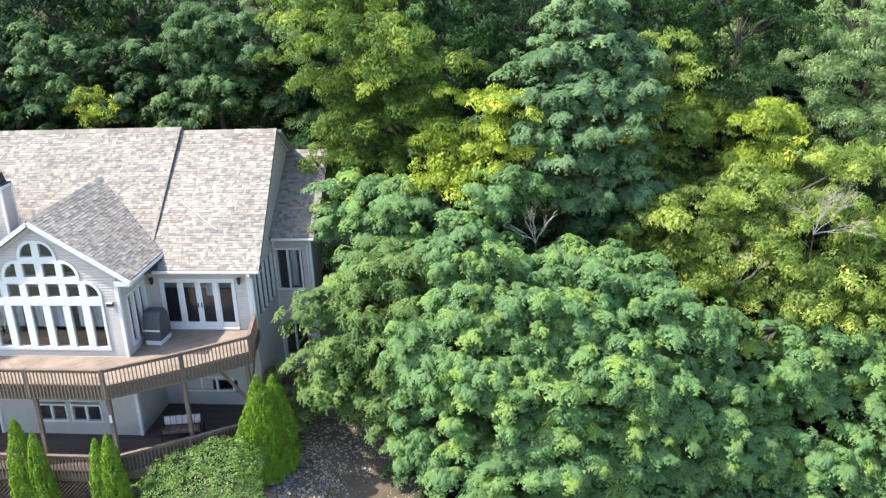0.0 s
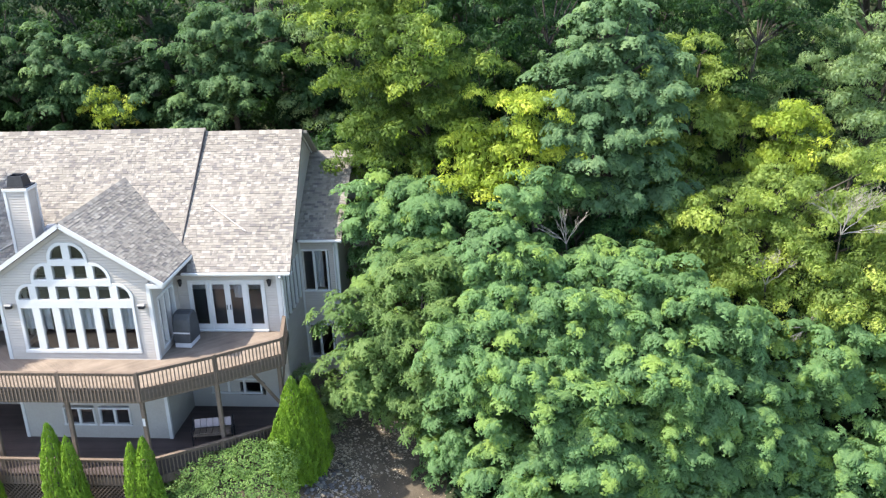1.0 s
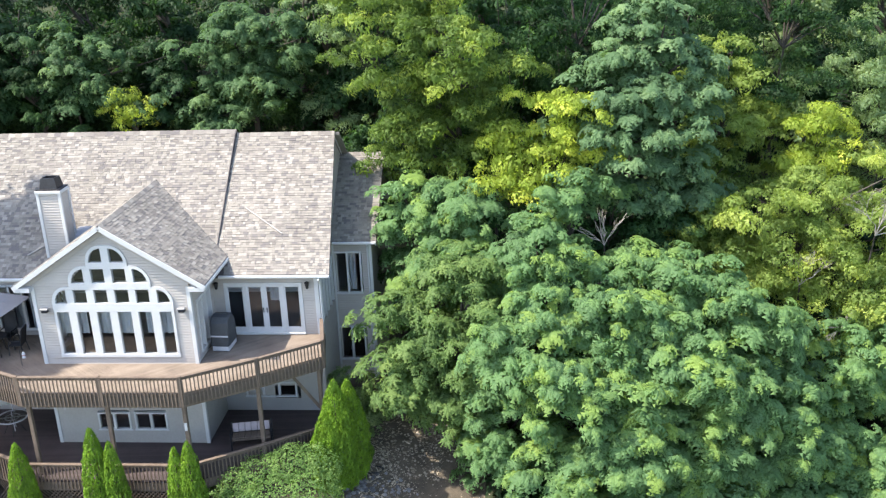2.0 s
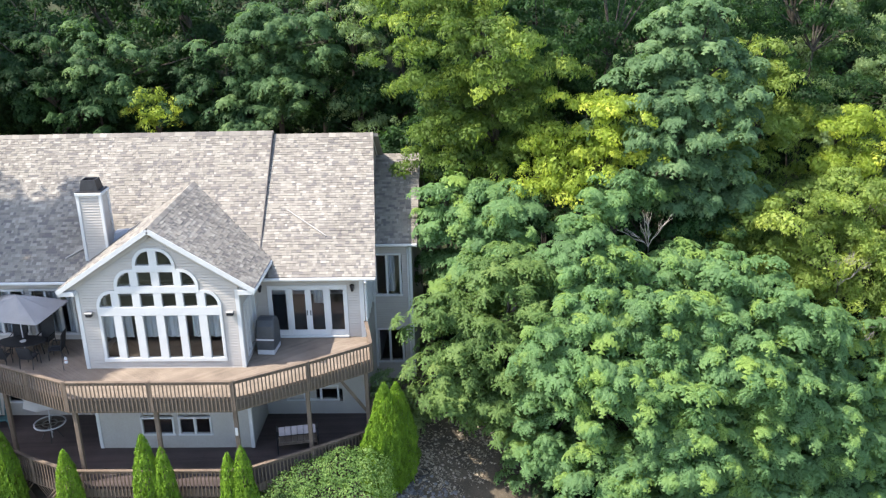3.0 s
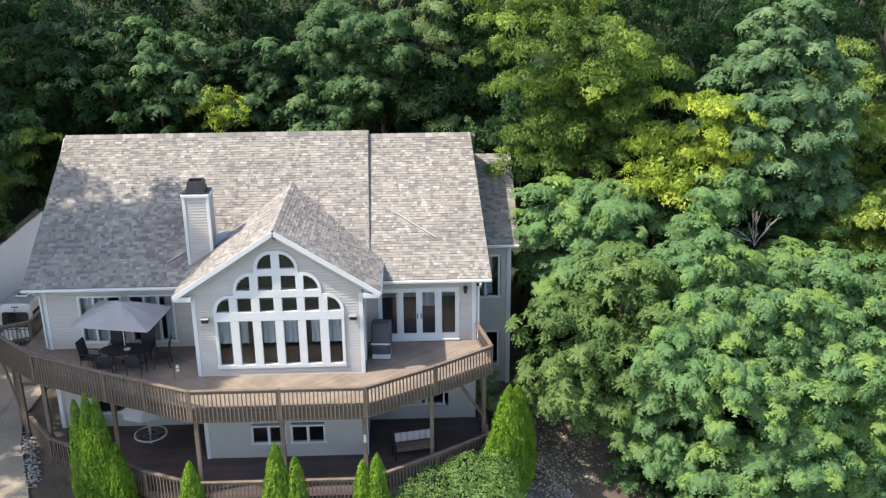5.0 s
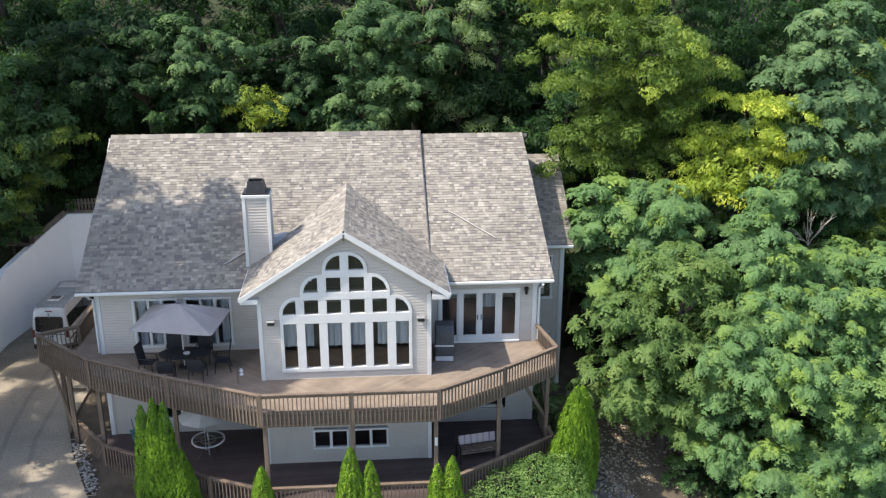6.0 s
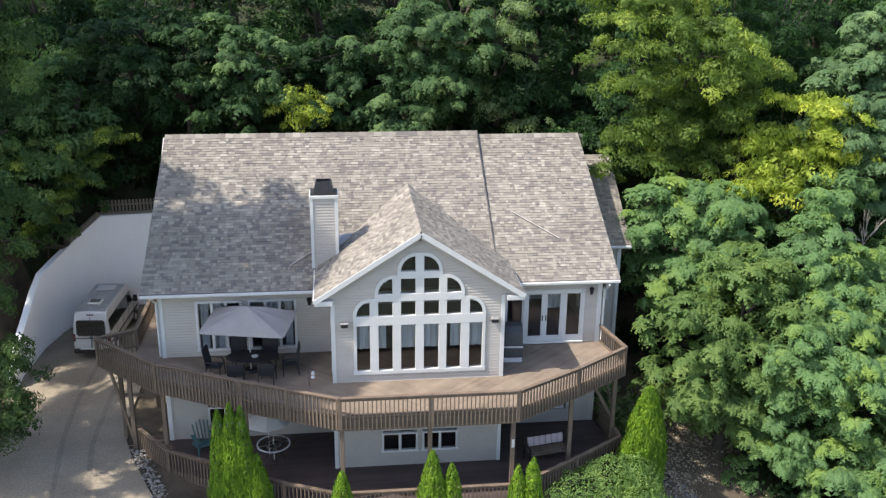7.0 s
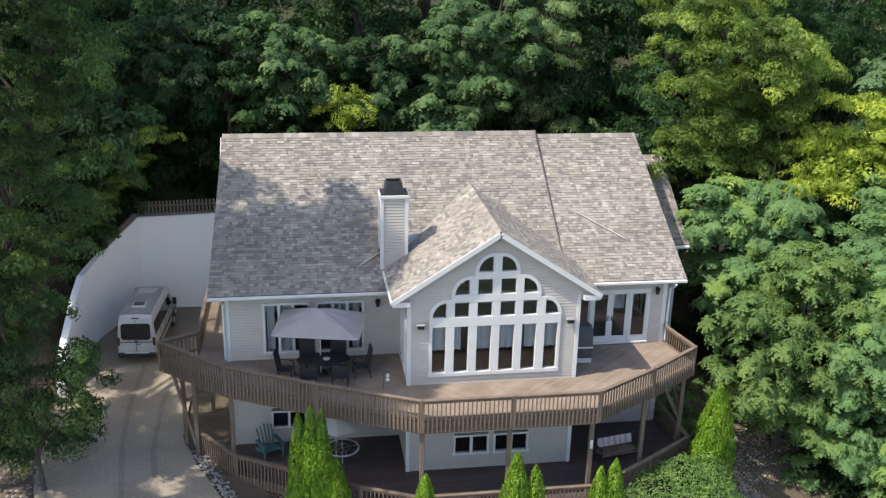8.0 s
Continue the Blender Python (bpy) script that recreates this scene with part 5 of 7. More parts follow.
def window(x0, x1, z0, z1, y, panes, parent=house, casing=0.09, label="white-framed window"):
    """A row of panes between mullions in a wall that faces -y."""
    w = part("window", bmesh.new(), TRIM, parent, label)
    d = 0.05
    frame_box("frame", w, (x0 - casing, y - d, z1), (x1 + casing, y + 0.1, z1 + casing))
    frame_box("sill", w, (x0 - casing - 0.03, y - d - 0.02, z0 - casing), (x1 + casing + 0.03, y + 0.1, z0))
    frame_box("frame", w, (x0 - casing, y - d, z0), (x0, y + 0.1, z1))
    frame_box("frame", w, (x1, y - d, z0), (x1 + casing, y + 0.1, z1))
    step = (x1 - x0) / panes
    for i in range(panes):
        a, b = x0 + i * step, x0 + (i + 1) * step
        if i:
            frame_box("mullion", w, (a - 0.05, y - d + 0.004, z0), (a + 0.05, y + 0.09, z1))
        pane_plate(w, [(a + (0.05 if i else 0), z0), (b - (0.05 if i < panes - 1 else 0), z0), (b - (0.05 if i < panes - 1 else 0), z1), (a + (0.05 if i else 0), z1)], y + 0.02)
    return w


def curtain(x0, x1, y, z0, z1, parent=house):
    n = int((x1 - x0) / 0.045)
    vs, fs = [], []
    for i in range(n + 1):
        x = x0 + (x1 - x0) * i / n
        yy = y + 0.03 * math.sin(i * 1.3) + 0.01 * math.sin(i * 0.6)
        vs += [(x, yy, z0), (x, yy, z1), (x, yy + 0.012, z1), (x, yy + 0.012, z0)]
    for i in range(n):
        for k in range(4):
            fs.append((4 * i + k, 4 * i + 4 + k, 4 * i + 4 + (k + 1) % 4, 4 * i + (k + 1) % 4))
    return put("curtain", vs, fs, CURTAIN, parent)


# stepped arched window of the bay
COLS = [(0.85, 1.32), (1.62, 2.12), (2.42, 2.93), (3.23, 3.76), (4.04, 4.55), (4.86, 5.33)]
bayw = part("window", bmesh.new(), TRIM, house, "tall stepped window with arched corner panes in broad white frames")
YF, YB = -0.06, 0.12


def quarter(cx, cz, rx, rz, sgn, n=10):
    return [(cx + sgn * rx * math.cos(k * math.pi / 2 / n), cz + rz * math.sin(k * math.pi / 2 / n)) for k in range(n + 1)]


def arc_frame(cx, cz, rx, rz, sgn, wide=0.12):
    a, b = quarter(cx, cz, rx, rz, sgn), quarter(cx, cz, rx + wide, rz + wide, sgn)
    bm = bmesh.new()
    rows = []
    for (ax, az), (bx, bz) in zip(a, b):
        rows.append([bm.verts.new(p) for p in ((ax, YF, az), (bx, YF, bz), (bx, YB, bz), (ax, YB, az))])
    for r, q in zip(rows, rows[1:]):
        for k in range(4):
            bm.faces.new((r[k], r[(k + 1) % 4], q[(k + 1) % 4], q[k]))
    bm.faces.new(rows[0]), bm.faces.new(rows[-1][::-1])
    bmesh.ops.recalc_face_normals(bm, faces=bm.faces)
    part("arched_frame", bm, TRIM, bayw)


TIERS = [(0.44, 2.2, 0, 6, False), (2.55, 3.1, 0, 6, True), (3.38, 3.94, 1, 5, True), (4.2, 4.76, 2, 4, True)]
for z0, z1, c0, c1, arched in TIERS:
    for c in range(c0, c1):
        x0, x1 = COLS[c]
        if c > c0:
            frame_box("mullion", bayw, (COLS[c - 1][1], YF, z0), (x0, YB, z1))
        if arched and c in (c0, c1 - 1):
            sgn = -1 if c == c0 else 1
            cx = x1 if sgn < 0 else x0
            pts = [(cx, z0)] + quarter(cx, z0, x1 - x0, z1 - z0, sgn)
            pane_plate(bayw, pts if sgn > 0 else pts[::-1], 0.03)
            arc_frame(cx, z0, x1 - x0, z1 - z0, sgn)
        else:
            pane_plate(bayw, [(x0, z0), (x1, z0), (x1, z1), (x0, z1)], 0.03)
    if not arched:
        frame_box("frame", bayw, (0.74, YF, z0), (COLS[0][0], YB, z1))
        frame_box("frame", bayw, (COLS[5][1], YF, z0), (5.44, YB, z1))
for z0, z1, x0, x1 in ((0.3, 0.44, 0.72, 5.46), (2.2, 2.55, 0.74, 5.44), (3.1, 3.38, COLS[1][0] - 0.12, COLS[4][1] + 0.12), (3.94, 4.2, COLS[2][0] - 0.12, COLS[3][1] + 0.12), (4.76, 4.88, COLS[2][1] - 0.02, COLS[3][0] + 0.02)):
    frame_box("transom", bayw, (x0, YF - 0.004, z0), (x1, YB, z1))
for c0, c1, z in ((0, 1, 3.1), (4, 5, 3.1), (1, 2, 3.94), (3, 4, 3.94)):
    frame_box("transom", bayw, (COLS[c0][1] - 0.02, YF + 0.002, z), (COLS[c1][0] + 0.02, YB, z + 0.12))
for x0, x1 in ((0.6, 1.9), (2.3, 3.9), (4.2, 5.5)):
    curtain(x0, x1, 0.22, 1.2, 2.3)
# side windows of the bay
for x in (0.1, BAY_W - 0.1):
    w = part("window", bmesh.new(), TRIM, house, "narrow side window of the bay")
    o = 0.15 if x > 3 else -0.15
    for k in range(4):
        y = 0.55 + k * 1.55 / 3
        frame_box("mullion", w, (x - 0.12 if x > 3 else x - 0.15, y - 0.05, 0.3), (x + 0.15 if x > 3 else x + 0.12, y + 0.05, 2.35))
    frame_box("frame", w, (x - 0.12 if x > 3 else x - 0.15, 0.5, 2.3), (x + 0.15 if x > 3 else x + 0.12, 2.15, 2.4))
    frame_box("sill", w, (x - 0.12 if x > 3 else x - 0.16, 0.5, 0.22), (x + 0.16 if x > 3 else x + 0.12, 2.15, 0.3))
    bm = bmesh.new()
    box(bm, (x - 0.006, 0.55, 0.3), (x + 0.006, 2.1, 2.3))
    part("pane", bm, GLASS, w).visible_shadow = False
# triple windows behind the dining table
window(-4.96, -3.42, 0.32, 2.16, FRONT, 3)
window(-3.02, -1.42, 0.32, 2.16, FRONT, 3)
curtain(-4.9, -4.62, 2.84, 0.1, 2.3), curtain(-4.42, -3.96, 2.84, 0.1, 2.3), curtain(-2.46, -1.98, 2.84, 0.1, 2.3), curtain(-1.78, -1.5, 2.84, 0.1, 2.3)
# lower windows
window(1.78, 2.96, -2.88, -2.22, 0.02, 2, casing=0.07), window(3.27, 4.44, -2.88, -2.22, 0.02, 2, casing=0.07)
window(LEFT + 1.56, LEFT + 2.74, -2.85, -2.25, FRONT + 0.02, 2, casing=0.07), window(7.05, 9.08, -2.82, -2.26, FRONT + 0.02, 3, casing=0.07)
# wing windows
window(10.52, 11.58, 0.5, 2.3, WY, 2), window(10.52, 11.58, -2.7, -1.2, WY, 2)
curtain(10.94, 11.36, WY + 0.3, 0.5, 2.4)
# glazed side wall of the main block
w = part("window", bmesh.new(), TRIM, house, "tall side windows with white mullions")
for k in range(5):
    y = FRONT + 0.6 + k * 2.3 / 4
    frame_box("mullion", w, (RIGHT - 0.1, y - 0.05, 0.3), (RIGHT + 0.05, y + 0.05, 2.3))
bm = bmesh.new()
box(bm, (RIGHT - 0.05, FRONT + 0.6, 0.3), (RIGHT - 0.04, FRONT + 2.9, 2.3))
part("pane", bm, GLASS, w).visible_shadow = False
# french doors with sidelights
fd = part("door", bmesh.new(), TRIM, house, "white double french doors between glazed sidelights")
yd = FRONT - 0.05
frame_box("frame", fd, (6.56, yd, 2.16), (9.76, yd + 0.2, 2.28))
frame_box("threshold", fd, (6.56, yd - 0.06, 0.03), (9.76, yd + 0.2, 0.1))
for x0, x1 in ((6.56, 6.68), (7.34, 7.44), (8.92, 9.02), (9.64, 9.76)):
    frame_box("frame", fd, (x0, yd, 0.1), (x1, yd + 0.2, 2.16))
for x0, x1 in ((6.68, 7.34), (7.44, 8.18), (8.18, 8.92), (9.02, 9.64)):
    s = 0.12 if 7.4 < x0 < 9 else 0.05
    bot = 0.34
    leaf = part("leaf", bmesh.new(), TRIM, fd)
    frame_box("stile", leaf, (x0, yd + 0.03, 0.1), (x0 + s, yd + 0.08, 2.16))
    frame_box("stile", leaf, (x1 - s, yd + 0.03, 0.1), (x1, yd + 0.08, 2.16))
    frame_box("rail", leaf, (x0 + s, yd + 0.03, 0.1), (x1 - s, yd + 0.08, bot))
    frame_box("rail", leaf, (x0 + s, yd + 0.03, 2.08), (x1 - s, yd + 0.08, 2.16))
    bm = bmesh.new()
    box(bm, (x0 + s, yd + 0.05, bot), (x1 - s, yd + 0.06, 2.08))
    part("pane", bm, GLASS, leaf).visible_shadow = False
for x in (8.11, 8.25):
    bm = bmesh.new()
    box(bm, (x - 0.02, yd - 0.0, 0.98), (x + 0.02, yd + 0.03, 1.2), bevel=0.006)
    bar(bm, (x, yd - 0.03, 1.08), (x, yd + 0.01, 1.08), 0.02, 0.02)
    part("handle", bm, METAL, fd, "dark metal door handle")
curtain(8.3, 8.9, 3.1, 1.3, 2.2)

# white corner boards and downspouts
for x, y, z0, z1, w in ((0.0, 0.0, 0.0, 3.2, 0.11), (BAY_W, 0.0, 0.0, 3.2, 0.11), (LEFT, FRONT, -0.05, 2.6, 0.14), (RIGHT, FRONT, -0.05, 2.6, 0.14), (WX, WY, -4.6, 2.95, 0.12), (RIGHT + 0.06, WY, -3.0, 2.95, 0.08), (0.0, 0.02, FLOOR, -0.3, 0.1), (BAY_W, 0.02, FLOOR, -0.3, 0.1), (LEFT, FRONT, FLOOR, -0.3, 0.13)):
    sx = 1 if x < 3 else -1
    bm = bmesh.new()
    box(bm, (min(x - 0.03 * sx, x + w * sx), y - 0.035, z0), (max(x - 0.03 * sx, x + w * sx), y + 0.02, z1), bevel=0.004)
    box(bm, (min(x - 0.034 * sx, x - 0.002 * sx), y - 0.033, z0), (max(x - 0.034 * sx, x - 0.002 * sx), y + w, z1))
    part("corner_board", bm, TRIM, house)
for x, sx in ((LEFT - 0.12, 1), (RIGHT + 0.16, -1)):
    bm = bmesh.new()
    tube(bm, [(x, 2.12, 2.6), (x, 2.3, 2.42), (x + 0.05 * sx, FRONT - 0.08, 2.3), (x + 0.05 * sx, FRONT - 0.08, 0.1)], [0.05] * 4, 6)
    part("downspout", bm, TRIM, house)
bm = bmesh.new()
tube(bm, [(WX - 0.12, WY - 0.3, 2.85), (WX - 0.12, WY - 0.08, 2.6), (WX - 0.12, WY - 0.08, -4.4), (WX - 0.12, WY - 0.3, -4.6)], [0.05] * 4, 6)
part("downspout", bm, TRIM, house)
# gutters, fascia and soffits
for x0, x1, y, z in ((L0 - 0.12, GX0 + 0.3, EAVE_L[0], EAVE_L[1]), (GX1 - 0.25, R1 + 0.27, EAVE_R[0], EAVE_R[1]), (R1 - 0.2, 12.42, 5.5, 2.98)):
    bm = bmesh.new()
    box(bm, (x0, y - 0.1, z - 0.13), (x1, y + 0.015, z - 0.02), bevel=0.02)
    part("gutter", bm, TRIM, house)
    bm = bmesh.new()
    box(bm, (x0 + 0.01, y + 0.02, z - 0.17), (x1 - 0.01, y + 0.47, z - 0.145))
    part("soffit", bm, TRIM, house)
for sgn in (-1, 1):
    ex = MIDX + sgn * 3.68
    a, b = Vector((ex, GY0 - 0.02, GEAVE - 0.09)), Vector((MIDX, GY0 - 0.02, GAPEX - 0.09))
    bm = bmesh.new()
    bar(bm, a, b, 0.05, 0.17)
    part("rake_board", bm, TRIM, house)
    bm = bmesh.new()
    bar(bm, a + Vector((-sgn * 0.1, 0.225, -0.15)), b + Vector((0, 0.225, -0.215)), 0.05, 0.15)
    part("frieze_board", bm, SIDING, house)
    bm = bmesh.new()
    bar(bm, a + Vector((0, 0.15, -0.04)), b + Vector((0, 0.15, -0.04)), 0.28, 0.03)
    part("soffit", bm, TRIM, house)
    bm = bmesh.new()
    box(bm, (min(ex, ex - sgn * 0.62), GY0 - 0.01, GEAVE - 0.24), (max(ex, ex - sgn * 0.62), 0.02, GEAVE - 0.06), bevel=0.01)
    part("eave_return", bm, TRIM, house)
    bm = bmesh.new()
    box(bm, (ex - 0.06, GY0, GEAVE - 0.16), (ex + 0.06, 2.9, GEAVE - 0.03), bevel=0.02)
    part("gutter", bm, TRIM, house)
for x, e, r in ((L0 + 0.22, EAVE_L, RIDGE_L), (R1 - 0.24, EAVE_R, RIDGE_R), (12.38, (5.5, 2.98), (9.5, 5.82))):
    bm = bmesh.new()
    bar(bm, (x, e[0], e[1] - 0.16), (x, r[0], r[1] - 0.16), 0.03, 0.16)
    bar(bm, (x, r[0], r[1] - 0.16), (x, 2 * r[0] - e[0], e[1] - 0.16), 0.03, 0.16)
    part("rake_board", bm, TRIM, house)
# step between the two roof levels
bm = bmesh.new()
bar(bm, (LR + 0.1, EAVE_L[0] + 0.6, EAVE_L[1] + 0.6 * 0.795 - 0.06), (LR - 0.035, RIDGE_L[0], RIDGE_L[1] - 0.06), 0.03, 0.16)
part("roof_step", bm, ROOF_DECK, roof)
# ridge caps
rng = random.Random(3)
for x0, x1, y, z in ((L0 + 0.28, LR, *RIDGE_L), (LR, R1 - 0.2, *RIDGE_R), (R1, 12.42, 9.5, 5.82)):
    tabs, x = [], x0
    while x < x1:
        e = min(x + 0.3, x1)
        z1 = z + 0.035 + rng.uniform(0, 0.008)
        tabs.append(([Vector(p) for p in ((x, y - 0.16, z - 0.095), (e, y - 0.16, z - 0.1), (e, y, z1), (x, y, z1 + 0.012), (x, y + 0.16, z - 0.095), (e, y + 0.16, z - 0.1))], [(0, 1, 2, 3), (3, 2, 5, 4)]))
        x = e
    tagged(put("ridge_cap", *join_tabs(tabs), SHINGLE, roof), kind="stuff")
tabs, y = [], GY0
while y < 5.6:
    e, z1 = min(y + 0.3, 5.75), GAPEX + (GBACK - GAPEX) * (y - GY0) / 6.55 + 0.03 + rng.uniform(0, 0.008)
    tabs.append(([Vector(p) for p in ((MIDX - 0.16, y, z1 - 0.115), (MIDX, y, z1), (MIDX, e, z1), (MIDX - 0.16, e, z1 - 0.115), (MIDX + 0.16, y, z1 - 0.115), (MIDX + 0.16, e, z1 - 0.115))], [(0, 1, 2, 3), (1, 4, 5, 2)]))
    y = e
tagged(put("ridge_cap", *join_tabs(tabs), SHINGLE, roof), kind="stuff")
FLASH_STRIP = surface("dusty_pale_strip", (0.26, 0.245, 0.23), (0.36, 0.34, 0.32), 4, 30, 0.8, 0.1)
# pale rain diverters on the shingles
for a, b in (((7.2, 4.72, 4.76), (8.88, 3.69, 3.98)), ((-1.54, 2.92, 3.42), (-0.66, 3.41, 3.82))):
    bm = bmesh.new()
    bar(bm, a, b, 0.035, 0.06, up=(0, -0.6, 0.8))
    part("rain_diverter", bm, FLASH_STRIP, roof, "pale metal rain diverter")
# chimney
chim = part("chimney", bmesh.new(), TRIM, house, "sided chimney with a black metal cap")
lap_wall("siding", chim, (-0.62, 2.9, 0), (1, 0, 0), (0, 1, 0), 0.86, 2.9, 6.05, thick=0.05)
lap_wall("siding", chim, (0.26, 2.9, 0), (0, 1, 0), (-1, 0, 0), 0.75, 2.9, 6.05, thick=0.05)
lap_wall("siding", chim, (-0.64, 2.9, 0), (0, 1, 0), (1, 0, 0), 0.75, 2.9, 6.05, thick=0.05)
lap_wall("siding", chim, (-0.62, 3.65, 0), (1, 0, 0), (0, -1, 0), 0.86, 2.9, 6.05, thick=0.05)
for x in (-0.7, 0.2):
    for y in (2.86, 3.6):
        frame_box("corner_board", chim, (x, y, 2.9), (x + 0.12, y + 0.1, 6.05))
frame_box("crown", chim, (-0.72, 2.83, 6.03), (0.34, 3.72, 6.15), bevel=0.012)
bm = bmesh.new()
box(bm, (-0.68, 2.87, 6.15), (0.3, 3.68, 6.2))
for z0, z1, a, b in ((6.2, 6.62, 0.36, 0.28),):
    vs = [bm.verts.new((-0.19 + sx * r, 3.28 + sy * r * 0.85, z)) for z, r in ((z0, a), (z1, b)) for sx, sy in ((-1, -1), (1, -1), (1, 1), (-1, 1))]
    for k in range(4):
        bm.faces.new((vs[k], vs[(k + 1) % 4], vs[4 + (k + 1) % 4], vs[4 + k]))
    inner = [bm.verts.new((-0.19 + sx * 0.24, 3.28 + sy * 0.2, 6.62)) for sx, sy in ((-1, -1), (1, -1), (1, 1), (-1, 1))]
    deep = [bm.verts.new((-0.19 + sx * 0.24, 3.28 + sy * 0.2, 6.45)) for sx, sy in ((-1, -1), (1, -1), (1, 1), (-1, 1))]
    for k in range(4):
        bm.faces.new((vs[4 + k], vs[4 + (k + 1) % 4], inner[(k + 1) % 4], inner[k]))
        bm.faces.new((inner[k], inner[(k + 1) % 4], deep[(k + 1) % 4], deep[k]))
    bm.faces.new(deep)
part("cap", bm, METAL, chim, "black tapered metal cap")
FLASH = surface("grey_flashing", (0.24, 0.24, 0.245), (0.33, 0.33, 0.335), 3, 30, 0.5, 0.05, 0.2)
put("cricket", [(0.27, 3.3, 3.66), (0.27, 4.05, 4.26), (0.95, 4.05, 4.3), (0.29, 3.7, 4.2), (0.27, 3.3, 3.4), (0.95, 4.05, 4.1)], [(0, 2, 3), (3, 2, 1), (0, 3, 1), (4, 0, 2, 5)], FLASH, roof, "grey metal cricket beside the chimney")


# ---- wall lamps ----
def flood_lamp(x, z, y=-0.02):
    t = thing("wall_lamp", "small dark wall lamp with a grey hood on grey siding", "lamp", (x, y, z), "lamps on the bay")
    bm = bmesh.new()
    box(bm, (-0.06, -0.03, -0.08), (0.06, 0.0, 0.08), bevel=0.01)
    part("bracket", bm, METAL, t)
    bm = bmesh.new()
    box(bm, (-0.16, -0.22, 0.03), (0.16, -0.02, 0.1), bevel=0.03)
    part("hood", bm, PALE_METAL, t)
    bm = bmesh.new()
    box(bm, (-0.13, -0.2, -0.09), (0.13, -0.04, 0.03), bevel=0.03)
    part("head", bm, METAL, t)


flood_lamp(0.43, 2.3), flood_lamp(5.76, 2.3)


def lantern(x, z, y=FRONT - 0.02):
    t = thing("wall_lantern", "black metal lantern on the grey siding", "lamp", (x, y, z), "lanterns by the doors")
    bm = bmesh.new()
    tube(bm, [(0, -0.12, -0.14), (0, -0.12, 0.06), (0, -0.12, 0.12), (0, -0.12, 0.17)], [0.05, 0.085, 0.1, 0.015], 8)
    part("housing", bm, METAL, t)
    bm = bmesh.new()
    box(bm, (-0.04, -0.02, -0.1), (0.04, 0.0, 0.1), bevel=0.008)
    bar(bm, (0, -0.12, 0.14), (0, 0, 0.08), 0.02, 0.02)
    part("bracket", bm, METAL, t)


lantern(-0.84, 2.15), lantern(9.99, 2.2), lantern(6.29, 2.2)


# ---- on the raised deck ----
COVER = surface("grey_vinyl_cover", (0.03, 0.032, 0.035), (0.065, 0.07, 0.075), 3, 30, 0.5, 0.2)
PALE = surface("pale_grey_plastic", (0.4, 0.4, 0.42), (0.5, 0.5, 0.52), 3, 30, 0.5, 0.05)
grill = thing("grill", "covered barbecue grill with a dark vinyl cover", "grill", (6.72, 1.5, 0.02), turn=-4)
bm = bmesh.new()
prof = [(-0.5, 0.0), (0.5, 0.0), (0.5, 0.62), (0.42, 1.12), (0.26, 1.36), (0.0, 1.42), (-0.26, 1.36), (-0.42, 1.12), (-0.5, 0.62)]
rows = []
for x, s, dz in ((-0.36, 0.92, -0.06), (-0.3, 1.0, 0), (0.3, 1.0, 0), (0.36, 0.92, -0.06)):
    rows.append([bm.verts.new((x, -p[0] * s * 0.95 - 0.05, 0.22 + max(0, p[1] + (dz if p[1] > 0.5 else 0)) * 0.85)) for p in prof])
for r, q in zip(rows, rows[1:]):
    for k in range(len(prof)):
        bm.faces.new((r[k], r[(k + 1) % len(prof)], q[(k + 1) % len(prof)], q[k]))
bm.faces.new(rows[0][::-1]), bm.faces.new(rows[-1])
bmesh.ops.recalc_face_normals(bm, faces=bm.faces)
part("cover", bm, COVER, grill)
frame_box("base", grill, (-0.34, -0.5, 0.0), (0.34, 0.4, 0.21), PALE, 0.02)
bm = bmesh.new()
box(bm, (-0.362, -0.535, 0.62), (0.362, -0.515, 0.68))
part("seam", bm, PALE, grill)

DARK_FRAME = surface("black_patio_metal", (0.012, 0.012, 0.014), (0.03, 0.03, 0.033), 4, 40, 0.5, 0.05, 0.2)
SLING = surface("dark_sling_fabric", (0.012, 0.012, 0.014), (0.03, 0.03, 0.034), 5, 60, 0.8, 0.2)
CANOPY = surface("grey_umbrella_cloth", (0.2, 0.187, 0.182), (0.265, 0.247, 0.24), 1.5, 40, 0.85, 0.1)


def patio_chair(x, y, turn, tall=1.12, parent_label="black high-backed patio chair round the dining table"):
    t = thing("patio_chair", parent_label, "chair", (x, y, 0.0), "chairs round the patio table", turn=turn)
    for sx in (-0.27, 0.27):
        for pts in ([(sx, -0.28, 0), (sx, -0.26, 0.42), (sx, -0.2, 0.62)], [(sx, 0.3, 0), (sx, 0.22, 0.42), (sx, 0.34, tall - 0.04)], [(sx, -0.2, 0.62), (sx, 0.26, 0.64)]):
            b2 = bmesh.new()
            tube(b2, pts, [0.02] * len(pts), 6)
            part("leg" if len(pts) == 3 else "armrest", b2, DARK_FRAME, t)
    bm = bmesh.new()
    bar(bm, (0, -0.26, 0.42), (0, 0.24, 0.4), 0.5, 0.03)
    part("seat", bm, SLING, t)
    bm = bmesh.new()
    bar(bm, (0, 0.22, 0.42), (0, 0.36, tall), 0.03, 0.52, up=(1, 0, 0))
    part("backrest", bm, SLING, t)
    return t


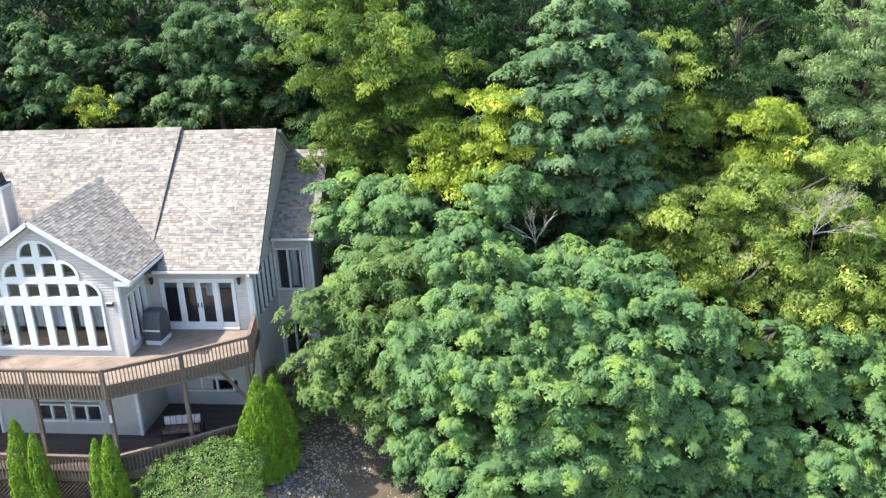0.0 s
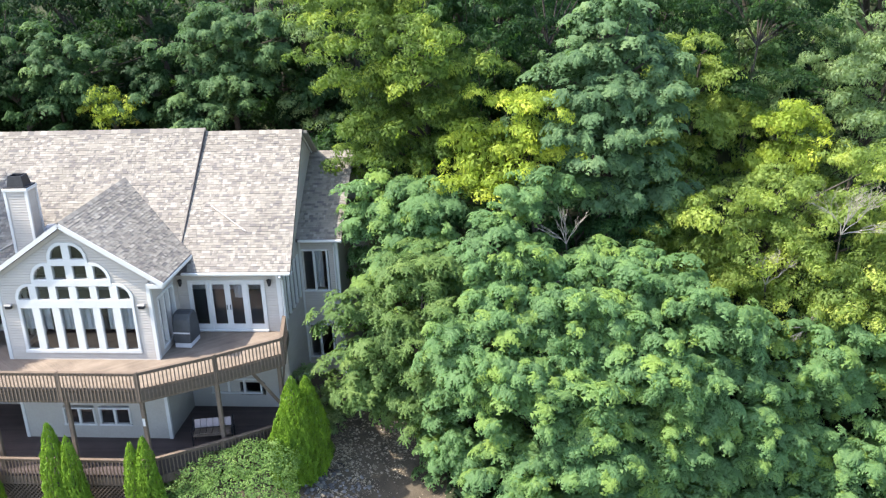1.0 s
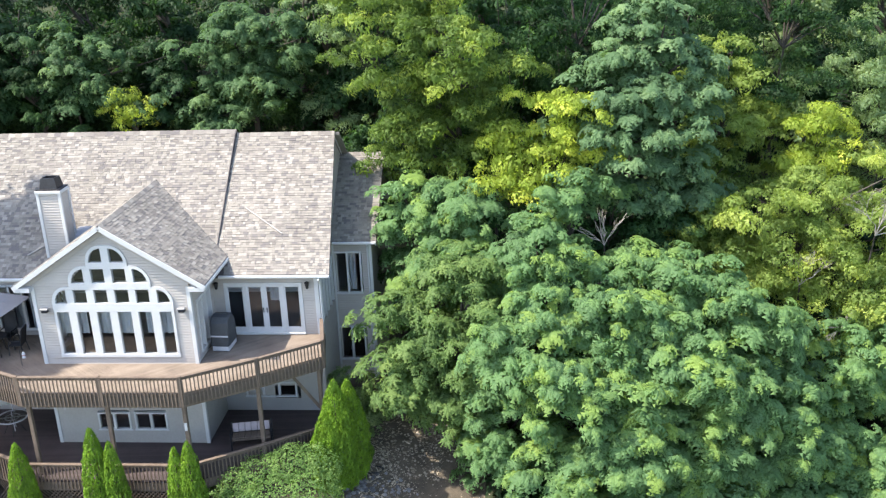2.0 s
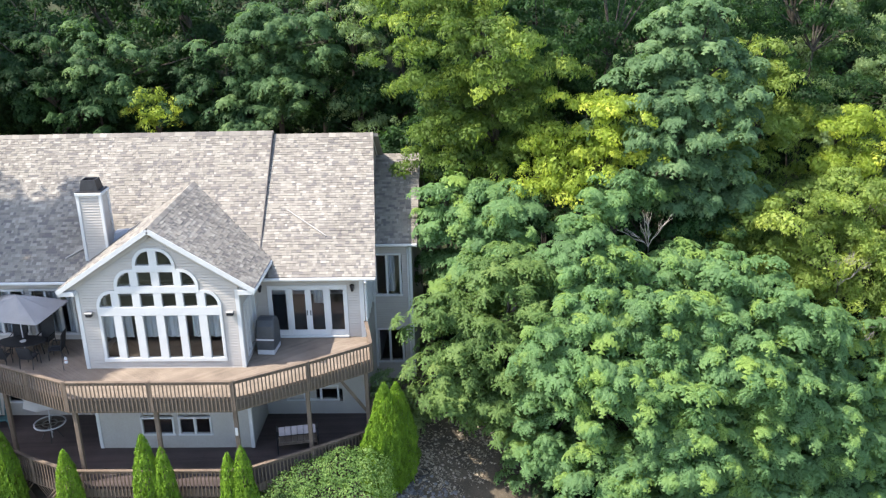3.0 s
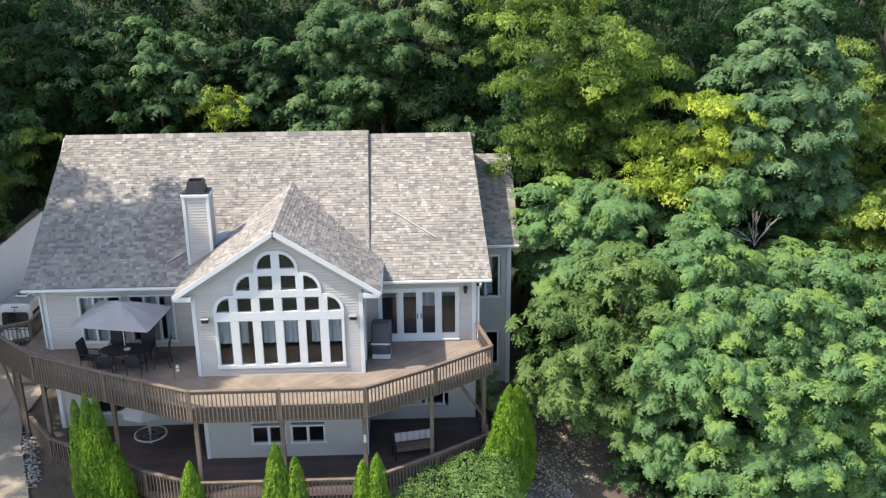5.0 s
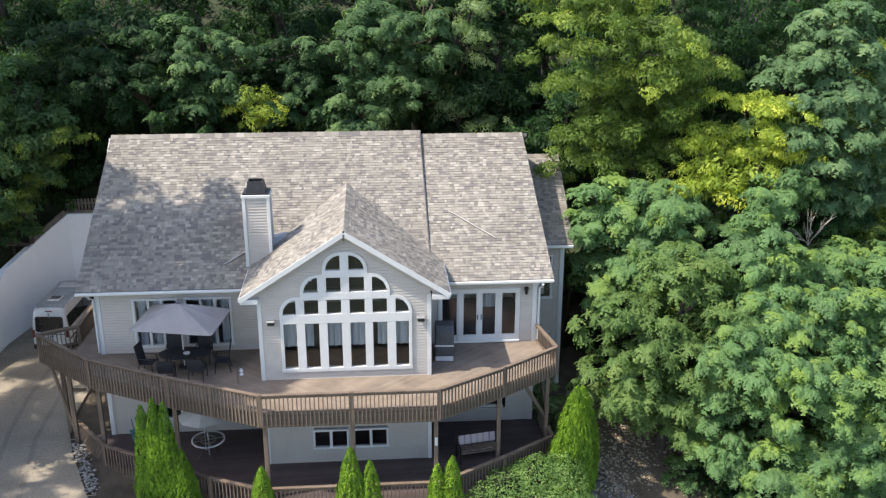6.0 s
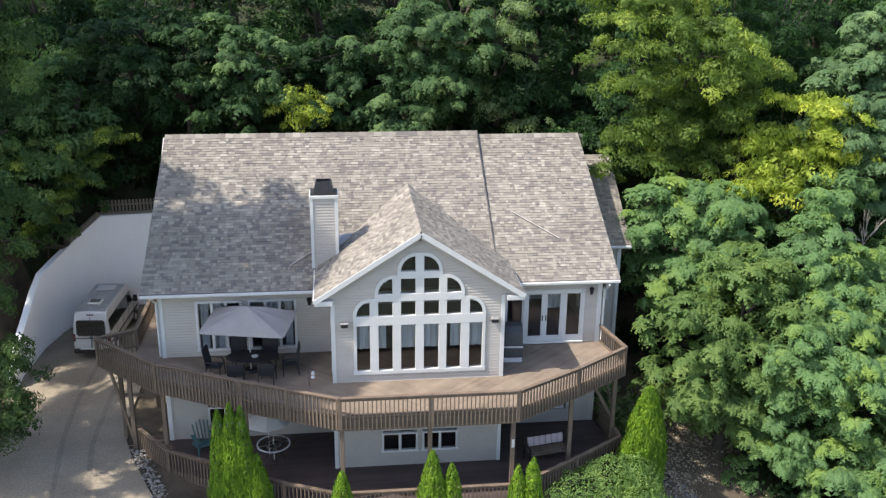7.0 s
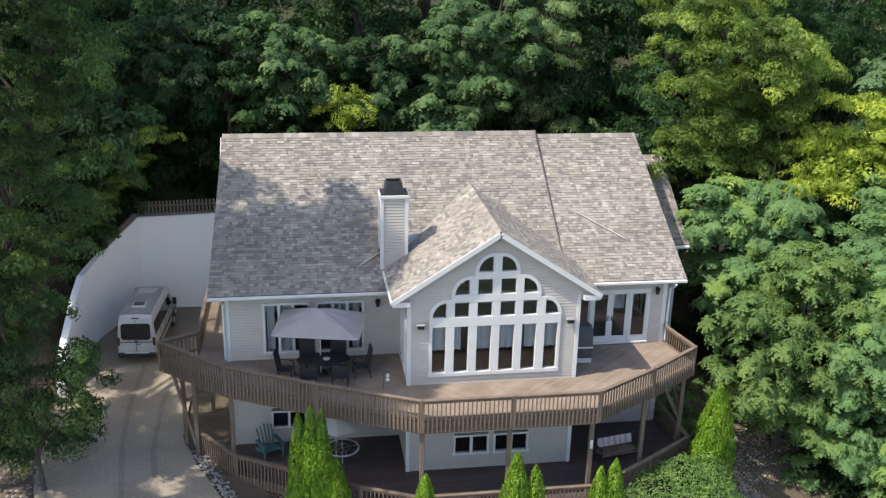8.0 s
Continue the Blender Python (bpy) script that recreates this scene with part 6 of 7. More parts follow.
TC = Vector((-2.9, 0.95, 0))
for dx, dy, turn in ((-1.35, 0.0, 78), (1.35, 0.0, -84), (-0.55, 0.8, 4), (0.55, 0.8, -6), (-0.55, -0.7, 184), (0.55, -0.7, 174)):
    patio_chair(TC.x + dx, TC.y + dy, turn, 1.34 if dy > 0.1 else (1.12 if dy == 0 else 0.92))
table = thing("patio_table", "dark oval glass-topped patio table under the umbrella", "table", TC)
bm = bmesh.new()
bmesh.ops.create_cone(bm, cap_ends=True, segments=28, radius1=0.5, radius2=0.5, depth=0.03, matrix=Matrix.Translation((0, 0, 0.72)) @ Matrix.Diagonal((1.9, 1.05, 1, 1)))
part("tabletop", bm, DARK_FRAME, table)
for sx in (-0.65, 0.65):
    for sy in (-0.32, 0.32):
        bm = bmesh.new()
        tube(bm, [(sx, sy, 0), (sx * 0.85, sy * 0.85, 0.7)], [0.025, 0.02], 6)
        part("leg", bm, DARK_FRAME, table)
dish = thing("dish", "small white dish on the dark patio table", "dish", TC + Vector((0.1, -0.1, 0.736)))
bm = bmesh.new()
bmesh.ops.create_cone(bm, cap_ends=True, segments=16, radius1=0.08, radius2=0.13, depth=0.05, matrix=Matrix.Translation((0, 0, 0.025)))
part("bowl", bm, TRIM, dish)
umb = thing("patio_umbrella", "open tilted grey patio umbrella over the dining table", "umbrella", (-3.0, 0.95, 0.0))
bm = bmesh.new()
tube(bm, [(0, 0.3, 0.0), (0, 0.32, 1.6), (0.0, 0.35, 2.46)], [0.022, 0.022, 0.02], 8)
part("pole", bm, PALE, umb)
bm = bmesh.new()
bmesh.ops.create_cone(bm, cap_ends=True, segments=20, radius1=0.28, radius2=0.22, depth=0.08, matrix=Matrix.Translation((0, 0.3, 0.04)))
part("base", bm, DARK_FRAME, umb)
tilt = Matrix.Translation((0, 0.35, 2.5)) @ Matrix.Rotation(radians(-12), 4, "Z") @ Matrix.Rotation(radians(4), 4, "X")
bm = bmesh.new()
N, M = 48, 6
grid = []
for j in range(M + 1):
    s = j / M
    ring = []
    for i in range(N):
        a = i / N * 2 * math.pi
        c, sn = math.cos(a), math.sin(a)
        q = (abs(c) ** 30 + abs(sn) ** 30) ** (-1 / 30)
        sag = 0.05 * math.sin(math.pi * s) * abs(math.sin(3 * a))
        ring.append(bm.verts.new(tilt @ Vector((1.62 * q * c * s * 0.96, 1.12 * q * sn * s * 0.96, -0.6 * s ** 1.35 - sag))) if s else None)
    grid.append(ring)
apex = bm.verts.new(tilt @ Vector((0, 0, 0.02)))
for i in range(N):
    bm.faces.new((apex, grid[1][i], grid[1][(i + 1) % N]))
    for j in range(1, M):
        bm.faces.new((grid[j][i], grid[j + 1][i], grid[j + 1][(i + 1) % N], grid[j][(i + 1) % N]))
can = part("canopy", bm, CANOPY, umb, "grey cloth canopy")
so = can.modifiers.new("thickness", "SOLIDIFY")
so.thickness = 0.012
for i in range(6):
    a = (i + 0.5) / 6 * 2 * math.pi
    q = (abs(math.cos(a)) ** 9 + abs(math.sin(a)) ** 9) ** (-1 / 9)
    bm = bmesh.new()
    tube(bm, [tilt @ Vector((0, 0, -0.06)), tilt @ Vector((1.5 * q * math.cos(a), 1.02 * q * math.sin(a), -0.62))], [0.012, 0.008], 5)
    part("rib", bm, PALE, umb)
lan = thing("garden_lantern", "small white hanging lantern on a hooked stand", "lantern", (-0.8, -0.2, 0.0))
bm = bmesh.new()
tube(bm, [(-0.06, 0, 0), (-0.06, 0, 0.62), (-0.02, 0, 0.72), (0.06, 0, 0.7), (0.08, 0, 0.62)], [0.01] * 5, 5)
part("hook", bm, DARK_FRAME, lan)
for z, r, mat in ((0.54, 0.07, TRIM), (0.4, 0.075, TRIM)):
    bm = bmesh.new()
    bmesh.ops.create_cone(bm, cap_ends=True, segments=12, radius1=r, radius2=r * 0.55, depth=0.1, matrix=Matrix.Translation((0.08, 0, z)))
    part("shade", bm, mat, lan)
bm = bmesh.new()
bmesh.ops.create_uvsphere(bm, u_segments=10, v_segments=6, radius=0.05, matrix=Matrix.Translation((0.08, 0, 0.47)))
part("globe", bm, surface("dull_red_glass", (0.3, 0.08, 0.06), (0.4, 0.12, 0.1), 4, 30, 0.3, 0.02), lan)

# ---- under the raised deck ----
CUSHION = surface("pale_striped_cushion", (0.27, 0.225, 0.23), (0.38, 0.325, 0.33), 3, 40, 0.85, 0.1)
swing = thing("glider_bench", "dark bench with pale slatted back cushions", "bench", (7.88, -0.12, FLOOR + 0.02), turn=11)
for i in range(6):
    bm = bmesh.new()
    bar(bm, (-0.6 + i * 0.24, 0.1, 0.6), (-0.6 + i * 0.24, 0.2, 0.94), 0.06, 0.228, up=(1, 0, 0), bevel=0.02)
    part("back_cushion", bm, CUSHION, swing)
    bm = bmesh.new()
    box(bm, (-0.712 + i * 0.24, -0.3, 0.48), (-0.486 + i * 0.24, 0.12, 0.55), bevel=0.02)
    part("seat_cushion", bm, RAIL_WOOD, swing)
frame_box("front_rail", swing, (-0.74, -0.36, 0.44), (0.74, -0.31, 0.5), RAIL_WOOD)
frame_box("seat", swing, (-0.74, -0.3, 0.42), (0.74, 0.24, 0.475), RAIL_WOOD)
for sx in (-0.78, 0.78):
    for sy in (-0.28, 0.26):
        frame_box("leg", swing, (sx - 0.03, sy - 0.03, 0), (sx + 0.03, sy + 0.03, 0.68 if sy < 0 else 0.98), METAL)
    frame_box("armrest", swing, (sx - 0.04, -0.34, 0.68), (sx + 0.04, 0.26, 0.72), METAL)
TEAL = surface("faded_teal_plastic", (0.03, 0.09, 0.1), (0.06, 0.14, 0.155), 3, 40, 0.6, 0.05)
adi = thing("adirondack_chair", "teal adirondack chair on the lower deck", "chair", (-4.95, 1.75, FLOOR + 0.02), turn=25)
for i in range(5):
    bm = bmesh.new()
    bar(bm, (-0.24 + i * 0.12, 0.2, 0.32), (-0.3 + i * 0.15, 0.5, 1.08 - 0.06 * abs(i - 2)), 0.11, 0.025, up=(1, 0, 0))
    part("back_slat", bm, TEAL, adi)
for i in range(5):
    bm = bmesh.new()
    bar(bm, (-0.3, -0.35 + i * 0.13, 0.4 - i * 0.025), (0.3, -0.35 + i * 0.13, 0.4 - i * 0.025), 0.11, 0.025)
    part("seat_slat", bm, TEAL, adi)
for sx in (-0.36, 0.36):
    frame_box("armrest", adi, (sx - 0.08, -0.45, 0.56), (sx + 0.08, 0.35, 0.59), TEAL)
    frame_box("leg", adi, (sx - 0.02, -0.42, 0), (sx + 0.02, -0.3, 0.56), TEAL)
    bm = bmesh.new()
    bar(bm, (sx * 0.85, -0.4, 0.36), (sx * 0.85, 0.6, 0.06), 0.03, 0.12)
    part("leg", bm, TEAL, adi)
rt = thing("round_table", "round white-framed glass table on the lower deck", "table", (-2.3, 0.75, FLOOR + 0.02))
bm = bmesh.new()
NN = 32
ring = [[bm.verts.new(((0.6 + dr) * math.cos(k * 2 * math.pi / NN), (0.6 + dr) * math.sin(k * 2 * math.pi / NN), 0.72 + dz)) for dr, dz in ((-0.025, -0.02), (0.025, -0.02), (0.025, 0.02), (-0.025, 0.02))] for k in range(NN)]
for k in range(NN):
    for j in range(4):
        bm.faces.new((ring[k][j], ring[(k + 1) % NN][j], ring[(k + 1) % NN][(j + 1) % 4], ring[k][(j + 1) % 4]))
for a in (0.3, 1.87):
    bar(bm, (-0.58 * math.cos(a), -0.58 * math.sin(a), 0.71), (0.58 * math.cos(a), 0.58 * math.sin(a), 0.71), 0.05, 0.03)
for k in range(NN):
    a, b = k * 2 * math.pi / NN, (k + 1) * 2 * math.pi / NN
    bar(bm, (0.28 * math.cos(a), 0.28 * math.sin(a), 0.71), (0.28 * math.cos(b), 0.28 * math.sin(b), 0.71), 0.045, 0.03)
part("rim", bm, PALE, rt)
bm = bmesh.new()
bmesh.ops.create_circle(bm, cap_ends=True, segments=28, radius=0.575, matrix=Matrix.Translation((0, 0, 0.732)))
part("glass_top", bm, glass("clear_table_glass", (0.82, 0.88, 0.86, 1), 1.4), rt)
for a in (0.3, 1.87, 3.44, 5.01):
    bm = bmesh.new()
    tube(bm, [(0.42 * math.cos(a), 0.42 * math.sin(a), 0.0), (0.2 * math.cos(a), 0.2 * math.sin(a), 0.4), (0.45 * math.cos(a), 0.45 * math.sin(a), 0.71)], [0.018] * 3, 6)
    part("leg", bm, METAL, rt)
bm = bmesh.new()
tube(bm, [(0, 0, 0.05), (0, 0, 1.0)], [0.02, 0.02], 8)
part("post", bm, PALE, rt)
lu = thing("table_umbrella", "half-open pale parasol under the raised deck", "umbrella", (-2.5, 1.2, FLOOR + 0.02))
bm = bmesh.new()
tube(bm, [(0, 0, 0.0), (0, 0, 2.2)], [0.02, 0.02], 8)
part("pole", bm, PALE, lu)
bm = bmesh.new()
low = [bm.verts.new((0.95 * math.cos(k * math.pi / 4), 0.95 * math.sin(k * math.pi / 4), 1.5)) for k in range(8)]
tip = bm.verts.new((0, 0, 1.85))
for k in range(8):
    bm.faces.new((low[k], low[(k + 1) % 8], tip))
cn = part("canopy", bm, surface("pale_parasol_cloth", (0.45, 0.44, 0.42), (0.55, 0.54, 0.52), 2, 40, 0.85, 0.1), lu)
cn.modifiers.new("thickness", "SOLIDIFY").thickness = 0.012
# braces under the deck
for a, b in (((-8.4, 2.7, -0.35), (-7.65, 2.3, -3.3)), ((-8.1, 3.0, -1.7), (-7.3, 3.0, -1.7)), ((10.6, 0.7, -2.0), (10.45, 2.2, -0.5)), ((9.6, 0.2, -0.6), (10.55, 0.65, -2.3))):
    bm = bmesh.new()
    bar(bm, a, b, 0.06, 0.12)
    part("brace", bm, RAIL_WOOD, deck)

# ---- fence above the retaining wall ----
fence = thing("fence", "grey wooden picket fence along the retaining wall's top", "fence", (0, 0, 0))
bm = bmesh.new()
box(bm, (-0.05, -0.012, 0), (0.05, 0.012, 0.75))
first = None
line = [(-6.0, 16.7, 1.45), (-8.7, 16.7, 1.42), (-11.6, 16.6, 1.36)]
for (ax, ay, az), (bx, by, bz) in zip(line, line[1:]):
    a, b = Vector((ax, ay, az)), Vector((bx, by, bz))
    n = int((b - a).length / 0.17)
    for i in range(n):
        m = Matrix.Translation(a + (b - a) * (i / n)) @ Matrix.Rotation(math.atan2(by - ay, bx - ax), 4, "Z")
        if first is None:
            first = part("picket", bm, FENCE_WOOD, fence)
            first.matrix_basis = m
        else:
            share("picket", first, m, fence)
    for z in (0.12, 0.5):
        b2 = bmesh.new()
        bar(b2, a + Vector((0, 0.03, z)), b + Vector((0, 0.03, z)), 0.03, 0.08)
        part("rail", b2, FENCE_WOOD, fence)

for (ax, ay, az), (bx, by, bz) in (((-6.0, 16.62, 1.5), (-11.55, 16.55, 1.42)), ((-11.6, 16.4, 1.5), (-12.75, 14.55, 0.62))):
    b2 = bmesh.new()
    bar(b2, (ax, ay, az), (bx, by, bz), 0.12, 0.26)
    part("sleeper", b2, FENCE_WOOD, fence)

# ---- van ----
SILVER = surface("silver_van_paint", (0.38, 0.386, 0.396), (0.47, 0.476, 0.486), 2, 20, 0.3, 0.02, 0.1, spec=0.5)
# silver van roof with the sky's grey-blue reflection put into its colour
SKY_TINTED_ROOF = surface("sky_tinted_silver_roof", (0.2, 0.225, 0.24), (0.33, 0.355, 0.37), 1.5, 18, 0.3, 0.03, 0.35)
BLACK_GLASS = surface("dark_tinted_glass", (0.01, 0.011, 0.012), (0.02, 0.021, 0.023), 2, 10, 0.08, 0.0, spec=0.6)
RUBBER = surface("black_rubber", (0.012, 0.012, 0.012), (0.03, 0.03, 0.03), 6, 60, 0.8, 0.2)
RED_LAMP = surface("dull_red_tail_lamp", (0.07, 0.012, 0.011), (0.12, 0.02, 0.018), 4, 30, 0.2, 0.0)
SEAM = surface("dark_panel_gap", (0.05, 0.05, 0.055), (0.09, 0.09, 0.095), 4, 30, 0.7, 0.0)
van = thing("van", "silver high-roofed passenger van with tinted windows parked on the drive", "van", (-10.98, 10.35, -3.5), turn=-4)


def van_half(z):
    """Half the body's width at a height: slab sides that lean in above the waist."""
    return 0.95 - 0.13 * max(0, (z - 1.25) / 1.35) ** 1.3


prof = [(0.0, 0.42), (-0.02, 0.95), (0.03, 1.6), (0.13, 2.3), (0.24, 2.5), (0.5, 2.6), (4.0, 2.6), (4.35, 2.48), (5.0, 1.62), (5.65, 1.28), (5.8, 0.95), (5.8, 0.42)]
bm = bmesh.new()
rows = []
for sx in (-1, -0.8, 0, 0.8, 1):
    rows.append([bm.verts.new((van_half(z) * sx, y - (0.03 * (1 - sx * sx) if y < 0.3 else 0), z + (0.06 * (1 - abs(sx) ** 2) if z > 2.4 else 0))) for y, z in prof])
for r, q in zip(rows, rows[1:]):
    for k in range(len(prof)):
        bm.faces.new((r[k], r[(k + 1) % len(prof)], q[(k + 1) % len(prof)], q[k]))
bm.faces.new(rows[0][::-1]), bm.faces.new(rows[-1])
bmesh.ops.recalc_face_normals(bm, faces=bm.faces)
body = part("body", bm, SILVER, van)
bv = body.modifiers.new("edge", "BEVEL")
bv.width, bv.segments = 0.07, 3
body.data.shade_smooth()
# roof skin with pressed ribs
bm = bmesh.new()
vs = [bm.verts.new((sx * (0.76 if y < 0.6 else 0.78), y, z + 0.062 * (1 - (abs(sx) * 0.8) ** 2) + 0.008)) for y, z in ((0.3, 2.53), (0.55, 2.6), (3.95, 2.6), (4.25, 2.51)) for sx in (-1, -0.5, 0, 0.5, 1)]
for j in range(3):
    for i in range(4):
        bm.faces.new((vs[5 * j + i], vs[5 * j + i + 1], vs[5 * j + i + 6], vs[5 * j + i + 5]))
sk = part("roof", bm, SKY_TINTED_ROOF, van, "silver roof skin tinted grey-blue like reflected sky")
sk.modifiers.new("thickness", "SOLIDIFY").thickness = 0.02
for x in (-0.56, -0.28, 0.28, 0.56):
    frame_box("roof_rib", van, (x - 0.03, 1.75, 2.63), (x + 0.03, 3.85, 2.675), SKY_TINTED_ROOF, 0.012)
frame_box("roof_vent", van, (-0.36, 0.95, 2.66), (0.36, 1.6, 2.76), SILVER, 0.04)
frame_box("vent_lid", van, (-0.26, 1.05, 2.755), (0.26, 1.5, 2.785), BLACK_GLASS, 0.02)
frame_box("roof_box", van, (-0.5, 2.9, 2.67), (0.5, 3.6, 2.74), SILVER, 0.03)


def van_glass(name, pts):
    """A thin dark pane proud of the body; pts go round the outside face."""
    bm = bmesh.new()
    n = len(pts)
    c = sum((Vector(p) for p in pts), Vector()) / n
    nrm = (Vector(pts[1]) - Vector(pts[0])).cross(Vector(pts[2]) - Vector(pts[0])).normalized()
    if nrm.dot(c - Vector((0, 2.8, 1.4))) < 0:
        nrm = -nrm
    top = [bm.verts.new(Vector(p) + nrm * 0.012) for p in pts]
    low = [bm.verts.new(Vector(p) - nrm * 0.03) for p in pts]
    bm.faces.new(top), bm.faces.new(low[::-1])
    for k in range(n):
        bm.faces.new((top[k], low[k], low[(k + 1) % n], top[(k + 1) % n]))
    bmesh.ops.recalc_face_normals(bm, faces=bm.faces)
    return part(name, bm, BLACK_GLASS, van)


def rear_y(z):
    return -0.09 + (0.05 * (z - 0.95) / 0.65 if z < 1.6 else 0.05 + 0.1 * (z - 1.6) / 0.7)


van_glass("rear_window", [(x, rear_y(z) + 0.012 * (abs(x) > 0.7), z) for x, z in ((-0.64, 1.32), (0.64, 1.32), (0.74, 1.42), (0.73, 2.08), (0.64, 2.17), (-0.64, 2.17), (-0.73, 2.08), (-0.74, 1.42))])
bm = bmesh.new()
for z0, z1 in ((0.66, 1.3), (2.19, 2.36)):
    box(bm, (-0.008, rear_y(z0) - 0.012, z0), (0.008, rear_y(z1) + 0.03, z1))
part("door_seam", bm, SEAM, van)
frame_box("tailgate_strip", van, (-0.86, -0.062, 1.16), (0.86, -0.02, 1.2), SEAM, 0.006)
frame_box("door_handle", van, (0.05, -0.075, 1.05), (0.2, -0.03, 1.1), METAL, 0.01)
frame_box("badge", van, (-0.09, -0.066, 1.22), (0.09, -0.03, 1.27), METAL, 0.008)
frame_box("number_plate", van, (-0.52, -0.068, 0.8), (-0.1, -0.03, 0.93), PALE, 0.004)
frame_box("brake_lamp", van, (-0.18, 0.12, 2.4), (0.18, 0.19, 2.45), RED_LAMP, 0.004)
frame_box("bumper", van, (-0.93, -0.16, 0.36), (0.93, 0.12, 0.6), RUBBER, 0.04)
frame_box("bumper_step", van, (-0.6, -0.17, 0.6), (0.6, 0.0, 0.64), SILVER, 0.01)
van_glass("windscreen", [(x * van_half(z) * 0.9, y, z) for x, y, z in ((-1, 4.45, 2.36), (1, 4.45, 2.36), (1, 4.98, 1.66), (-1, 4.98, 1.66))])
for sx in (-1, 1):
    for y0, y1 in ((0.25, 1.3), (1.38, 2.5), (2.58, 3.55), (3.68, 4.55)):
        van_glass("side_window", [(sx * van_half(z), y, z) for y, z in ((y0, 1.45), (y1, 1.45), (y1 - (0.3 if y1 > 4 else 0), 2.12), (y0, 2.12))])
    frame_box("side_moulding", van, (sx * 0.955 - 0.014, 0.2, 0.78), (sx * 0.955 + 0.014, 5.4, 0.9), SEAM, 0.01)
    bm = bmesh.new()
    for y in (1.34, 2.54, 3.62, 4.6):
        box(bm, (sx * 0.948 - 0.006, y - 0.008, 0.5), (sx * 0.948 + 0.006, y + 0.008, 1.42))
    part("door_seam", bm, SEAM, van)
    frame_box("tail_lamp", van, (sx * 0.88 - 0.06, -0.035, 0.98), (sx * 0.88 + 0.065, 0.1, 1.42), RED_LAMP, 0.02)
    bm = bmesh.new()
    box(bm, (sx * 1.12 - 0.11, 4.4, 1.4), (sx * 1.12 + 0.11, 4.56, 1.8), bevel=0.04)
    bar(bm, (sx * 0.9, 4.5, 1.5), (sx * 1.05, 4.48, 1.55), 0.05, 0.05)
    part("mirror", bm, METAL, van)
    for y in (1.15, 4.75):
        wh = part("wheel", bmesh.new(), RUBBER, van)
        bm = bmesh.new()
        bmesh.ops.create_cone(bm, cap_ends=True, segments=22, radius1=0.35, radius2=0.35, depth=0.22, matrix=Matrix.Translation((sx * 0.86, y, 0.35)) @ Matrix.Rotation(radians(90), 4, "Y"))
        part("tyre", bm, RUBBER, wh)
        bm = bmesh.new()
        bmesh.ops.create_cone(bm, cap_ends=True, segments=16, radius1=0.21, radius2=0.17, depth=0.04, matrix=Matrix.Translation((sx * 0.975, y, 0.35)) @ Matrix.Rotation(radians(90 * sx), 4, "Y"))
        part("rim", bm, SILVER, wh)
        bm = bmesh.new()
        for k in range(9):
            a0, a1 = math.pi * (0.02 + 0.96 * k / 9), math.pi * (0.02 + 0.96 * (k + 1) / 9)
            bar(bm, (sx * 0.95, y + 0.42 * math.cos(a0), 0.36 + 0.42 * math.sin(a0)), (sx * 0.95, y + 0.42 * math.cos(a1), 0.36 + 0.42 * math.sin(a1)), 0.03, 0.09, up=(1, 0, 0))
        part("wheel_arch", bm, SEAM, van)
van.matrix_basis = pose(-10.93, 10.15, -3.5, 0, 0, -4) @ Matrix.Scale(0.87, 4)

# ---- stones and small things on the ground ----
STONE = surface("grey_stone", (0.06, 0.058, 0.06), (0.19, 0.183, 0.18), 2, 25, 0.85, 0.4, random_object=0.8)
TAN_STONE = surface("tan_rubble_stone", (0.16, 0.13, 0.095), (0.36, 0.31, 0.24), 2, 25, 0.9, 0.4, random_object=0.8)
PALE_STONE = surface("pale_rubble_stone", (0.08, 0.077, 0.072), (0.24, 0.23, 0.215), 2, 25, 0.85, 0.4, random_object=0.8)


def stone_mesh(seed):
    r2 = random.Random(seed)
    bm = bmesh.new()
    bmesh.ops.create_icosphere(bm, subdivisions=1, radius=1)
    for v in bm.verts:
        v.co *= r2.uniform(0.75, 1.15)
        v.co.z *= 0.55
    me = bpy.data.meshes.new("stone")
    bm.to_mesh(me)
    bm.free()
    return me


def stone_bed(name, label, spots, mat, seed):
    t = thing(name, label, "stones", (0, 0, 0))
    shapes = [stone_mesh(seed + k) for k in range(4)]
    for me in shapes:
        me.materials.append(mat)
    r2 = random.Random(seed)
    for x, y, z, r in spots:
        ob = new("stone", shapes[r2.randrange(4)])
        ob.matrix_basis = Matrix.Translation((x, y, z)) @ Matrix.Rotation(r2.uniform(0, 6.28), 4, "Z") @ Matrix.Diagonal((r, r * r2.uniform(0.7, 1), r, 1))
        ob.parent = t


def ground_z(x, y):
    return float(terrain(np.array(x), np.array(y)))


r3 = random.Random(21)
spots = []
for _ in range(240):
    s = r3.random()
    x, y = -7.75 + 1.5 * s + r3.uniform(-0.05, 0.45), 1.9 - 3.4 * s + r3.uniform(-0.25, 0.25)
    spots.append((x, y, max(-3.5, ground_z(x, y)) + 0.02, r3.uniform(0.035, 0.08)))
stone_bed("stone_border", "pale rubble stones between the drive and the lower deck", spots, PALE_STONE, 31)
spots = []
while len(spots) < 290:
    x, y = r3.uniform(11.4, 16.0), r3.uniform(-3.6, 0.5)
    if y < 0.45 - 0.35 * abs(x - 13.2):
        spots.append((x, y, ground_z(x, y) + 0.01, r3.uniform(0.07, 0.15)))
stone_bed("stone_bed", "grey flat stones below the locust trees", spots, STONE, 41)
spots = []
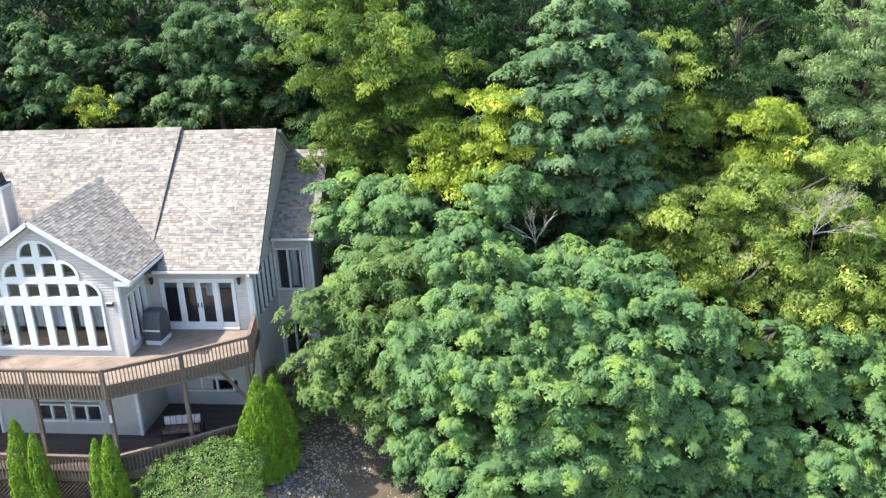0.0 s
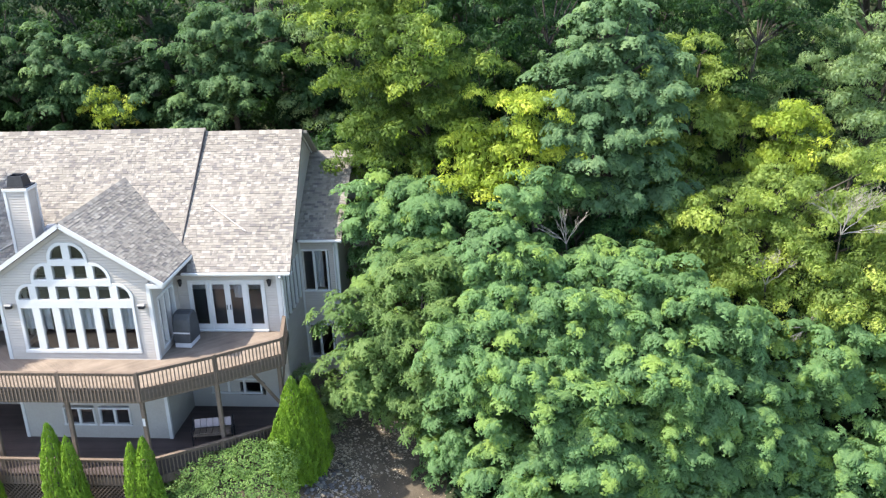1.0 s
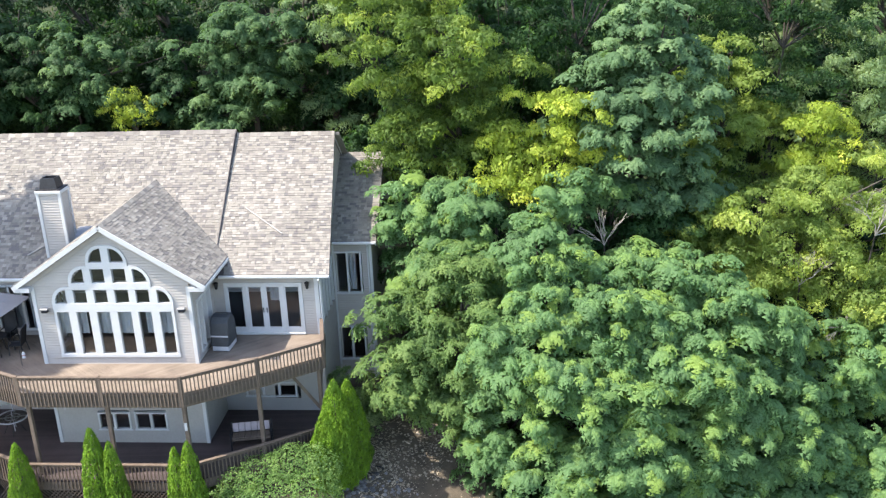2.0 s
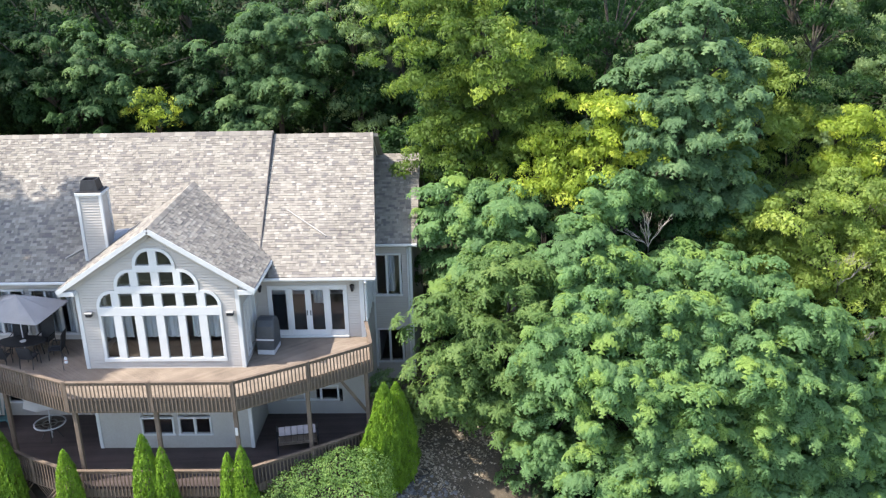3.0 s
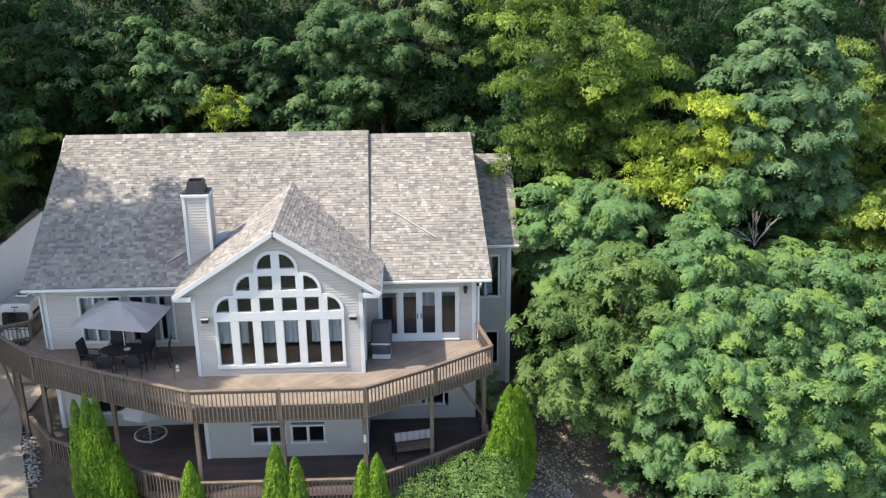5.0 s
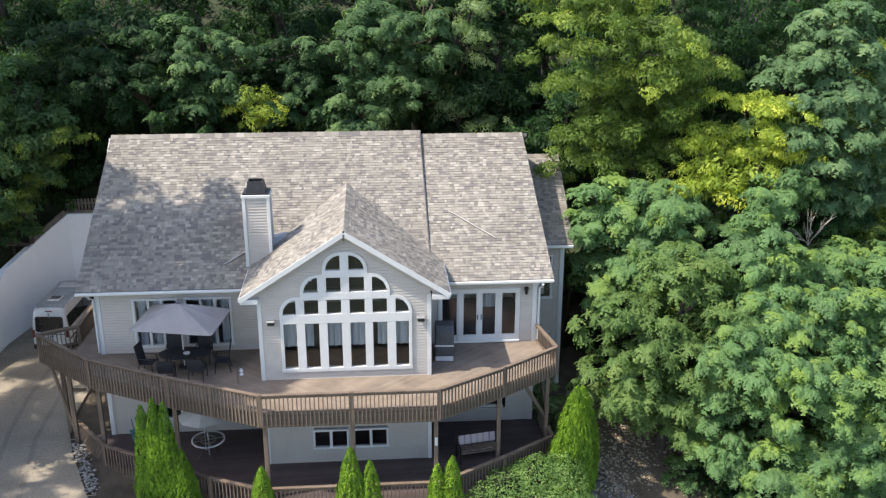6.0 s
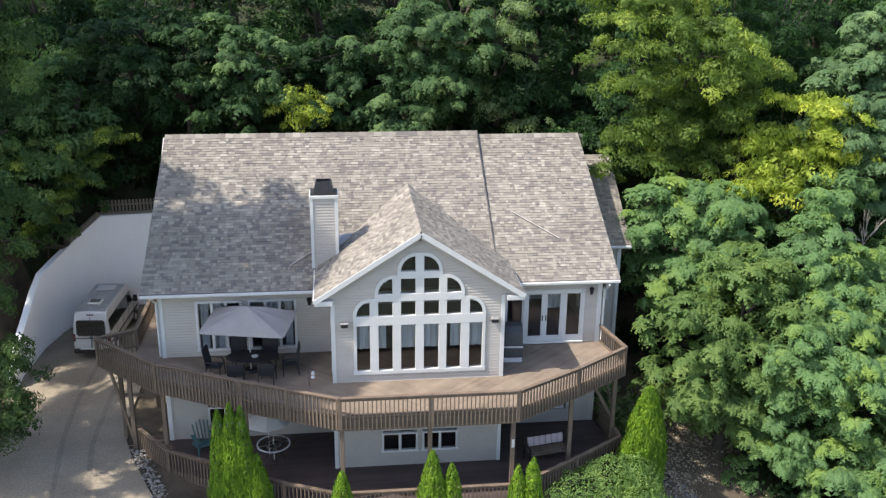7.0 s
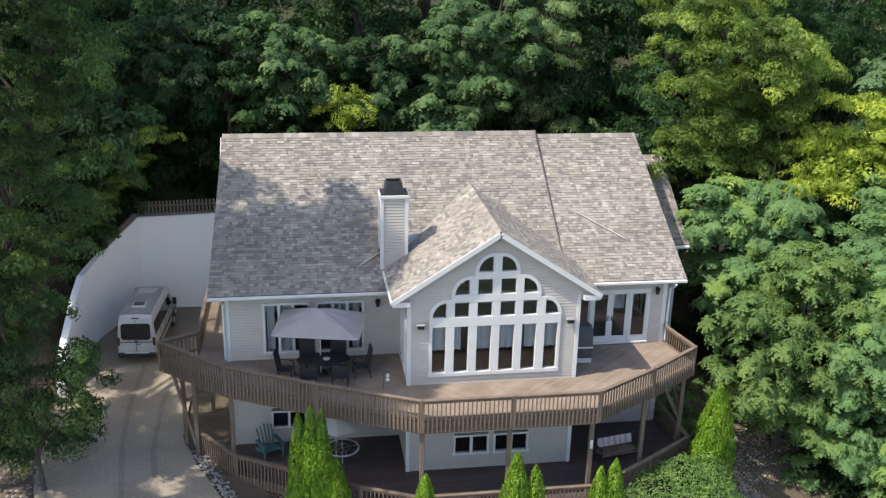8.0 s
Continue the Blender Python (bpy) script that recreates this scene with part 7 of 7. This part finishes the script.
for _ in range(280):
    x = r3.uniform(12.3, 16.4)
    y = 0.7 + 0.75 * (x - 12.6) + r3.gauss(0, 0.8)
    spots.append((x, y, ground_z(x, y) + 0.005, r3.uniform(0.03, 0.09)))
stone_bed("rubble", "pale rubble and litter on the slope beside the house", spots, TAN_STONE, 51)
spots = []
for _ in range(280):
    x, y = r3.uniform(-16.2, -12.7), r3.uniform(-2.4, 2.2)
    spots.append((x, y, max(-3.5, ground_z(x, y)) + 0.01, r3.uniform(0.04, 0.09)))
stone_bed("rubble", "pale rubble stones beside the concrete drive", spots, PALE_STONE, 61)
r5 = np.random.default_rng(9)
V, Fc = [], []
while len(Fc) < 2600:
    x = r5.uniform(12.2, 17.2)
    y = 0.5 + 0.7 * (x - 12.6) + r5.normal(0, 1.4)
    if r5.random() > 0.35 + 0.65 * (noise.noise(Vector((x * 0.9, y * 0.9, 3.0))) > -0.05):
        continue
    c, a, f = Vector((x, y, ground_z(x, y) + 0.02)), r5.uniform(0, 6.28), r5.uniform(0.03, 0.08)
    u, w = Vector((math.cos(a), math.sin(a), r5.uniform(-0.3, 0.3))) * f, Vector((-math.sin(a), math.cos(a), r5.uniform(-0.3, 0.3))) * f * 0.6
    k = len(V)
    V += [tuple(c - u), tuple(c + w), tuple(c + u), tuple(c - w)]
    Fc.append((k, k + 1, k + 2, k + 3))
LITTER = surface("dry_leaf_litter", (0.2, 0.16, 0.11), (0.42, 0.36, 0.27), 3, 20, 0.9, 0.1, island=0.8)
tagged(put("leaf_litter", V, Fc, LITTER), "pale dry leaf litter scattered on the slope", "litter", kind="stuff")
hose = thing("garden_hose", "coiled black hose lying on the ground", "hose", (12.55, 0.2, ground_z(12.55, 0.2) + 0.04))
bm = bmesh.new()
tube(bm, [(0.38 * math.cos(k * 0.35) * (1 + 0.004 * k), 0.26 * math.sin(k * 0.35), 0.02 + 0.001 * k) for k in range(40)], [0.016] * 40, 6)
part("hose", bm, RUBBER, hose)

plaque = thing("plaque", "small white plaque on a deck post", "plaque", (6.15, -2.29, -1.45))
frame_box("plate", plaque, (-0.05, -0.012, -0.16), (0.05, 0.012, 0.16), TRIM, 0.004)
